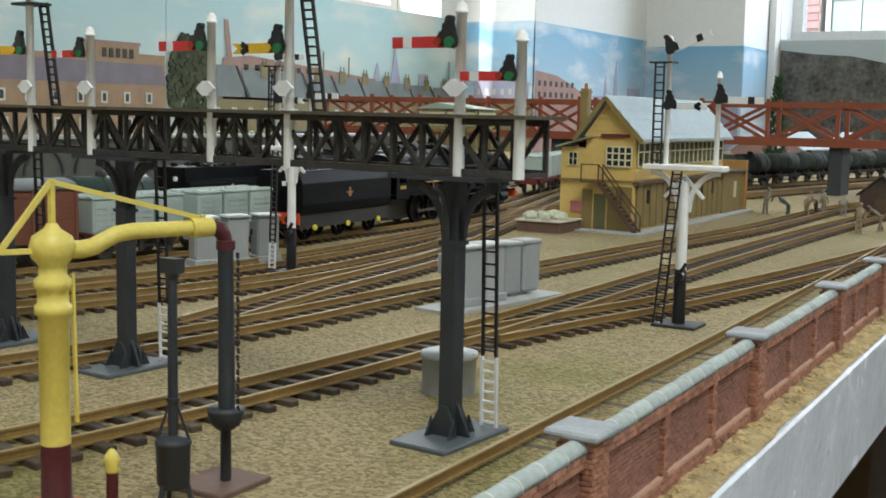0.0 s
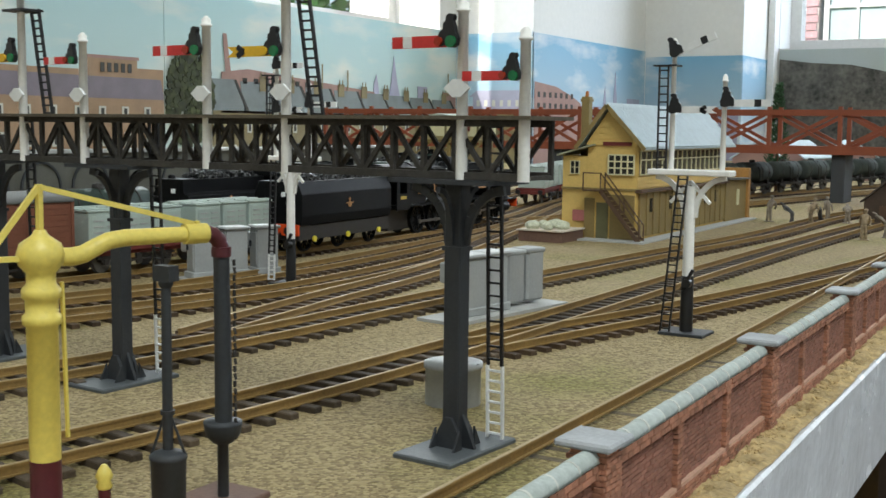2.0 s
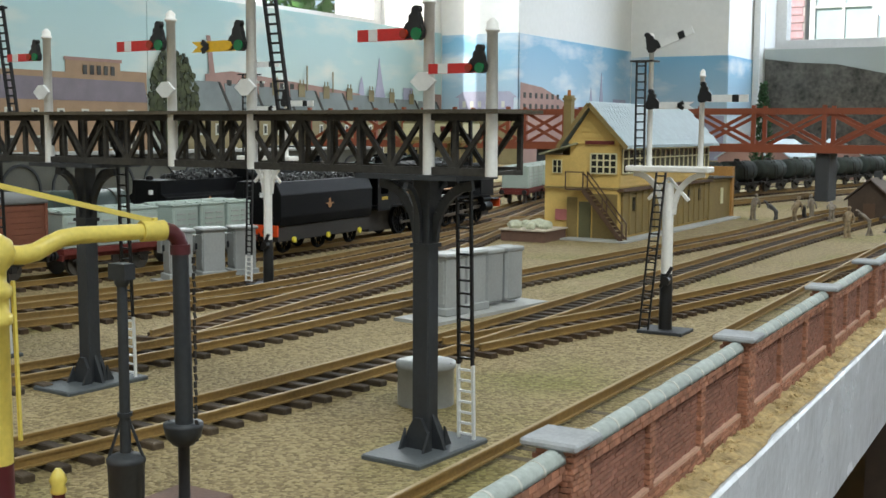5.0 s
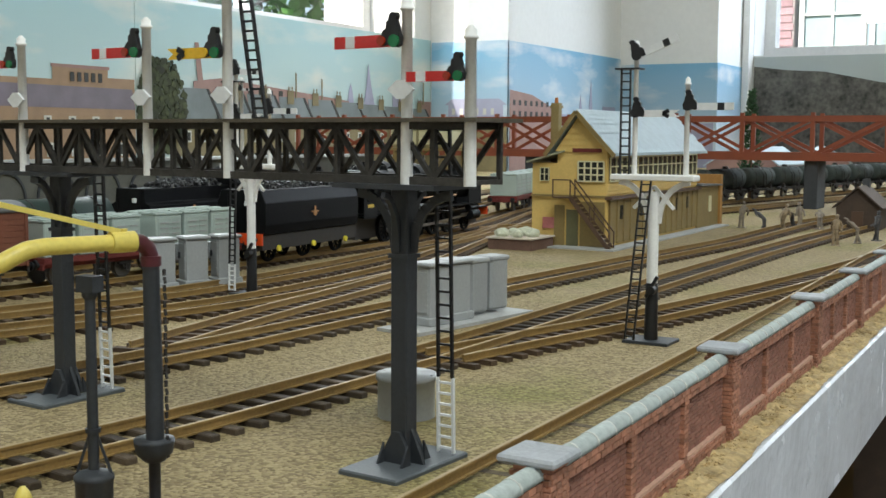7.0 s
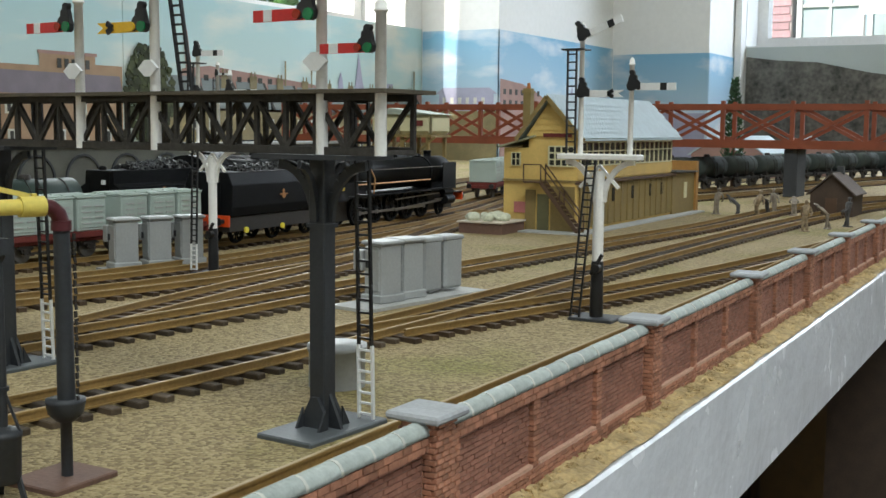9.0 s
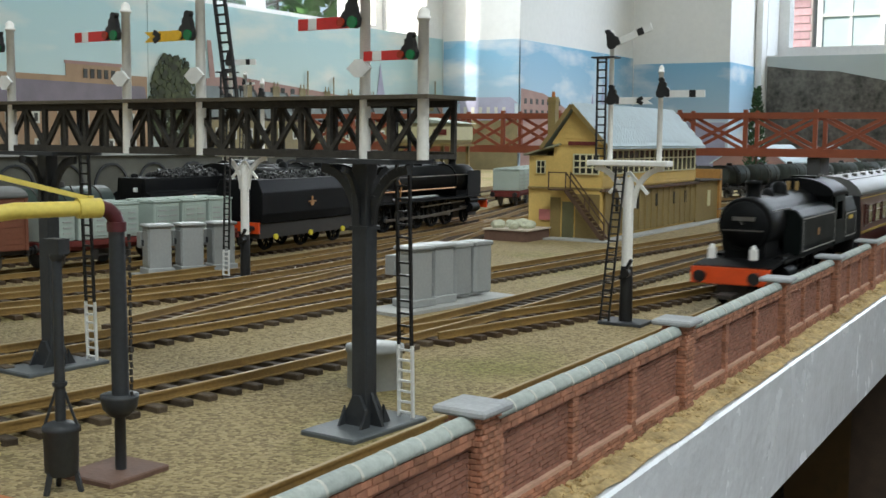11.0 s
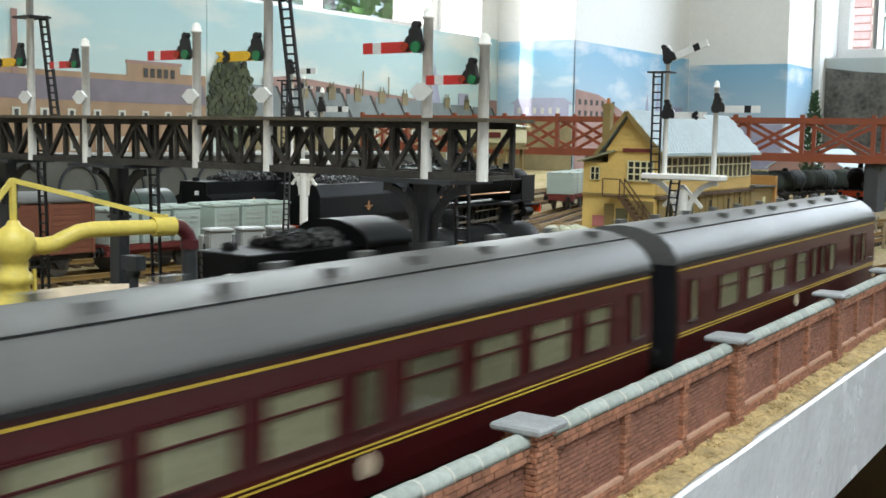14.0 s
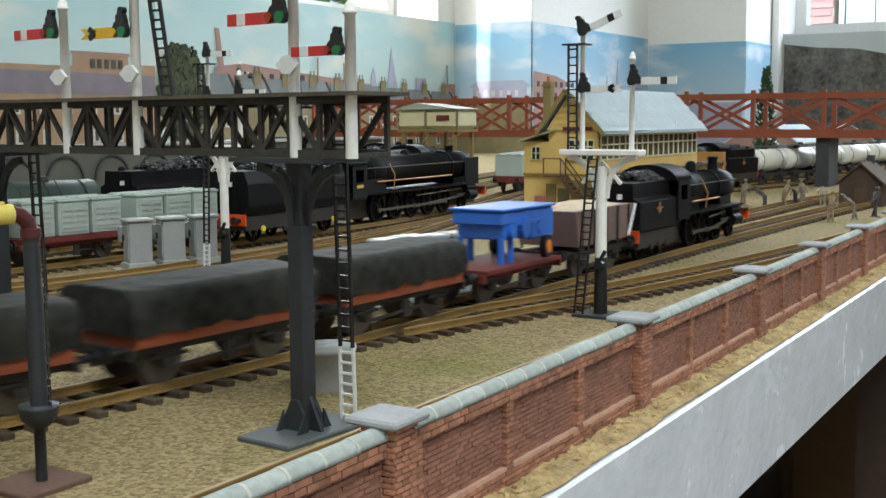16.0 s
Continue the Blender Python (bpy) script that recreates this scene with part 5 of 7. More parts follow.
def chimney(c, y, z0, z1, r=0.0031):
    b = B()
    lathe(b, (0, y, 0), [(r * 1.5, z0 - 0.002), (r * 1.05, z0 + 0.0012), (r * 0.92, z1 - 0.0018), (r * 1.1, z1 - 0.0015), (r * 1.1, z1 - 0.0003), (r * 0.8, z1), (r * 0.75, z1 - 0.003)], 18)
    part("chimney", b, LOCO, c)


def dome(c, y, z0, z1, r=0.0038, material=None):
    b = B()
    lathe(b, (0, y, 0), [(r * 1.25, z0 - 0.001), (r, z0 + 0.0012), (r * 0.95, z1 - 0.002), (r * 0.7, z1 - 0.0006), (r * 0.2, z1)], 18)
    part("dome", b, material or LOCO, c)


def arched(b, half, z0, z1, y0, y1, n=10):
    """Cab roof: an arch from side to side."""
    pts = [(half * math.cos(math.pi * k / n), z0 + (z1 - z0) * math.sin(math.pi * k / n)) for k in range(n + 1)]
    prism(b, pts, "y", y0, y1, True)


def tank_loco(m):
    c = thing("tank_locomotive", "black lined 2-6-4 tank locomotive with a red buffer beam", "locomotive", m)
    F, R = 0.084, -0.090
    part("frames", bx(B(), -0.0062, 0.0062, R, F - 0.001, 0.004, 0.0165), FRAMEB, c)
    part("footplate", bx(B(), -0.0165, 0.0165, R, F - 0.020, 0.0178, 0.0190), LOCO, c)
    b = B()
    prism(b, [(F - 0.020, 0.0178), (F, 0.0165), (F, 0.0176), (F - 0.020, 0.0190)], "x", -0.0160, 0.0160)
    part("front_platform", b, LOCO, c)
    for y, s in ((F, 1), (R, -1)):
        part("buffer_beam", bx(B(), -0.0160, 0.0160, min(y, y + s * 0.0016), max(y, y + s * 0.0016), 0.0105, 0.0172), BEAMRED if s > 0 else BLACK, c, "bright red buffer beam")
        buffers(c, y + s * 0.0016, s, 0.0138, 0.0110)
        part("coupling", bx(B(), -0.0035, 0.0035, min(y, y + s * 0.010), max(y, y + s * 0.010), 0.0055, 0.0070), FRAMEB, c)
    bl = boiler(c, [(-0.030, 0.0118, 0.0335), (0.040, 0.0108, 0.0335), (0.0402, 0.0114, 0.0335), (0.0640, 0.0114, 0.0335), (0.0655, 0.0108, 0.0335)])
    b = B()
    tube(b, [(0, 0.0654, 0.0335), (0, 0.0668, 0.0335), (0, 0.0676, 0.0335)], [0.0098, 0.0092, 0.004], 24)
    door = part("smokebox_door", b, LOCO, bl)
    b = bx(B(), -0.0046, 0.0046, 0.0672, 0.0680, 0.0352, 0.0368)
    part("number_plate", b, WHEEL, door)
    b = B()
    bar(b, (-0.0085, 0.0685, 0.0312), (0.0085, 0.0685, 0.0312), 0.0004)
    bar(b, (0, 0.0678, 0.0335), (0.002, 0.0690, 0.0365), 0.0004)
    part("door_rail", b, WHEEL, door)
    part("saddle", bx(B(), -0.0085, 0.0085, 0.042, 0.064, 0.018, 0.026), LOCO, c)
    chimney(c, 0.0530, 0.0440, 0.0515)
    dome(c, 0.0080, 0.0440, 0.0500)
    dome(c, 0.0290, 0.0435, 0.0475, 0.0028)
    b = B()
    tube(b, [(-0.002, -0.018, 0.0445), (-0.002, -0.018, 0.0492)], 0.0009, 8)
    tube(b, [(0.002, -0.018, 0.0445), (0.002, -0.018, 0.0492)], 0.0009, 8)
    part("safety_valve", b, RAIL, c, "brass safety valves")
    # side tanks
    for s in (-1, 1):
        b = B()
        prism(b, [(s * 0.0165, 0.0188), (s * 0.0175, 0.0230), (s * 0.0175, 0.0355), (s * 0.0150, 0.0385), (s * 0.0095, 0.0395), (s * 0.0095, 0.0188)], "y", -0.034, 0.038)
        t = part("side_tank", b, LOCOGREEN, c, bevel=0.0005)
        b = B()
        x = s * 0.01765
        for y0, y1, z0, z1 in ((-0.032, 0.036, 0.0345, 0.0349), (-0.032, 0.036, 0.0205, 0.0209), (-0.032, -0.0316, 0.0209, 0.0345), (0.0356, 0.036, 0.0209, 0.0345)):
            bx(b, min(x, x + s * 0.0001), max(x, x + s * 0.0001), y0, y1, max(z0, 0.0205), z1)
        part("lining", b, mat("grey_lining", (0.4, 0.38, 0.36), 0.5), t)
        b = B()
        tube(b, [(s * 0.0174, 0.004, 0.0275), (s * 0.0178, 0.004, 0.0275)], 0.0017, 14)
        part("crest", b, BRASS, t, "small gilt lion crest as a plain disc")
        b = B()
        bar(b, (s * 0.0125, 0.039, 0.0395), (s * 0.0116, 0.064, 0.0395), 0.0006)
        part("handrail", b, WHEEL, c)
        # cab side with opening
        b = B()
        bx(b, min(s * 0.0163, s * 0.0175), max(s * 0.0163, s * 0.0175), -0.058, -0.0342, 0.0188, 0.0300)
        bx(b, min(s * 0.0163, s * 0.0172), max(s * 0.0163, s * 0.0172), -0.058, -0.052, 0.0300, 0.0420)
        bx(b, min(s * 0.0163, s * 0.0172), max(s * 0.0163, s * 0.0172), -0.039, -0.0342, 0.0300, 0.0420)
        bx(b, min(s * 0.0163, s * 0.0172), max(s * 0.0163, s * 0.0172), -0.052, -0.039, 0.0390, 0.0420)
        part("cab_side", b, LOCOGREEN, c)
        part("number_panel", bx(B(), min(s * 0.0175, s * 0.0177), max(s * 0.0175, s * 0.0177), -0.078, -0.068, 0.0290, 0.0310), LINING, c, "pale yellow running number as a bar")
        # bunker
        b = B()
        prism(b, [(s * 0.0165, 0.0188), (s * 0.0175, 0.0230), (s * 0.0175, 0.0330), (s * 0.0150, 0.0400), (s * 0.0130, 0.0400), (s * 0.0130, 0.0188)], "y", -0.089, -0.058)
        bk = part("bunker_side", b, LOCOGREEN, c, bevel=0.0004)
        b = B()
        x = s * 0.01765
        for y0, y1, z0, z1 in ((-0.087, -0.060, 0.0320, 0.0324), (-0.087, -0.060, 0.0205, 0.0209), (-0.087, -0.0866, 0.0205, 0.0324), (-0.0604, -0.060, 0.0205, 0.0324)):
            bx(b, min(x, x + s * 0.0001), max(x, x + s * 0.0001), y0, y1, z0, z1)
        part("lining", b, bpy.data.materials["grey_lining"], bk)
    b = bx(B(), -0.0130, 0.0130, -0.0895, -0.0875, 0.0188, 0.0420)
    part("bunker_back", b, LOCO, c)
    part("coal", bx(B(), -0.0129, 0.0129, -0.0874, -0.060, 0.030, 0.0395), COAL, c)
    part("cab_floor", bx(B(), -0.0162, 0.0162, -0.058, -0.030, 0.0190, 0.0215), LOCO, c)
    part("cab_front", bx(B(), -0.0162, 0.0162, -0.0312, -0.0300, 0.0215, 0.0420), LOCO, c)
    part("cab_back", bx(B(), -0.0162, 0.0162, -0.0592, -0.0580, 0.0215, 0.0420), LOCO, c)
    b = B()
    arched(b, 0.0176, 0.0420, 0.0505, -0.063, -0.028)
    rf = part("cab_roof", b, LOCO, c)
    part("roof_rib", bx(B(), -0.006, 0.006, -0.050, -0.040, 0.0498, 0.0512), LOCO, rf)
    running_gear(c, (0.030, 0.008, -0.014), (0.066, -0.050, -0.074), 0.050)
    lamps(c, F - 0.002)
    return c


def loco_tender(m, name, label, F=0.100, boiler_r=0.0112, boiler_z=0.0345, wheels=(0.045, 0.022, -0.001), small=(0.080,), cab_y=-0.028, tender=(-0.050, -0.128), chim=0.066, inset=True, deflectors=False, plate=True, tint=None, cream=False):
    """A tender locomotive; tender: its front and back."""
    c = thing(name, label, "locomotive", m)
    body = tint or LOCO
    part("frames", bx(B(), -0.0062, 0.0062, cab_y - 0.012, F - 0.001, 0.004, 0.0185), FRAMEB, c)
    part("footplate", bx(B(), -0.0160, 0.0160, cab_y - 0.014, F - 0.012, 0.0205, 0.0216), LOCO, c)
    part("front_platform", bx(B(), -0.0155, 0.0155, F - 0.012, F, 0.0168, 0.0178), LOCO, c)
    part("buffer_beam", bx(B(), -0.0155, 0.0155, F, F + 0.0016, 0.0105, 0.0174), BEAMRED, c, "bright red buffer beam")
    buffers(c, F + 0.0016, 1)
    r, z = boiler_r, boiler_z
    bl = boiler(c, [(cab_y, r * 1.02, z), (cab_y + 0.035, r * 1.0, z), (chim - 0.014, r * 0.92, z), (chim - 0.0139, r * 0.97, z), (F - 0.0135, r * 0.97, z), (F - 0.012, r * 0.90, z)])
    bl.data.materials[0] = body
    b = B()
    tube(b, [(0, F - 0.0121, z), (0, F - 0.0105, z), (0, F - 0.0098, z)], [r * 0.86, r * 0.8, r * 0.3], 22)
    part("smokebox_door", b, LOCO, bl)
    for y in (cab_y + 0.018, cab_y + 0.036, chim - 0.016):
        b = B()
        tube(b, [(0, y, z), (0, y + 0.0009, z)], [r * 1.025, r * 1.02], 26)
        part("boiler_band", b, body, bl)
    b = bx(B(), -r * 0.95, r * 0.95, cab_y, cab_y + 0.034, 0.0216, z)
    part("firebox", b, body, c)
    part("saddle", bx(B(), -0.0080, 0.0080, chim - 0.008, F - 0.013, 0.018, z - r * 0.6), LOCO, c)
    chimney(c, chim, z + r * 0.9, 0.0515)
    dome(c, (cab_y + chim) / 2 + 0.004, z + r * 0.92, 0.0500, 0.0034)
    b = B()
    for s in (-1, 1):
        bar(b, (s * (r + 0.0012), cab_y, z + 0.004), (s * (r + 0.0010), F - 0.014, z + 0.004), 0.0005)
    part("handrail", b, WHEEL, c)
    b = B()
    tube(b, [(r + 0.0008, cab_y + 0.02, z - 0.006), (r + 0.0008, chim - 0.02, z - 0.006)], 0.0006, 8)
    tube(b, [(r * 0.9, cab_y + 0.04, z + 0.006), (r + 0.002, cab_y + 0.042, z - 0.002), (r + 0.001, cab_y + 0.042, 0.022)], 0.0005, 8)
    part("pipework", b, BRASS, c, "copper injector pipes")
    for s in (-1, 1):
        b = B()
        xa, xb = min(s * 0.0160, s * 0.0170), max(s * 0.0160, s * 0.0170)
        bx(b, xa, xb, cab_y - 0.018, cab_y, 0.0190, 0.0300)
        bx(b, xa, xb, cab_y - 0.004, cab_y, 0.0300, 0.0415)
        bx(b, xa, xb, cab_y - 0.018, cab_y - 0.014, 0.0300, 0.0415)
        bx(b, xa, xb, cab_y - 0.014, cab_y - 0.004, 0.0385, 0.0415)
        part("cab_side", b, body, c)
        if plate:
            part("number_panel", bx(B(), min(s * 0.0170, s * 0.0172), max(s * 0.0170, s * 0.0172), cab_y - 0.013, cab_y - 0.005, 0.0262, 0.0284), LINING, c, "pale yellow running number as a bar")
        if deflectors:
            part("smoke_deflector", bx(B(), min(s * 0.0140, s * 0.0146), max(s * 0.0140, s * 0.0146), F - 0.034, F - 0.010, 0.0216, 0.0420), body, c)
    part("cab_front", bx(B(), -0.0159, 0.0159, cab_y - 0.0012, cab_y, 0.0216, 0.0415), body, c)
    b = B()
    arched(b, 0.0172, 0.0415, 0.0500, cab_y - 0.022, cab_y + 0.002)
    part("cab_roof", b, LOCO, c)
    running_gear(c, wheels, small, F - 0.022, 0.0105)
    # tender
    t0, t1 = tender
    part("tender_frame", bx(B(), -0.0150, 0.0150, t1, t0, 0.0075, 0.0160), FRAMEB, c)
    b = B()
    if inset:
        prism(b, [(-0.0160, 0.0165), (0.0160, 0.0165), (0.0160, 0.0320), (0.0115, 0.0335), (0.0115, 0.0420), (-0.0115, 0.0420), (-0.0115, 0.0335), (-0.0160, 0.0320)], "y", t1, t0)
    else:
        prism(b, [(-0.0160, 0.0165), (0.0160, 0.0165), (0.0172, 0.0220), (0.0172, 0.0350), (0.0140, 0.0425), (-0.0140, 0.0425), (-0.0172, 0.0350), (-0.0172, 0.0220)], "y", t1, t0)
    tb = part("tender_body", b, body, c, bevel=0.0004)
    rnd = random.Random(6)
    b = B()
    for _ in range(260):
        p = Vector((rnd.uniform(-0.009, 0.009), rnd.uniform(t1 + 0.02, t0 - 0.004), 0))
        p.z = 0.0418 + 0.0045 * (1 - (p.x / 0.010) ** 2) * rnd.uniform(0.3, 1)
        d = Vector((rnd.uniform(-1, 1), rnd.uniform(-1, 1), rnd.uniform(-1, 1))).normalized() * rnd.uniform(0.0008, 0.0018)
        bar(b, p - d, p + d, 0.0018, 0.0015)
    tagged(part("coal", b, COAL, tb), kind="stuff")
    part("tender_beam", bx(B(), -0.0155, 0.0155, t1 - 0.0014, t1, 0.0105, 0.0172), BEAMRED, c, "red rear buffer beam")
    buffers(c, t1 - 0.0014, -1)
    b = B()
    lathe(b, (-0.005, t1 + 0.008, 0.0420), [(0.0024, 0), (0.0024, 0.0016), (0.0010, 0.0024)], 12)
    part("filler_cap", b, LOCO, tb)
    b = B()
    for x in (-0.009, 0.009):
        bar(b, (x, t1 - 0.0008, 0.018), (x, t1 - 0.0008, 0.040), 0.0005)
    part("rear_ladder", b, LOCO, tb)
    part("rear_lamp", bx(B(), 0.0040, 0.0058, t1 - 0.0024, t1 - 0.0004, 0.0335, 0.0362), WHITE, tb)
    for s in (-1, 1):
        x = s * 0.0161 if inset else s * 0.0173
        b = B()
        ym = (t0 + t1) / 2
        tube(b, [(x, ym, 0.0270), (x + s * 0.0003, ym, 0.0270)], 0.0020, 16)
        bx(b, min(x, x + s * 0.0003), max(x, x + s * 0.0003), ym - 0.0042, ym + 0.0042, 0.0274, 0.0282)
        tube(b, [(x, ym, 0.0300), (x + s * 0.0003, ym, 0.0300)], 0.0011, 12)
        part("crest", b, BRASS, tb, "gilt crest as plain round and bar shapes")
        b = B()
        n = 3
        for i in range(n):
            y = t1 + 0.016 + (t0 - t1 - 0.030) * i / (n - 1)
            tube(b, [(s * 0.0150, y, 0.0078), (s * 0.0162, y, 0.0078)], 0.0018, 12)
        part("axlebox", b, YSPOT if cream else FRAMEB, c)
    for i in range(3):
        y = t1 + 0.016 + (t0 - t1 - 0.030) * i / 2
        for x in (-0.0092, 0.0092):
            wheel(c, x, y, 0.0068, 10, "tender_wheel")
    return c


def wagon_base(c, half, wheelbase, material, z=0.0125):
    part("solebar", bx(B(), -0.0125, 0.0125, -half, half, z - 0.0025, z), material, c)
    for s in (-1, 1):
        part("headstock", bx(B(), -0.0150, 0.0150, min(s * half, s * (half + 0.0014)), max(s * half, s * (half + 0.0014)), z - 0.0030, z), material, c)
        buffers(c, s * (half + 0.0014), s, z - 0.0005)
        for x in (-0.0092, 0.0092):
            wheel(c, x, s * wheelbase / 2, 0.0064)
        for x in (-0.0118, 0.0118):
            b = B()
            y = s * wheelbase / 2
            prism(b, [(y - 0.0045, z - 0.0025), (y - 0.0015, 0.0050), (y + 0.0015, 0.0050), (y + 0.0045, z - 0.0025)], "x", x - 0.0005, x + 0.0005)
            bx(b, x - 0.0014, x + 0.0014, y - 0.0014, y + 0.0014, 0.0050, 0.0080)
            bx(b, x - 0.0008, x + 0.0008, y - 0.0058, y + 0.0058, 0.0082, 0.0092)
            part("axle_guard", b, FRAMEB, c)
    for x in (-0.0135, 0.0135):
        b = B()
        bar(b, (x, -wheelbase * 0.45, 0.0055), (x, wheelbase * 0.20, 0.0068), 0.0007, 0.0010)
        bx(b, x - 0.0005, x + 0.0005, -0.002, 0.002, 0.0040, z - 0.0025)
        part("brake_lever", b, FRAMEB, c)
    return c


def open_wagon(m, name="sand_wagon"):
    c = thing(name, "grey-brown hopper wagon heaped with pale sand", "wagon", m)
    wagon_base(c, 0.0315, 0.037, FRAMEB)
    b = B()
    prism(b, [(-0.029, 0.0150), (0.029, 0.0150), (0.0325, 0.0310), (-0.0325, 0.0310)], "x", -0.0150, 0.0150)
    part("body", b, mat("faded_brown_steel", (0.19, 0.12, 0.10), 0.6, 0, 0.25, 50, 0.1), c)
    for y in (-0.026, -0.013, 0, 0.013, 0.026):
        for s in (-1, 1):
            part("stanchion", bx(B(), min(s * 0.0150, s * 0.0158), max(s * 0.0150, s * 0.0158), y - 0.0006, y + 0.0006, 0.0130, 0.0310), FRAMEB, c)
    b = B()
    bar(b, (0.0163, 0.024, 0.0160), (0.0163, 0.0320, 0.0308), 0.0010, 0.0012)
    bar(b, (-0.0163, 0.024, 0.0160), (-0.0163, 0.0320, 0.0308), 0.0010, 0.0012)
    part("white_stripe", b, WHITE, c)
    b = B()
    n, rows = 14, []
    for i in range(n + 1):
        rows.append([b.verts.new((-0.0146 + 0.0292 * j / 8, -0.0318 + 0.0636 * i / n, 0.0305 + 0.0035 * math.sin(math.pi * j / 8) * math.sin(math.pi * i / n) + 0.0006 * noise.noise((i, j * 1.3, 0)))) for j in range(9)])
    for p, q in zip(rows, rows[1:]):
        for j in range(8):
            b.faces.new((p[j], p[j + 1], q[j + 1], q[j]))
    part("sand_load", b, LOAD, c, "heaped pale sand")
    return c


def machine_wagon(m):
    c = thing("flat_wagon", "low red-brown flat wagon", "wagon", m)
    wagon_base(c, 0.0285, 0.040, WAGRED, 0.0120)
    part("deck", bx(B(), -0.0155, 0.0155, -0.0285, 0.0285, 0.0120, 0.0136), WAGRED, c)
    return c


def blue_machine(m):
    c = thing("farm_machine", "bright blue threshing machine with orange wheels", "machine", m)
    b = B()
    bx(b, -0.0100, 0.0100, -0.024, 0.022, 0.0090, 0.0150)
    bx(b, -0.0112, 0.0112, 0.002, 0.0255, 0.0078, 0.0190)
    bx(b, -0.0110, 0.0110, -0.028, 0.010, 0.0145, 0.0195)
    prism(b, [(0.004, 0.0150), (0.026, 0.0150), (0.026, 0.0195), (0.004, 0.0185)], "x", -0.0105, 0.0105)
    part("body", b, BLUE, c, bevel=0.0006)
    part("top_plate", bx(B(), -0.0120, 0.0120, -0.029, 0.026, 0.0196, 0.0206), BLUE, c, bevel=0.0003)
    b = B()
    for s in (-1, 1):
        tube(b, [(s * 0.0100, -0.006, 0.0130), (s * 0.0125, -0.006, 0.0130)], 0.0042, 16)
        tube(b, [(s * 0.0100, -0.018, 0.0120), (s * 0.0120, -0.018, 0.0120)], 0.0028, 14)
        tube(b, [(s * 0.0100, 0.010, 0.0118), (s * 0.0120, 0.010, 0.0118)], 0.0024, 14)
        bar(b, (s * 0.0118, -0.018, 0.0145), (s * 0.0118, 0.010, 0.0150), 0.0006, 0.0010)
    part("pulley", b, BLUE, c)
    b = B()
    for y in (-0.024, -0.015):
        bar(b, (0.009, y, 0.0), (0.009, y, 0.0095), 0.0020)
        bar(b, (-0.009, y, 0.0), (-0.009, y, 0.0095), 0.0020)
    part("support_leg", b, BLUE, c)
    for s in (-1, 1):
        b = B()
        tube(b, [(s * 0.0105, 0.016, 0.0042), (s * 0.0130, 0.016, 0.0042)], 0.0044, 18)
        w = part("wheel", b, BLACK, c)
        b = B()
        tube(b, [(s * 0.0130, 0.016, 0.0042), (s * 0.0133, 0.016, 0.0042)], 0.0026, 14)
        part("hub", b, ORANGE, w)
    return c


def tarp_wagon(m):
    c = thing("sheeted_wagon", "orange-brown wagon covered by a dark tarpaulin", "wagon", m, "sheeted wagons")
    wagon_base(c, 0.030, 0.037, FRAMEB)
    part("body", bx(B(), -0.0150, 0.0150, -0.030, 0.030, 0.0125, 0.0215), mat("orange_brown_wood", (0.24, 0.055, 0.018), 0.65, 0, 0.25, 50, 0.1), c)
    b = B()
    n, k = 22, 14
    rows = []
    for i in range(n + 1):
        y = -0.0312 + 0.0624 * i / n
        row = []
        for j in range(k + 1):
            u = j / k * 2 - 1
            x = max(-1, min(1, u * 1.45)) * 0.0158
            z = 0.0272 + 0.0020 * (1 - u * u) if abs(u) < 0.69 else 0.0272 - (abs(u) - 0.69) / 0.31 * (0.0112 + 0.0022 * noise.noise((i * 0.45, u * 3, 1)))
            w = noise.noise((i * 0.7, j * 0.8, 5)) * 0.0007
            row.append(b.verts.new((x + (w if abs(u) > 0.69 else 0), y, z + w)))
        rows.append(row)
    for p, q in zip(rows, rows[1:]):
        for j in range(k):
            f = b.faces.new((p[j], p[j + 1], q[j + 1], q[j]))
            f.smooth = True
    for r in (rows[0], rows[-1]):
        lo = [b.verts.new((v.co.x, v.co.y, 0.0165)) for v in r]
        for j in range(k):
            b.faces.new((r[j], r[j + 1], lo[j + 1], lo[j]))
    part("tarpaulin", b, TARP, c, "creased dark grey tarpaulin")
    return c


def container_wagon(m):
    c = thing("container_wagon", "red-brown flat wagon for three containers", "wagon", m)
    wagon_base(c, 0.038, 0.048, WAGRED)
    part("deck", bx(B(), -0.0150, 0.0150, -0.038, 0.038, 0.0125, 0.0155), WAGRED, c)
    return c


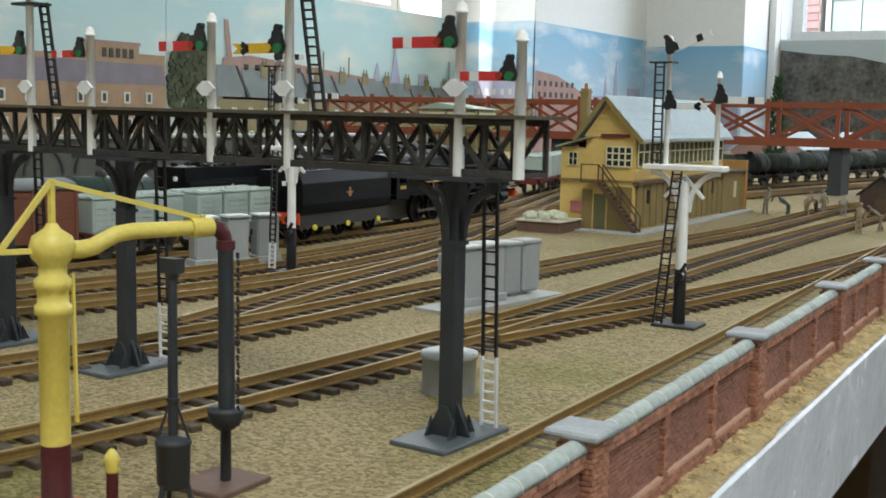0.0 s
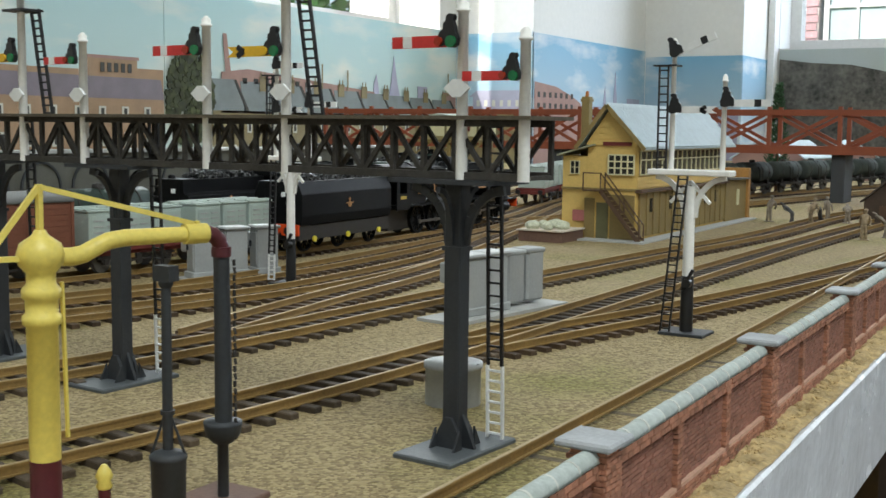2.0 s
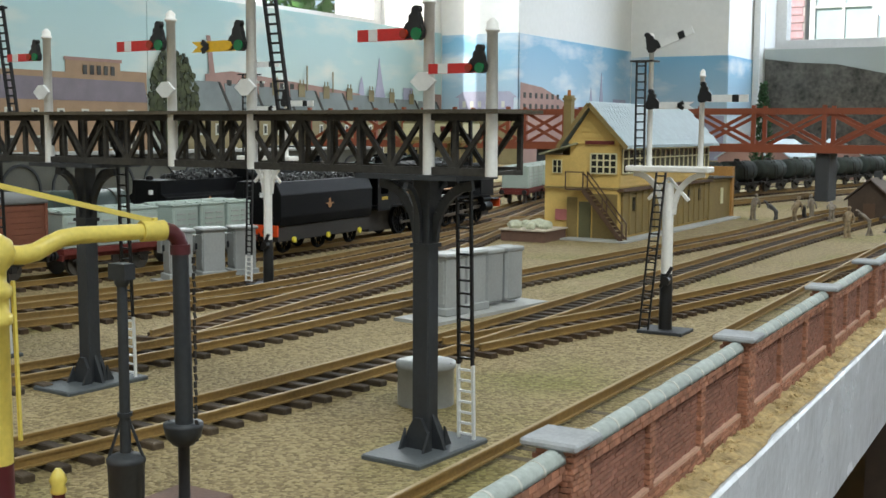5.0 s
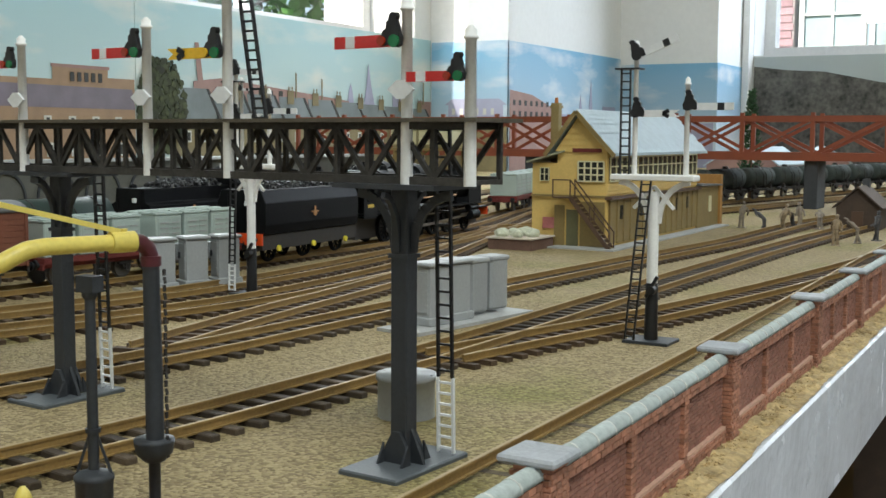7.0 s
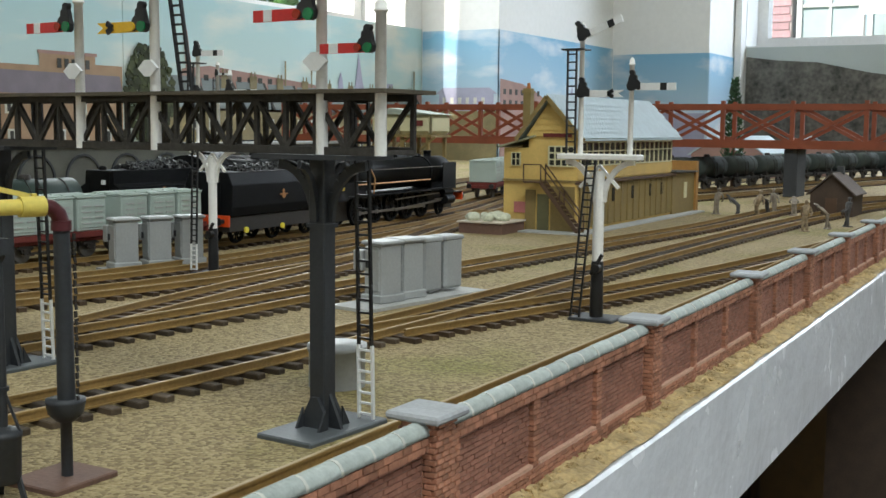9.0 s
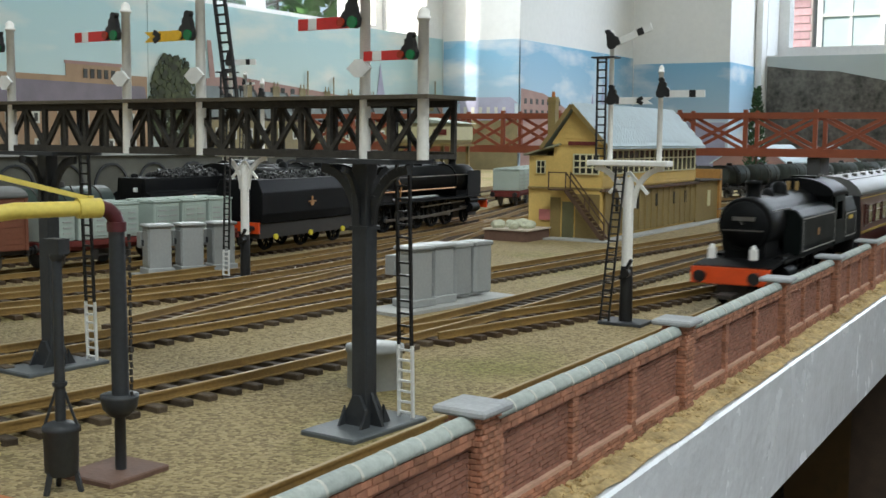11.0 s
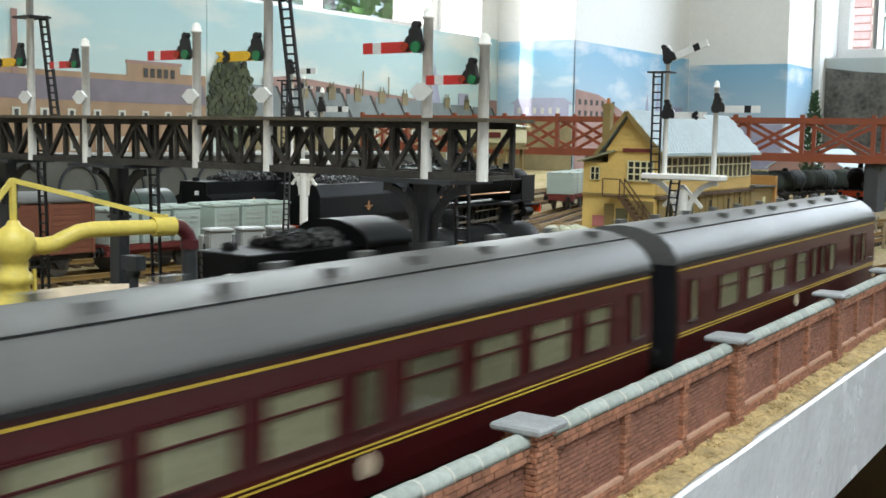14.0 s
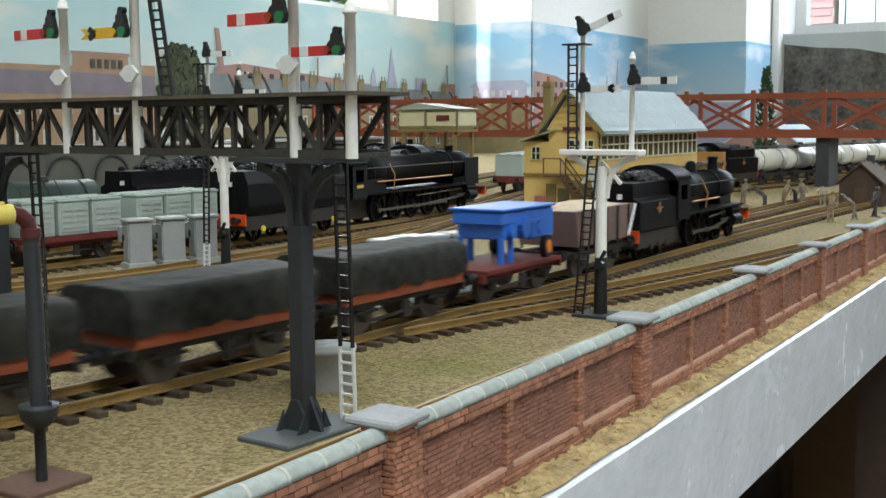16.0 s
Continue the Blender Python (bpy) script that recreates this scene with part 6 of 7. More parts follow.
def container(m):
    c = thing("goods_container", "pale grey-green ribbed goods container", "container", m, "containers on flat wagons")
    body = part("body", bx(B(), -0.0135, 0.0135, -0.0112, 0.0112, 0, 0.0205), CONTAINER, c, bevel=0.0006)
    for s in (-1, 1):
        b = B()
        bx(b, min(s * 0.0135, s * 0.0139), max(s * 0.0135, s * 0.0139), -0.0095, 0.0095, 0.0020, 0.0185)
        d = part("door", b, CONTAINER, c, bevel=0.0002)
        b = B()
        for z in (0.0045, 0.0080, 0.0115, 0.0150):
            bx(b, min(s * 0.0139, s * 0.0143), max(s * 0.0139, s * 0.0143), -0.0080, -0.0010, z, z + 0.0008)
            bx(b, min(s * 0.0139, s * 0.0143), max(s * 0.0139, s * 0.0143), 0.0020, 0.0080, z, z + 0.0008)
        part("strap", b, CONCRETE, d)
    b = B()
    bx(b, -0.0140, 0.0140, -0.0116, 0.0116, 0.0205, 0.0218)
    for x in (-0.010, 0, 0.010):
        bx(b, x - 0.0015, x + 0.0015, -0.0118, 0.0118, 0.0218, 0.0226)
    part("lid", b, CONTAINER, c, bevel=0.0003)
    return c


def box_van(m):
    c = thing("box_van", "brown goods van with planked sides and grey roof", "wagon", m)
    wagon_base(c, 0.038, 0.042, FRAMEB)
    part("body", bx(B(), -0.0155, 0.0155, -0.038, 0.038, 0.0125, 0.0395), BAUXITE, c)
    for s in (-1, 1):
        for i in range(9):
            part("plank", bx(B(), min(s * 0.0155, s * 0.0158), max(s * 0.0155, s * 0.0158), -0.0375, 0.0375, 0.0130 + i * 0.0029, 0.0156 + i * 0.0029), BAUXITE, c)
        for y in (-0.0375, -0.013, 0.013, 0.0375):
            part("stanchion", bx(B(), min(s * 0.0158, s * 0.0165), max(s * 0.0158, s * 0.0165), y - 0.0008, y + 0.0008, 0.0125, 0.0395), BAUXITE, c)
        part("label_panel", bx(B(), min(s * 0.0158, s * 0.0160), max(s * 0.0158, s * 0.0160), -0.024, -0.018, 0.020, 0.028), WHITE, c, "white label with unreadable small print")
    b = B()
    arched(b, 0.0165, 0.0395, 0.0450, -0.0388, 0.0388)
    part("roof", b, ROOFGREY, c)
    return c


def tank_wagon(m, material, label):
    c = thing("tank_wagon", label, "wagon", m, "tank wagons")
    wagon_base(c, 0.036, 0.040, FRAMEB)
    b = B()
    n = 18
    rings = []
    for y, r in ((-0.034, 0.004), (-0.0335, 0.0100), (-0.0315, 0.0122), (0.0315, 0.0122), (0.0335, 0.0100), (0.034, 0.004)):
        rings.append([b.verts.new((r * math.cos(2 * math.pi * k / n), y, 0.0262 + r * math.sin(2 * math.pi * k / n))) for k in range(n)])
    for p, q in zip(rings, rings[1:]):
        for k in range(n):
            f = b.faces.new((p[k], p[(k + 1) % n], q[(k + 1) % n], q[k]))
            f.smooth = True
    b.faces.new(rings[0][::-1])
    b.faces.new(rings[-1])
    part("tank", b, material, c)
    b = B()
    lathe(b, (0, 0, 0), [(0.0035, 0.0378), (0.0035, 0.0400), (0.0028, 0.0410)], 12)
    part("filler", b, FRAMEB, c)
    for y in (-0.022, 0.022):
        b = B()
        tube(b, [(0, y - 0.0005, 0.0262), (0, y + 0.0005, 0.0262)], 0.0125, 20)
        bx(b, -0.011, 0.011, y - 0.002, y + 0.002, 0.0125, 0.0170)
        part("saddle_strap", b, FRAMEB, c)
    b = B()
    for y in (-0.004, 0.004):
        bar(b, (0.0132, y, 0.0125), (0.0125, y, 0.0300), 0.0005)
        bar(b, (0.0125, y, 0.0300), (0.0050, y, 0.0390), 0.0005)
    for i in range(6):
        bar(b, (0.0130, -0.004, 0.0145 + i * 0.0027), (0.0130, 0.004, 0.0145 + i * 0.0027), 0.0004)
    part("ladder", b, FRAMEB, c)
    return c

# ---- printed backscene ----
def print_mat(name, lo, hi, z0, z1, cloud):
    """Printed sky: paler towards the skyline, with soft clouds."""
    m = bpy.data.materials.new(name)
    m.use_nodes = True
    n, l = m.node_tree.nodes, m.node_tree.links
    b = n["Principled BSDF"]
    b.inputs["Roughness"].default_value = 0.6
    co = n.new("ShaderNodeTexCoord")
    sp = n.new("ShaderNodeSeparateXYZ")
    l.new(co.outputs["Object"], sp.inputs[0])
    mr = n.new("ShaderNodeMapRange")
    mr.inputs[1].default_value, mr.inputs[2].default_value = z0, z1
    l.new(sp.outputs[2], mr.inputs[0])
    mp = n.new("ShaderNodeMapping")
    mp.inputs["Scale"].default_value = (3.2, 3.2, 10)
    l.new(co.outputs["Object"], mp.inputs[0])
    no = n.new("ShaderNodeTexNoise")
    no.inputs["Scale"].default_value, no.inputs["Detail"].default_value = 1.6, 6
    l.new(mp.outputs[0], no.inputs["Vector"])
    cr = n.new("ShaderNodeValToRGB")
    cr.color_ramp.elements[0].position, cr.color_ramp.elements[1].position = 0.50, 0.68
    cr.color_ramp.elements[0].color, cr.color_ramp.elements[1].color = (0, 0, 0, 1), (1, 1, 1, 1)
    l.new(no.outputs[0], cr.inputs[0])
    mx = n.new("ShaderNodeMix")
    mx.data_type = "RGBA"
    mx.inputs[6].default_value, mx.inputs[7].default_value = (*lo, 1), (*hi, 1)
    l.new(mr.outputs[0], mx.inputs[0])
    m2 = n.new("ShaderNodeMix")
    m2.data_type = "RGBA"
    m2.inputs[7].default_value = (*cloud, 1)
    l.new(cr.outputs[0], m2.inputs[0])
    l.new(mx.outputs[2], m2.inputs[6])
    l.new(m2.outputs[2], b.inputs["Base Color"])
    return m


SKYA = print_mat("printed_sky_pale", (0.50, 0.62, 0.60), (0.36, 0.57, 0.60), 0.12, 0.33, (0.66, 0.68, 0.62))
SKYB = print_mat("printed_sky_blue", (0.42, 0.55, 0.64), (0.16, 0.40, 0.60), 0.12, 0.30, (0.66, 0.70, 0.72))
P_TAN = mat("print_tan_brick", (0.34, 0.22, 0.13), 0.7, 0, 0.2, 40, 0)
P_PURP = mat("print_purple_slate", (0.20, 0.17, 0.20), 0.7, 0, 0.2, 40, 0)
P_GREY = mat("print_grey_slate", (0.19, 0.22, 0.225), 0.7, 0, 0.25, 30, 0)
P_OLIVE = mat("print_olive_stone", (0.22, 0.18, 0.09), 0.7, 0, 0.3, 30, 0)
P_DARK = mat("print_dark", (0.045, 0.045, 0.04), 0.7, 0, 0.3, 40, 0)
P_LEAF = mat("print_tree", (0.045, 0.055, 0.022), 0.8, 0, 0.5, 90, 0, island=0.5)
P_PALE = mat("print_pale_windows", (0.55, 0.55, 0.48), 0.7, 0, 0.15, 40, 0)
P_PINK = mat("print_pink_brick", (0.33, 0.20, 0.17), 0.7, 0, 0.2, 40, 0)
P_LILAC = mat("print_lilac_haze", (0.36, 0.36, 0.48), 0.7, 0, 0.15, 40, 0)
P_HILL = mat("print_dark_hillside", (0.075, 0.075, 0.07), 0.8, 0, 0.85, 22, 0, fine=90, tint=(0.20, 0.19, 0.17))


def printed(name, parent, to, shapes, material, level):
    """Flat printed shapes (outlines along the wall and up) on a backscene, each sheet a hair proud of the last."""
    b = B()
    for o in shapes:
        lift = 0.000004 * (len(b.faces) // 6) if len(shapes) > 300 else 0.0
        r = [[b.verts.new(to(u, z, 0.0006 + 0.0007 * level + d)) for u, z in o] for d in (0, 0.0006 + lift)]
        k = len(o)
        b.faces.new(r[1])
        for i in range(k):
            b.faces.new((r[0][i], r[0][(i + 1) % k], r[1][(i + 1) % k], r[1][i]))
    return part(name, b, material, parent)


def rect(a, c, z0, z1):
    return [(a, z0), (c, z0), (c, z1), (a, z1)]


def backscenes():
    e = 0.002
    side = lambda y, z, d: (LW + e + d, y, z)
    s = thing("backscene_side", "printed backscene of terraced houses, works and pale sky", "backscene", kind="structure")
    b = B()
    bx(b, LW, LW + e, 0.2, 1.395, -0.001, 0.60)
    bx(b, LW, LW + e, 1.397, JOG_Y - 0.001, -0.001, 0.298)
    part("sky_sheet", b, SKYA, s)
    rnd = random.Random(8)
    printed("works", s, side, [rect(1.225, 1.335, 0.13, 0.181), rect(1.335, 1.392, 0.13, 0.166), rect(0.9, 1.225, 0.13, 0.160)], P_TAN, 0)
    printed("works_cornice", s, side, [rect(1.222, 1.338, 0.178, 0.183), rect(1.02, 1.03, 0.15, 0.24)], P_PINK, 1)
    printed("works_window", s, side, [rect(1.258 + 0.014 * i, 1.266 + 0.014 * i, 0.158, 0.172) for i in range(5)], P_DARK, 2)
    printed("terrace_wall", s, side, [rect(0.25, 1.392, 0.0, 0.128)], P_TAN, 1)
    printed("terrace_roof", s, side, [[(0.25, 0.118), (1.392, 0.118), (1.385, 0.150), (0.25, 0.156)]], P_PURP, 2)
    w = []
    for i in range(22):
        y = 0.36 + i * 0.047
        w += [rect(y, y + 0.014, 0.088, 0.106), rect(y + 0.004, y + 0.018, 0.045, 0.066)]
    printed("terrace_window", s, side, w, P_PALE, 3)
    printed("window_dark", s, side, [rect(o[0][0] + 0.004, o[1][0] - 0.004, o[0][1] + 0.003, o[2][1] - 0.003) for o in w], P_DARK, 4)
    # tree
    leaves = []
    for i in range(620):
        a, r = rnd.uniform(0, 6.28), math.sqrt(rnd.random())
        y, z = 1.452 + 0.056 * r * math.cos(a), 0.125 + 0.080 * r * math.sin(a) + 0.004 * math.sin(7 * a)
        q = rnd.uniform(0.003, 0.007)
        leaves.append([(y + q * math.cos(k * 1.26 + a), z + q * math.sin(k * 1.26 + a)) for k in range(5)])
    leaves.append(rect(1.44, 1.455, 0.0, 0.09))
    printed("printed_tree", s, side, leaves, P_LEAF, 2)
    # stack, long works and slate roofs
    printed("factory_stack", s, side, [[(1.545, 0.13), (1.562, 0.13), (1.545, 0.236), (1.535, 0.236)]], P_PINK, 1)
    printed("long_works", s, side, [[(1.53, 0.10), (2.0, 0.10), (2.0, 0.150), (1.82, 0.163), (1.60, 0.178), (1.53, 0.170)], rect(2.28, 2.335, 0.10, 0.158)], P_PINK, 2)
    printed("long_works_window", s, side, [rect(1.585 + 0.03 * i, 1.597 + 0.03 * i, 0.152, 0.162) for i in range(7)], P_DARK, 3)
    printed("slate_roof", s, side, [[(1.495 + 0.093 * i, 0.104), (1.60 + 0.093 * i, 0.104), (1.565 + 0.093 * i, 0.158 - 0.0022 * i), (1.485 + 0.093 * i, 0.158 - 0.0022 * i)] for i in range(9)], P_GREY, 3)
    printed("roof_verge", s, side, [[(1.594 + 0.093 * i, 0.104), (1.602 + 0.093 * i, 0.104), (1.567 + 0.093 * i, 0.158 - 0.0022 * i), (1.561 + 0.093 * i, 0.158 - 0.0022 * i)] for i in range(9)], P_DARK, 4)
    printed("stone_terrace", s, side, [rect(1.485, 2.336, 0.0, 0.106)], P_OLIVE, 2)
    w = []
    for i in range(19):
        y = 1.51 + i * 0.0435
        w += [rect(y, y + 0.012, 0.066, 0.086), rect(y + 0.002, y + 0.014, 0.022, 0.045)]
    printed("stone_terrace_window", s, side, w, P_PALE, 3)
    printed("window_dark", s, side, [rect(o[0][0] + 0.003, o[1][0] - 0.003, o[0][1] + 0.003, o[2][1] - 0.003) for o in w], P_DARK, 4)
    ch = []
    for i in range(9):
        y = 1.63 + i * 0.08
        ch += [rect(y, y + 0.02, 0.14 - 0.001 * i, 0.166 - 0.0015 * i), rect(y + 0.003, y + 0.006, 0.16 - 0.0015 * i, 0.174 - 0.0015 * i), rect(y + 0.013, y + 0.016, 0.16 - 0.0015 * i, 0.174 - 0.0015 * i)]
    ch += [rect(1.815, 1.819, 0.15, 0.198), rect(1.90, 1.904, 0.15, 0.19), rect(2.295, 2.30, 0.15, 0.20)]
    printed("chimney_stack", s, side, ch, P_OLIVE, 5)
    printed("church_spire", s, side, [[(2.055, 0.14), (2.10, 0.14), (2.088, 0.172), (2.074, 0.228), (2.064, 0.172)], [(1.995, 0.14), (2.02, 0.14), (2.014, 0.170), (2.008, 0.186), (2.0, 0.170)], rect(2.17, 2.21, 0.13, 0.168)], P_LILAC, 1)
    # pier front
    front = lambda x, z, d: (x, JOG_Y - e - d, z)
    f = thing("backscene_pier", "printed backscene of blue sky and a distant mansion", "backscene", kind="structure")
    part("sky_sheet", bx(B(), LW + 0.004, JOG_X + 0.002, JOG_Y - e, JOG_Y, -0.001, 0.293), SKYB, f)
    printed("mansion", f, front, [rect(-1.30, -1.16, 0.0, 0.150), [(-1.31, 0.150), (-1.15, 0.150), (-1.17, 0.164), (-1.29, 0.164)]], P_LILAC, 0)
    printed("mansion_window", f, front, [rect(-1.29 + 0.02 * i, -1.282 + 0.02 * i, 0.128, 0.142) for i in range(6)], P_PALE, 1)
    printed("warehouse", f, front, [rect(-1.345, -1.15, 0.0, 0.112)], P_OLIVE, 1)
    # pier side
    ps = lambda y, z, d: (JOG_X + e + d, y, z)
    f = thing("backscene_town", "printed backscene of blue sky, mill and spires", "backscene", kind="structure")
    part("sky_sheet", bx(B(), JOG_X, JOG_X + e, JOG_Y - e, FAR_Y - 0.001, -0.001, 0.292), SKYB, f)
    printed("brick_mill", f, ps, [[(2.345, 0), (2.52, 0), (2.60, 0), (2.60, 0.140), (2.54, 0.158), (2.46, 0.176), (2.345, 0.184)]], P_PINK, 0)
    printed("mill_window", f, ps, [rect(2.36 + 0.03 * i, 2.372 + 0.03 * i, z, z + 0.012) for i in range(7) for z in (0.125, 0.15)], P_DARK, 1)
    printed("spires", f, ps, [[(2.80, 0.1), (2.835, 0.1), (2.828, 0.16), (2.817, 0.225), (2.807, 0.16)], [(2.735, 0.1), (2.765, 0.1), (2.757, 0.155), (2.75, 0.186), (2.742, 0.155)], rect(2.9, 2.99, 0.1, 0.160), rect(2.60, 3.02, 0.0, 0.135)], P_LILAC, 0)
    # far corner and reveal
    f = thing("backscene_corner", "printed backscene of pale blue sky with soft cloud", "backscene", kind="structure")
    part("sky_sheet", bx(B(), JOG_X + 0.004, REV_X, FAR_Y - e, FAR_Y, -0.001, 0.276), SKYB, f)
    part("sky_return", bx(B(), REV_X, REV_X + e, FAR_Y, WIN_Y - 0.03, -0.001, 0.276), SKYB, f)
    printed("far_roofs", f, lambda x, z, d: (x, FAR_Y - e - d, z), [rect(-1.13, -0.885, 0.0, 0.118)], P_LILAC, 0)
    # hill under the window
    f = thing("backscene_hill", "printed backscene of a dark bare hillside under pale sky", "backscene", kind="structure")
    part("sky_sheet", bx(B(), REV_X + 0.025, 0.8, WIN_Y - 0.006, WIN_Y - 0.002, -0.001, 0.306), mat("print_grey_sky", (0.42, 0.47, 0.47), 0.7, 0, 0.1, 6, 0), f)
    printed("hillside", f, lambda x, z, d: (x, WIN_Y - 0.006 - d, z), [[(REV_X + 0.026, 0), (0.8, 0), (0.8, 0.15), (0.2, 0.17), (-0.3, 0.20), (-0.52, 0.232), (-0.66, 0.262), (-0.76, 0.268), (REV_X + 0.026, 0.280)]], P_HILL, 0)
    tagged(part("window_jamb", bx(B(), REV_X + 0.003, REV_X + 0.021, WIN_Y - 0.05, WIN_Y - 0.001, -0.001, 1.5), WHITE), "white painted window jamb", "trim", kind="structure")


def brick_house():
    """The house across the yard, seen by the far window."""
    y = 11.5
    h = thing("brick_house", "red brick house with white windows across the yard", "house")
    x0, x1 = -2.62, 2.6
    part("wall", bx(B(), -6.5, x0 + 0.0, y, y + 0.3, -1.06, 5.0), mat("pale_mortar", (0.6, 0.53, 0.5), 0.9, 0, 0.1, 9, 0.2, 60), h)
    part("wall", bx(B(), x0, 3.5, y, y + 0.3, -1.06, 0.42), mat("painted_wall", (0.75, 0.76, 0.76), 0.8, 0, 0.06, 5, 0.1, 60), h)
    part("wall", bx(B(), x0, 3.5, y, y + 0.3, 2.6, 5.0), bpy.data.materials["painted_wall"], h)
    part("roof", prism(B(), [(y - 0.5, 4.9), (y + 2.5, 7.0), (y + 5.5, 4.9)], "x", -6.8, 3.8), P_PURP, h)
    me = mesh_of(bx(B(), 0, 0.215, -0.012, 0.002, 0, 0.065), mat("house_brick", (0.60, 0.38, 0.40), 0.85, 0, 0.2, 20, 0.3, 200, wash=0.35))
    wall = [o for o in h.children if o.name.startswith("wall")][0]
    for r in range(20):
        for c in range(5):
            a = x0 - 0.235 - 0.225 * c + (0.112 if r % 2 else 0)
            piece("brick", me, wall, pose(a - (0.1 if r % 2 else 0), y, 0.30 + r * 0.075))
    i = 0
    x = x0 + 0.05
    while x < 2.6:
        b = B()
        w, z0, z1 = 0.62, 0.46, 2.5
        f = 0.05
        bx(b, x, x + f, y - 0.02, y + 0.06, z0, z1)
        bx(b, x + w - f, x + w, y - 0.02, y + 0.06, z0, z1)
        for z in (z0, 0.86, 1.25, 1.65, 2.05, z1 - f):
            bx(b, x + f, x + w - f, y - 0.015, y + 0.055, z, z + (f if z in (z0, z1 - f) else 0.03))
        bx(b, x + w / 2 - 0.014, x + w / 2 + 0.014, y - 0.012, y + 0.05, z0 + f, z1 - f)
        wn = part("window", b, WHITE, h)
        # bright reflected sky is put into the pane's pale base colour
        part("pane", bx(B(), x + f, x + w - f, y + 0.01, y + 0.014, z0 + f, z1 - f), mat("painted_sky_pane", (0.58, 0.70, 0.70), 0.08, 0, 0.3, 3, 0) if i == 0 else bpy.data.materials["painted_sky_pane"], wn)
        x += w + 0.03
        i += 1
    return h


def bush(m, label):
    t = thing("garden_tree", label, "tree", m)
    rnd = random.Random(12)
    b = B()
    tube(b, [(0, 0, -1.06), (0.02, 0, -0.3), (-0.03, 0.05, 0.5), (0.05, 0.02, 1.4)], [0.07, 0.055, 0.04, 0.015], 8)
    for k in range(9):
        a = k * 0.7
        z = -0.1 + 0.16 * k
        tube(b, [(0, 0, z), (0.35 * math.cos(a), 0.35 * math.sin(a), z + 0.3), (0.6 * math.cos(a), 0.6 * math.sin(a), z + 0.4)], [0.022, 0.012, 0.004], 6)
    part("trunk", b, mat("bark", (0.12, 0.09, 0.06), 0.9, 0, 0.3, 20, 0.4, 100), t)
    vs, fs = [], []
    for _ in range(3800):
        a, r, z = rnd.uniform(0, 6.28), 0.85 * math.sqrt(rnd.random()), rnd.uniform(-0.7, 1.7)
        if noise.noise((r * math.cos(a) * 2.5, r * math.sin(a) * 2.5, z * 2.5)) < -0.12:
            continue
        p = Vector((r * math.cos(a), r * math.sin(a), z))
        u = Vector((rnd.uniform(-1, 1), rnd.uniform(-1, 1), rnd.uniform(-0.6, 0.6))).normalized() * rnd.uniform(0.035, 0.06)
        v = u.cross(Vector((rnd.uniform(-1, 1), rnd.uniform(-1, 1), 1))).normalized() * u.length * 0.5
        k = len(vs)
        vs += [p - u, p + v, p + u, p - v]
        fs.append((k, k + 1, k + 2, k + 3))
    me = bpy.data.meshes.new("leaves")
    me.from_pydata(vs, [], fs)
    me.materials.append(mat("green_leaf", (0.09, 0.22, 0.05), 0.5, 0, 0.3, 9, 0, island=0.5))
    ob = new("crown", me)
    ob.parent = t
    ob["kind"] = "stuff"
    return t


def figure(m, seed):
    """A painted workman figure of the railway, one plain mesh."""
    rnd = random.Random(seed)
    b = B()
    lean = rnd.uniform(-0.003, 0.003)
    for s in (-1, 1):
        tube(b, [(s * 0.0016, rnd.uniform(-0.002, 0.002), 0), (s * 0.0012, 0, 0.0055), (s * 0.0010, 0, 0.0105)], [0.0011, 0.0011, 0.0014], 8)
        tube(b, [(s * 0.0024 + lean, 0, 0.0180), (s * 0.0038 + lean, rnd.uniform(-0.003, 0.003), 0.0140), (s * 0.0030 + lean, rnd.uniform(-0.004, 0.004), 0.0110)], 0.0008, 6)
    tube(b, [(0, 0, 0.0100), (lean * 0.5, 0, 0.0140), (lean, 0, 0.0185), (lean, 0, 0.0196)], [0.0020, 0.0022, 0.0026, 0.0010], 10)
    tube(b, [(lean, 0, 0.0195), (lean, 0, 0.0210), (lean, 0, 0.0226), (lean, 0, 0.0234)], [0.0009, 0.0014, 0.0013, 0.0004], 10)
    tube(b, [(lean, 0, 0.0222), (lean, 0, 0.0228)], [0.0019, 0.0012], 10)
    stoop = radians((0, 48, 8, 0, 62)[seed % 5])
    for v in b.verts:
        up = v.co.z - 0.0102
        if up > 0:
            v.co.y += up * math.sin(stoop)
            v.co.z = 0.0102 + up * math.cos(stoop)
    bx(b, -0.004, 0.004, -0.003, 0.003, -0.0002, 0.0004)
    ob = part("workman_figure", b, (FIGURE, FIGDARK, FIGOCHRE)[seed % 3])
    ob.matrix_basis = m
    return tagged(ob, ("small painted model workman standing on a thin base", "small painted model workman stooping over his work")[seed % 5 in (1, 4)], "figurine", "workmen beside the track")


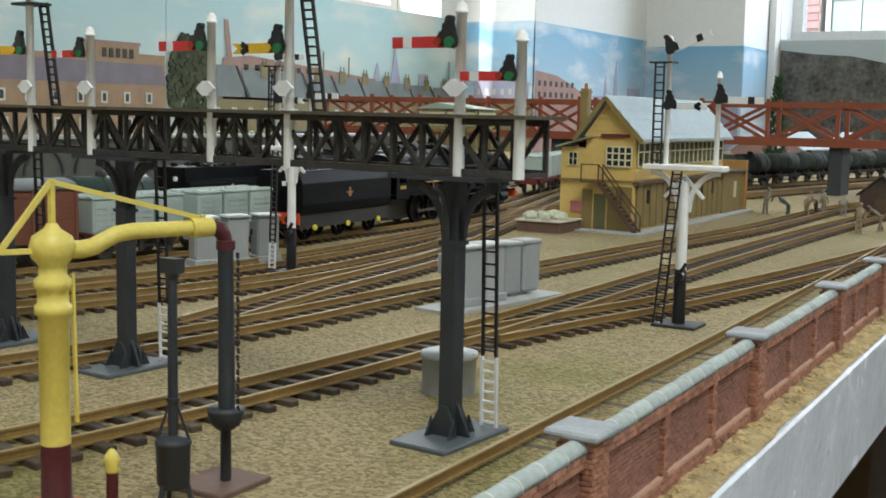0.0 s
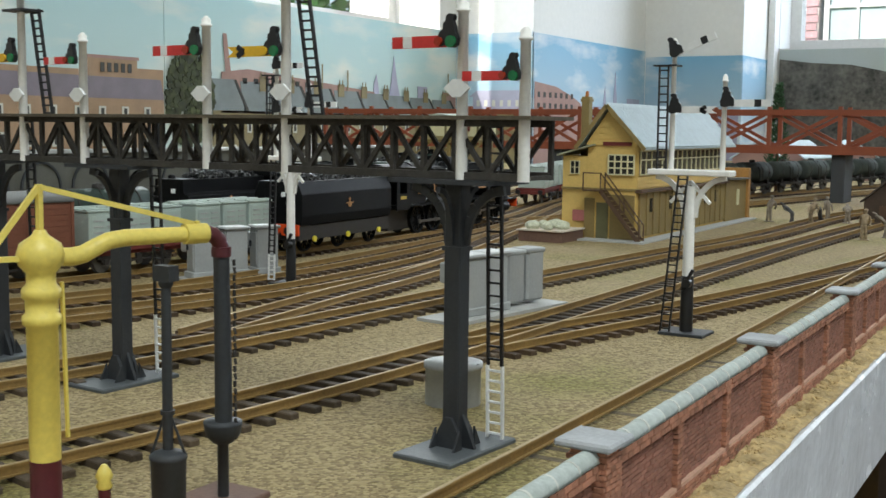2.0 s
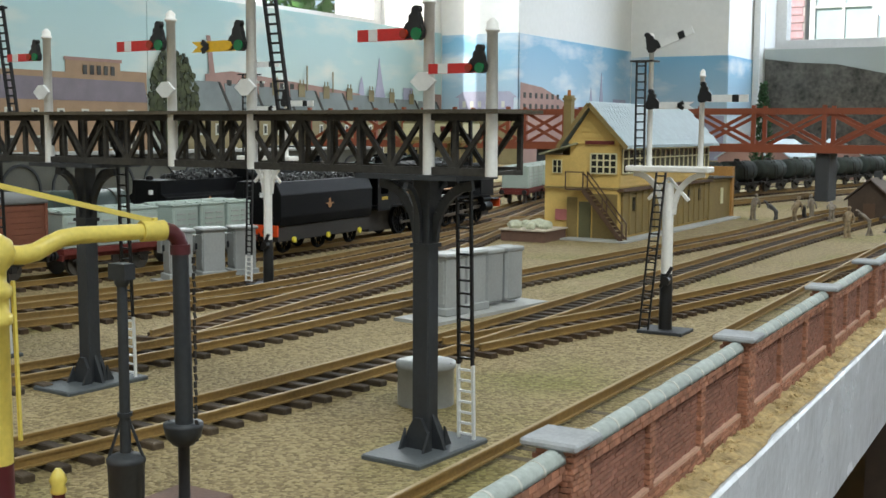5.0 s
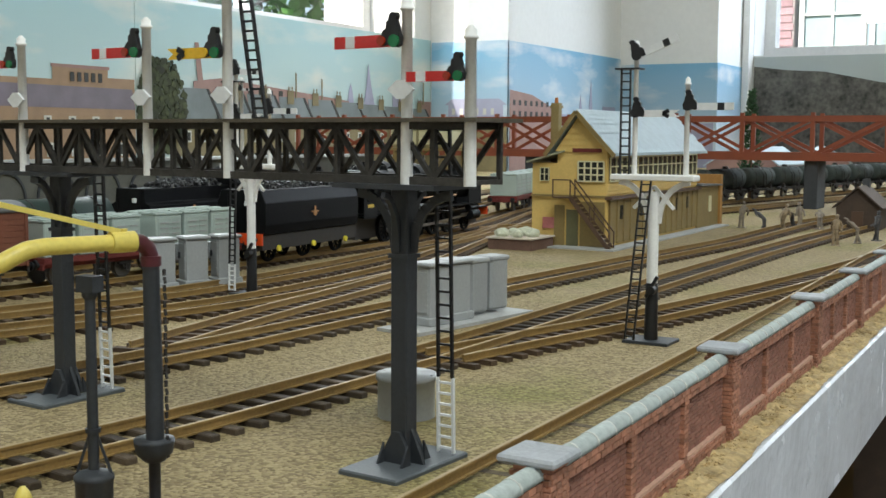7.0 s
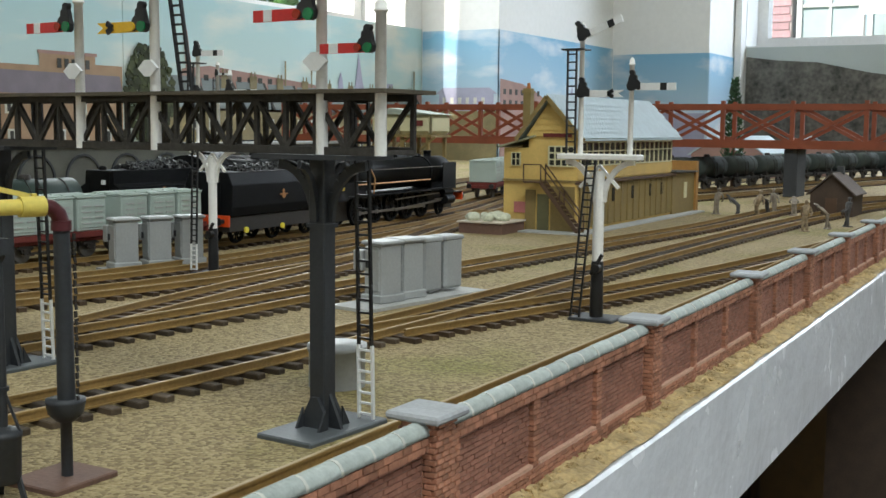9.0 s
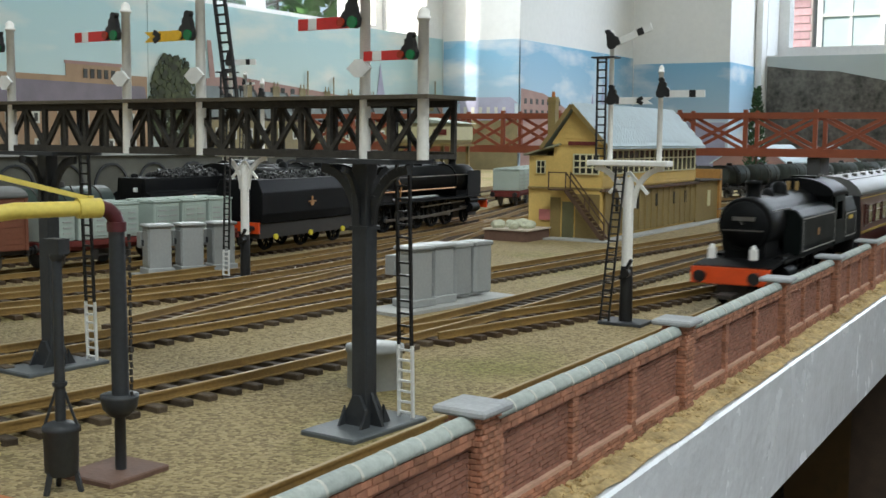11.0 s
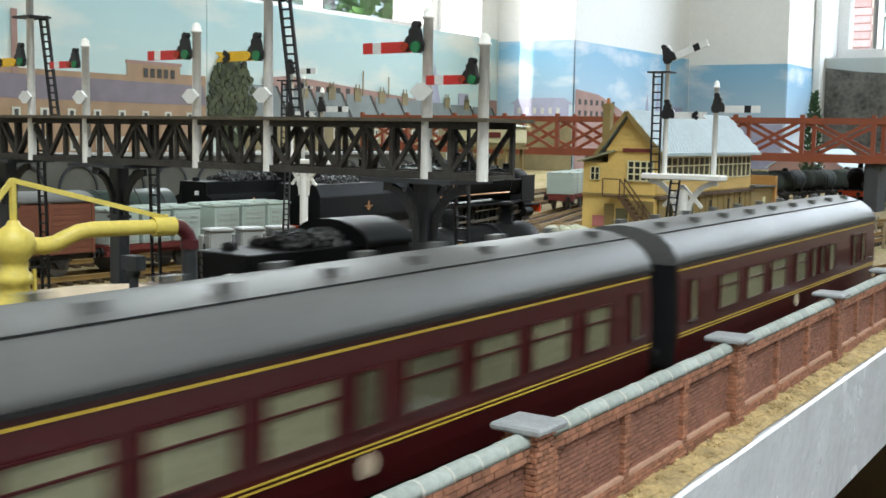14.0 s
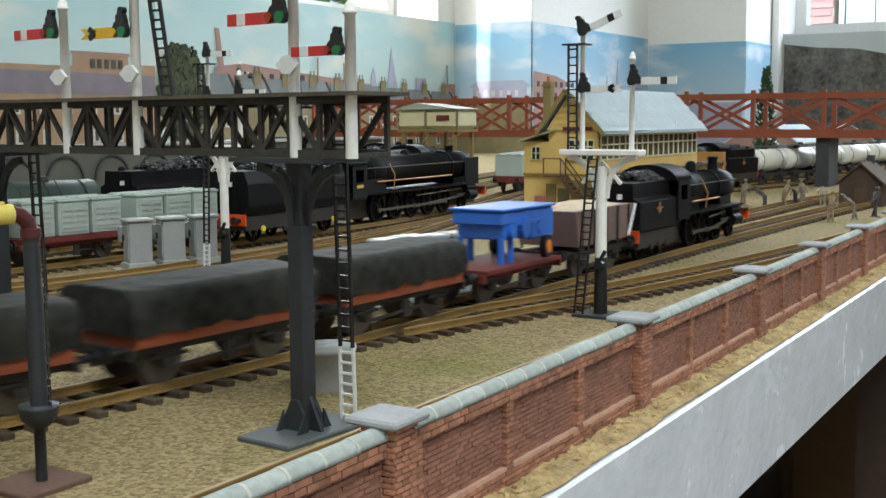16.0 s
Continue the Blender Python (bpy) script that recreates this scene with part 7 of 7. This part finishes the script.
def hut(m):
    h = thing("platelayers_hut", "dark brown timber hut with a gabled roof", "hut", m)
    part("wall", bx(B(), -0.018, 0.018, -0.024, 0.024, -0.0005, 0.020), HUTB, h)
    b = B()
    prism(b, [(-0.018, 0.020), (0.018, 0.020), (0, 0.036)], "y", -0.024, 0.024)
    part("gable", b, HUTB, h)
    for s in (-1, 1):
        b = B()
        prism(b, [(s * 0.021, 0.0182), (0, 0.0368), (0, 0.0380), (s * 0.021, 0.0194)], "y", -0.027, 0.027)
        part("roof", b, mat("brown_felt", (0.12, 0.09, 0.07), 0.85, 0, 0.3, 90, 0.3) if s < 0 else bpy.data.materials["brown_felt"], h)
    part("chimney", bx(B(), -0.003, 0.003, 0.012, 0.018, 0.03, 0.043), BRIDGEPIER, h)
    part("door", bx(B(), -0.005, 0.005, -0.0248, -0.0241, 0, 0.016), BOXT, h)
    return h


def far_shed(m):
    s = thing("goods_shed", "small goods shed with a pale slate roof beyond the bridge", "shed", m, "sheds beyond the bridge")
    part("wall", bx(B(), -0.035, 0.035, -0.05, 0.05, -0.0005, 0.040), P_PINK, s)
    for k in (-1, 1):
        b = B()
        prism(b, [(k * 0.040, 0.037), (0, 0.064), (0, 0.066), (k * 0.040, 0.039)], "y", -0.054, 0.054)
        part("roof", b, SLATE, s)
    part("gable", prism(B(), [(-0.035, 0.040), (0.035, 0.040), (0, 0.063)], "y", -0.05, 0.05), P_PINK, s)
    part("door", bx(B(), -0.012, 0.012, -0.0512, -0.0502, 0, 0.028), P_DARK, s)
    return s


def conifer(m):
    t = thing("conifer", "slim dark green model conifer", "tree", m)
    b = B()
    tube(b, [(0, 0, -0.0005), (0.0005, 0, 0.06), (0, 0, 0.13)], [0.0025, 0.0018, 0.0004], 8)
    part("trunk", b, BOXT, t)
    rnd = random.Random(5)
    b = B()
    for _ in range(700):
        z = rnd.uniform(0.015, 0.138)
        r = 0.015 * (1 - (z / 0.142) ** 1.6) * rnd.uniform(0.5, 1.1)
        a = rnd.uniform(0, 6.28)
        p = Vector((r * math.cos(a), r * math.sin(a), z))
        q = p + Vector((0.004 * math.cos(a), 0.004 * math.sin(a), rnd.uniform(0.0, 0.006)))
        bar(b, p, q, rnd.uniform(0.0012, 0.0028), 0.001)
    tagged(part("crown", b, mat("conifer_green", (0.03, 0.08, 0.03), 0.8, 0, 0.3, 90, 0, island=0.4), t), kind="stuff")
    return t


def cream_cabin():
    """Cream cabin on a trestle over the far sidings."""
    c = thing("trestle_cabin", "cream cabin with a shallow roof standing on a timber trestle", "cabin")
    x0, x1, y0, y1 = -0.684, -0.606, 1.105, 1.150
    part("body", bx(B(), x0, x1, y0, y1, 0.0660, 0.0880), CREAM, c, bevel=0.004)
    b = B()
    prism(b, [(x0 - 0.003, 0.0880), (x1 + 0.003, 0.0880), ((x0 + x1) / 2 - 0.012, 0.0950)], "y", y0 - 0.003, y1 + 0.003)
    part("roof", b, mat("pale_green_roof", (0.36, 0.40, 0.33), 0.7, 0, 0.15, 60, 0.1), c)
    part("sign", bx(B(), x1 - 0.026, x1 - 0.010, y0 - 0.0012, y0 - 0.0002, 0.0755, 0.0815), WAGRED, c, "small dark red sign with unreadable letters")
    b = B()
    for f in (0.0, 0.48, 1.0):
        x = x0 + (x1 - x0) * f
        bx(b, x - 0.0012, x + 0.0012, y0 - 0.0011, y0, 0.067, 0.087)
    part("corner_post", b, P_OLIVE, c)
    for x in (x0 + 0.006, (x0 + x1) / 2, x1 - 0.006):
        for y in (y0 + 0.004, y1 - 0.004):
            part("trestle_post", bar(B(), (x, y, 0), (x, y, 0.063), 0.0035), BOXB, c)
        part("brace", bar(B(), (x - 0.01, y0 + 0.004, 0.050), (x + 0.01, y0 + 0.004, 0.064), 0.002), BOXB, c)
    part("trestle_floor", bx(B(), x0, x1, y0, y1, 0.0630, 0.0660), BOXB, c)
    return c


def retaining_wall():
    w = thing("retaining_wall", "pale stone retaining wall with low arches behind the sidings", "wall", kind="structure")
    part("wall", bx(B(), -0.86, -0.84, 0.2, 1.30, -0.0005, 0.052), mat("sooty_stone", (0.11, 0.11, 0.095), 0.9, 0, 0.3, 40, 0.4), w)
    part("coping", bx(B(), -0.862, -0.836, 0.2, 1.30, 0.052, 0.055), CABINET, w)
    b = B()
    for k in range(18):
        yc = 0.25 + 0.058 * k
        pts = [(-0.839, yc + 0.022 * math.cos(math.pi * i / 10), 0.020 + 0.024 * math.sin(math.pi * i / 10)) for i in range(11)]
        for p, q in zip(pts, pts[1:]):
            bar(b, p, q, 0.0022, 0.0016, (1, 0, 0))
    part("arch_ring", b, STEEL, w)
    return w


def under_board():
    b = B()
    bx(b, LW + 0.01, -0.12, -1.0, 3.0, -0.028, -0.0205)
    tagged(part("board_underside", b, DARK), "dark underside of the layout board", "trim", kind="structure")
    for y in (0.2, 1.0, 1.8, 2.6):
        tagged(part("timber_post", bx(B(), -0.16, -0.11, y, y + 0.05, -0.9, -0.0285), HUTB), "dark timber post under the layout board", "post", "board legs")
    c = thing("cardboard_box", "brown cardboard box stored below the board", "box", pose(-0.10, 1.05, -0.62, 0, 0, 12))
    part("carton", bx(B(), -0.25, 0.25, -0.22, 0.25, -0.28, 0.22), mat("cardboard", (0.30, 0.17, 0.06), 0.85, 0, 0.15, 8, 0.1, 60), c, bevel=0.004)
    part("tape", bx(B(), -0.03, 0.03, -0.222, 0.252, 0.2205, 0.2215), LOAD, c)
    k = thing("storage_cupboard", "brown wooden cupboard standing under the far board", "cupboard", pose(0.28, 1.32, -0.9))
    wood = mat("brown_varnished_wood", (0.085, 0.047, 0.012), 0.5, 0, 0.35, 6, 0.15, 80)
    part("carcass", bx(B(), -0.55, 0.55, -0.14, 0.22, 0, 0.868), wood, k, bevel=0.004)
    for i in range(3):
        door = part("door", bx(B(), -0.535 + 0.36 * i, -0.185 + 0.36 * i, -0.158, -0.1405, 0.05, 0.84), wood, k, bevel=0.003)
        part("handle", bx(B(), -0.215 + 0.36 * i, -0.205 + 0.36 * i, -0.172, -0.1585, 0.50, 0.60), BRASS, door)
    d = thing("storage_crate", "black plastic storage crate below the board", "crate", pose(-0.02, 0.55, -0.55, 0, 0, 8))
    part("tub", bx(B(), -0.14, 0.14, -0.12, 0.14, -0.35, 0.20), BLACK, d, bevel=0.015)
    part("rim", bx(B(), -0.15, 0.15, -0.13, 0.15, 0.20, 0.22), BLACK, d, bevel=0.006)

# ---- placing ----
for trk, a, b_, near in ((T3, -1.1, 1.7, (0.15, 0.7)), (T5, -0.5, 0.88, None), (T6, -0.4, 2.4, None), (T7, -0.4, 2.2, None), (T8, -0.3, 2.2, None), (T9, -0.3, 2.0, None), (T10, 1.1, 2.9, None), (T11, 0.86, 2.8, None)):
    track(trk, a, b_, near)
track(T4, 0.32, 0.64, None, "crossover_track")
track(T2B, 0.36, 0.86, None, "crossover_track")
gantry()
bracket_signal(pose(-0.1435, 0.438, 0), "white bracket signal with two posts and black-striped white arms")
bracket_signal(pose(-0.358, 0.462, 0), "white bracket signal among the far tracks, arms level", 0)
water_crane()
signal_box()
garden()
bridge()
sand_strip()
for i, (k, x, y) in enumerate((("box", -0.2335, 0.4240), ("box", -0.2322, 0.4400), ("tall", -0.2310, 0.4548), ("tall", -0.2285, 0.4690))):
    cabinet(k, pose(x, y, 0.0014, 0, 0, -12))
for x, y in ((-0.404, 0.447), (-0.3975, 0.464), (-0.391, 0.481)):
    cabinet("box", pose(x, y, 0.0014, 0, 0, -25))
for x, y, l in ((-0.2300, 0.442, 0.080), (-0.3965, 0.465, 0.060)):
    part_b = bx(B(), -0.011, 0.011, -l / 2, l / 2, -0.0005, 0.0014)
    tagged(part("concrete_base", part_b, CONCRETE, at=pose(x, y, 0, 0, 0, -9 if x > -0.3 else -22)), "pale concrete slab under lineside cabinets", "slab")
bt = thing("water_tub", "grey round concrete tub standing on the ballast", "tub", pose(-0.1630, 0.2890, 0))
b = B()
lathe(b, (0, 0, 0), [(0.0081, -0.0005), (0.0081, 0.0104), (0.0086, 0.0106), (0.0086, 0.0122), (0.0076, 0.0122), (0.0076, 0.008)], 28)
part("shell", b, CABINET, bt)
small_signal(pose(-0.60, 0.75, 0), "slim white signal post behind the gantry", 0.125, (("back", 0.115),))

backscenes()
brick_house()
bush(pose(-3.0, 2.9, 0.1), "leafy green garden tree outside the hall")
bush(pose(-3.3, 4.2, 0.2, 0, 0, 70), "leafy green garden tree outside the hall")
bush(pose(-2.9, 5.0, 0.25, 0, 0, 150), "leafy green garden tree outside the hall")
bush(pose(-3.4, 5.9, 0.1, 0, 0, 230), "leafy green garden tree outside the hall")
hut(pose(-0.176, 1.085, 0))
cream_cabin()
for x, y, a in ((-0.47, 1.72, 15), (-0.45, 1.86, -10), (-0.40, 2.02, 20), (-0.50, 1.98, 5)):
    far_shed(pose(x, y, 0, 0, 0, a))
conifer(pose(-0.385, 1.50, 0))
retaining_wall()
under_board()
for i, (x, y, a) in enumerate(((-0.267, 1.025, 20), (-0.241, 1.001, 80), (-0.228, 1.012, -30), (-0.221, 1.045, 60), (-0.231, 1.060, 140), (-0.162, 0.893, 10), (-0.152, 0.925, 100), (-0.143, 0.955, -60), (-0.333, 1.150, 30), (-0.205, 1.05, 15))):
    figure(pose(x, y, 0.0003, 0, 0, a), i)

# standing stock
loco_tender(on_track(T7, 0.705), "heavy_freight_locomotive", "black heavy freight locomotive with a lined tender", F=0.156, boiler_r=0.0122, boiler_z=0.0350, wheels=(0.096, 0.071, 0.046, 0.021, -0.004), small=(0.128,), cab_y=-0.030, tender=(-0.056, -0.162), chim=0.122, inset=False, deflectors=True, cream=True)
for y in (0.5060, 0.4360):
    container_wagon(on_track(T7, y)).scale = (0.95, 0.84, 0.90)
    for d in (-0.0205, 0, 0.0205):
        container(on_track(T7, y + d, 0.0042 + 0.0140)).scale = (0.9, 0.83, 0.84)
box_van(on_track(T7, 0.3600)).scale = (0.95, 0.95, 0.95)
box_van(on_track(T7, 0.2790)).scale = (0.95, 0.95, 0.95)
loco_tender(on_track(T8, 0.655), "mixed_traffic_locomotive", "black mixed traffic locomotive with a coal-filled tender", boiler_r=0.0120)
loco_tender(on_track(T8, 0.872, back=True), "mixed_traffic_locomotive", "black mixed traffic locomotive standing in the siding", boiler_r=0.0116)
loco_tender(on_track(T9, 1.02), "green_locomotive", "dark green express locomotive beyond the sidings", tint=GREEN, boiler_r=0.0122, inset=False, F=0.11)
loco_tender(on_track(T9, 0.74), "mixed_traffic_locomotive", "black locomotive beyond the sidings", boiler_r=0.0116)
for y in (0.475, 0.390):
    tank_wagon(on_track(T8, y), GREEN, "dark green tank wagon in the siding")
_t10 = arc_rows(T10, 1.25, 1.6, 100)
for k in range(14):
    tank_wagon(on_arc(_t10, 0.05 + 0.083 * k), WAGGREY, "dull green tank wagon beyond the bridge")
for y in (1.08, 1.16, 1.24):
    box_van_ob = container_wagon(on_track(T7, y))
    for d in (-0.0245, 0, 0.0245):
        container(on_track(T7, y + d, 0.0042 + 0.0155))

# moving stock
W_A = [(0.1105, 0.0022, 0.0225, 0.0345), (0.094, 0.0075, 0.0235, 0.0335), (0.070, 0.0085, 0.0235, 0.0335), (0.046, 0.0085, 0.0235, 0.0335), (0.022, 0.0085, 0.0235, 0.0335), (0.004, 0.0030, 0.0235, 0.0335), (-0.016, 0.0085, 0.0235, 0.0335), (-0.040, 0.0085, 0.0235, 0.0335), (-0.064, 0.0085, 0.0235, 0.0335), (-0.088, 0.0060, 0.0235, 0.0335), (-0.1105, 0.0022, 0.0225, 0.0345)]
W_B = [(0.1105, 0.0022, 0.0225, 0.0345), (0.080, 0.0085, 0.0235, 0.0335), (0.054, 0.0085, 0.0235, 0.0335), (0.028, 0.0085, 0.0235, 0.0335), (0.0, 0.0070, 0.0235, 0.0335), (-0.018, 0.0028, 0.0235, 0.0335), (-0.030, 0.0028, 0.0235, 0.0335), (-0.044, 0.0038, 0.0235, 0.0335), (-0.082, 0.0026, 0.0225, 0.0345), (-0.098, 0.0026, 0.0225, 0.0345)]
train = [tank_loco(on_track(T1, 2.5, back=True))]
for k, w in enumerate((W_A, W_A, W_B)):
    train.append(coach("passenger_coach", "maroon railway coach with yellow lining and grey roof" if k < 2 else "maroon brake coach with yellow lining, last of the train", w, on_track(T1, 2.0, back=True)))
goods = [loco_tender(on_track(T2, 0.2), "small_goods_locomotive", "black goods locomotive with a coal-filled tender", F=0.086, boiler_r=0.0106, boiler_z=0.0330, wheels=(0.042, 0.020, -0.002), small=(0.069,), cab_y=-0.026, tender=(-0.044, -0.096), chim=0.060, plate=False)]
goods[0].scale = (0.97, 0.94, 0.95)
goods.append(open_wagon(on_track(T2, 0.1)))
goods.append(machine_wagon(on_track(T2, 0.0)))
goods[-1].scale = (1, 1.12, 1)
goods += [tarp_wagon(on_track(T2, -0.1 * k)) for k in range(1, 5)]
machine = blue_machine(on_track(T2, 0.0, 0.0178))
machine.scale = (1.05, 0.86, 1.10)
for v in goods[3:]:
    v.scale = (1, 1.14, 0.95)
milk = [loco_tender(on_track(T11, 1.5, back=True), "milk_train_locomotive", "black tender locomotive hauling white tank wagons", F=0.095, boiler_r=0.0114, chim=0.064)]
milk[0].scale = (0.95, 0.74, 0.95)
milk += [tank_wagon(on_track(T11, 1.6 + 0.05 * k, back=True), TANKW, "cream-white milk tank wagon behind the locomotive") for k in range(6)]
track(T1, -0.9, 2.2, (0.10, 0.75), sunk=True)
track(T2, -0.9, 1.8, (0.12, 0.85))
brick_wall()


def along(trk, start, speed, back, z=0.0042, held=7.0, step=0.5, early=1.0):
    """Rows for a vehicle that stands until held and then runs on a track; start: its middle at 12.5 s; early: its pace before 12 s, as a share of speed."""
    times = [0.0, held - 0.5] + [held + step * k for k in range(int((16 - held) / step) + 1)]
    if times[-1] < 16:
        times.append(16.0)
    return [(t, on_track(trk, start + speed * (max(t, 12) - 12.5 + early * min(max(t, held) - 12, 0)), z, back)) for t in times]


def motions():
    # the passenger train comes nearer along the wall
    front = 0.195
    walk(train[0], along(T1, front - 0.097, -0.278, True, early=1.14))
    for k in range(3):
        walk(train[1 + k], along(T1, front + 0.127 + 0.261 * k, -0.278, True, early=1.14))
    # the goods train draws away on the second line
    nose = 0.610 - 0.163 * 2.7
    walk(goods[0], along(T2, nose - 0.0830, 0.163, False, 0.0042, 10.8, 0.4))
    y = nose - 0.1755
    for k, (v, half) in enumerate(zip(goods[1:], (0.0395, 0.0405, 0.0425, 0.0425, 0.0425, 0.0425))):
        y -= half
        walk(v, along(T2, y, 0.163, False, 0.0042, 10.8, 0.4))
        if k == 1:
            walk(machine, along(T2, y + 0.010, 0.163, False, 0.0042 + 0.0136, 10.8, 0.4))
        y -= half
    # the milk train comes in on the far line
    table = arc_rows(T11, 0.88, 2.1, 160)
    for k, v in enumerate(milk):
        d0 = 0.520 + (0.0 if k == 0 else 0.140 + 0.080 * (k - 1))
        walk(v, [(t, on_arc(table, d0 - 0.157 * (max(t, 11.0) - 14.5), 0.0042, True)) for t in (0, 10.5, 11, 11.5, 12, 12.5, 13, 13.5, 14, 14.5, 15, 15.5, 16)])


motions()
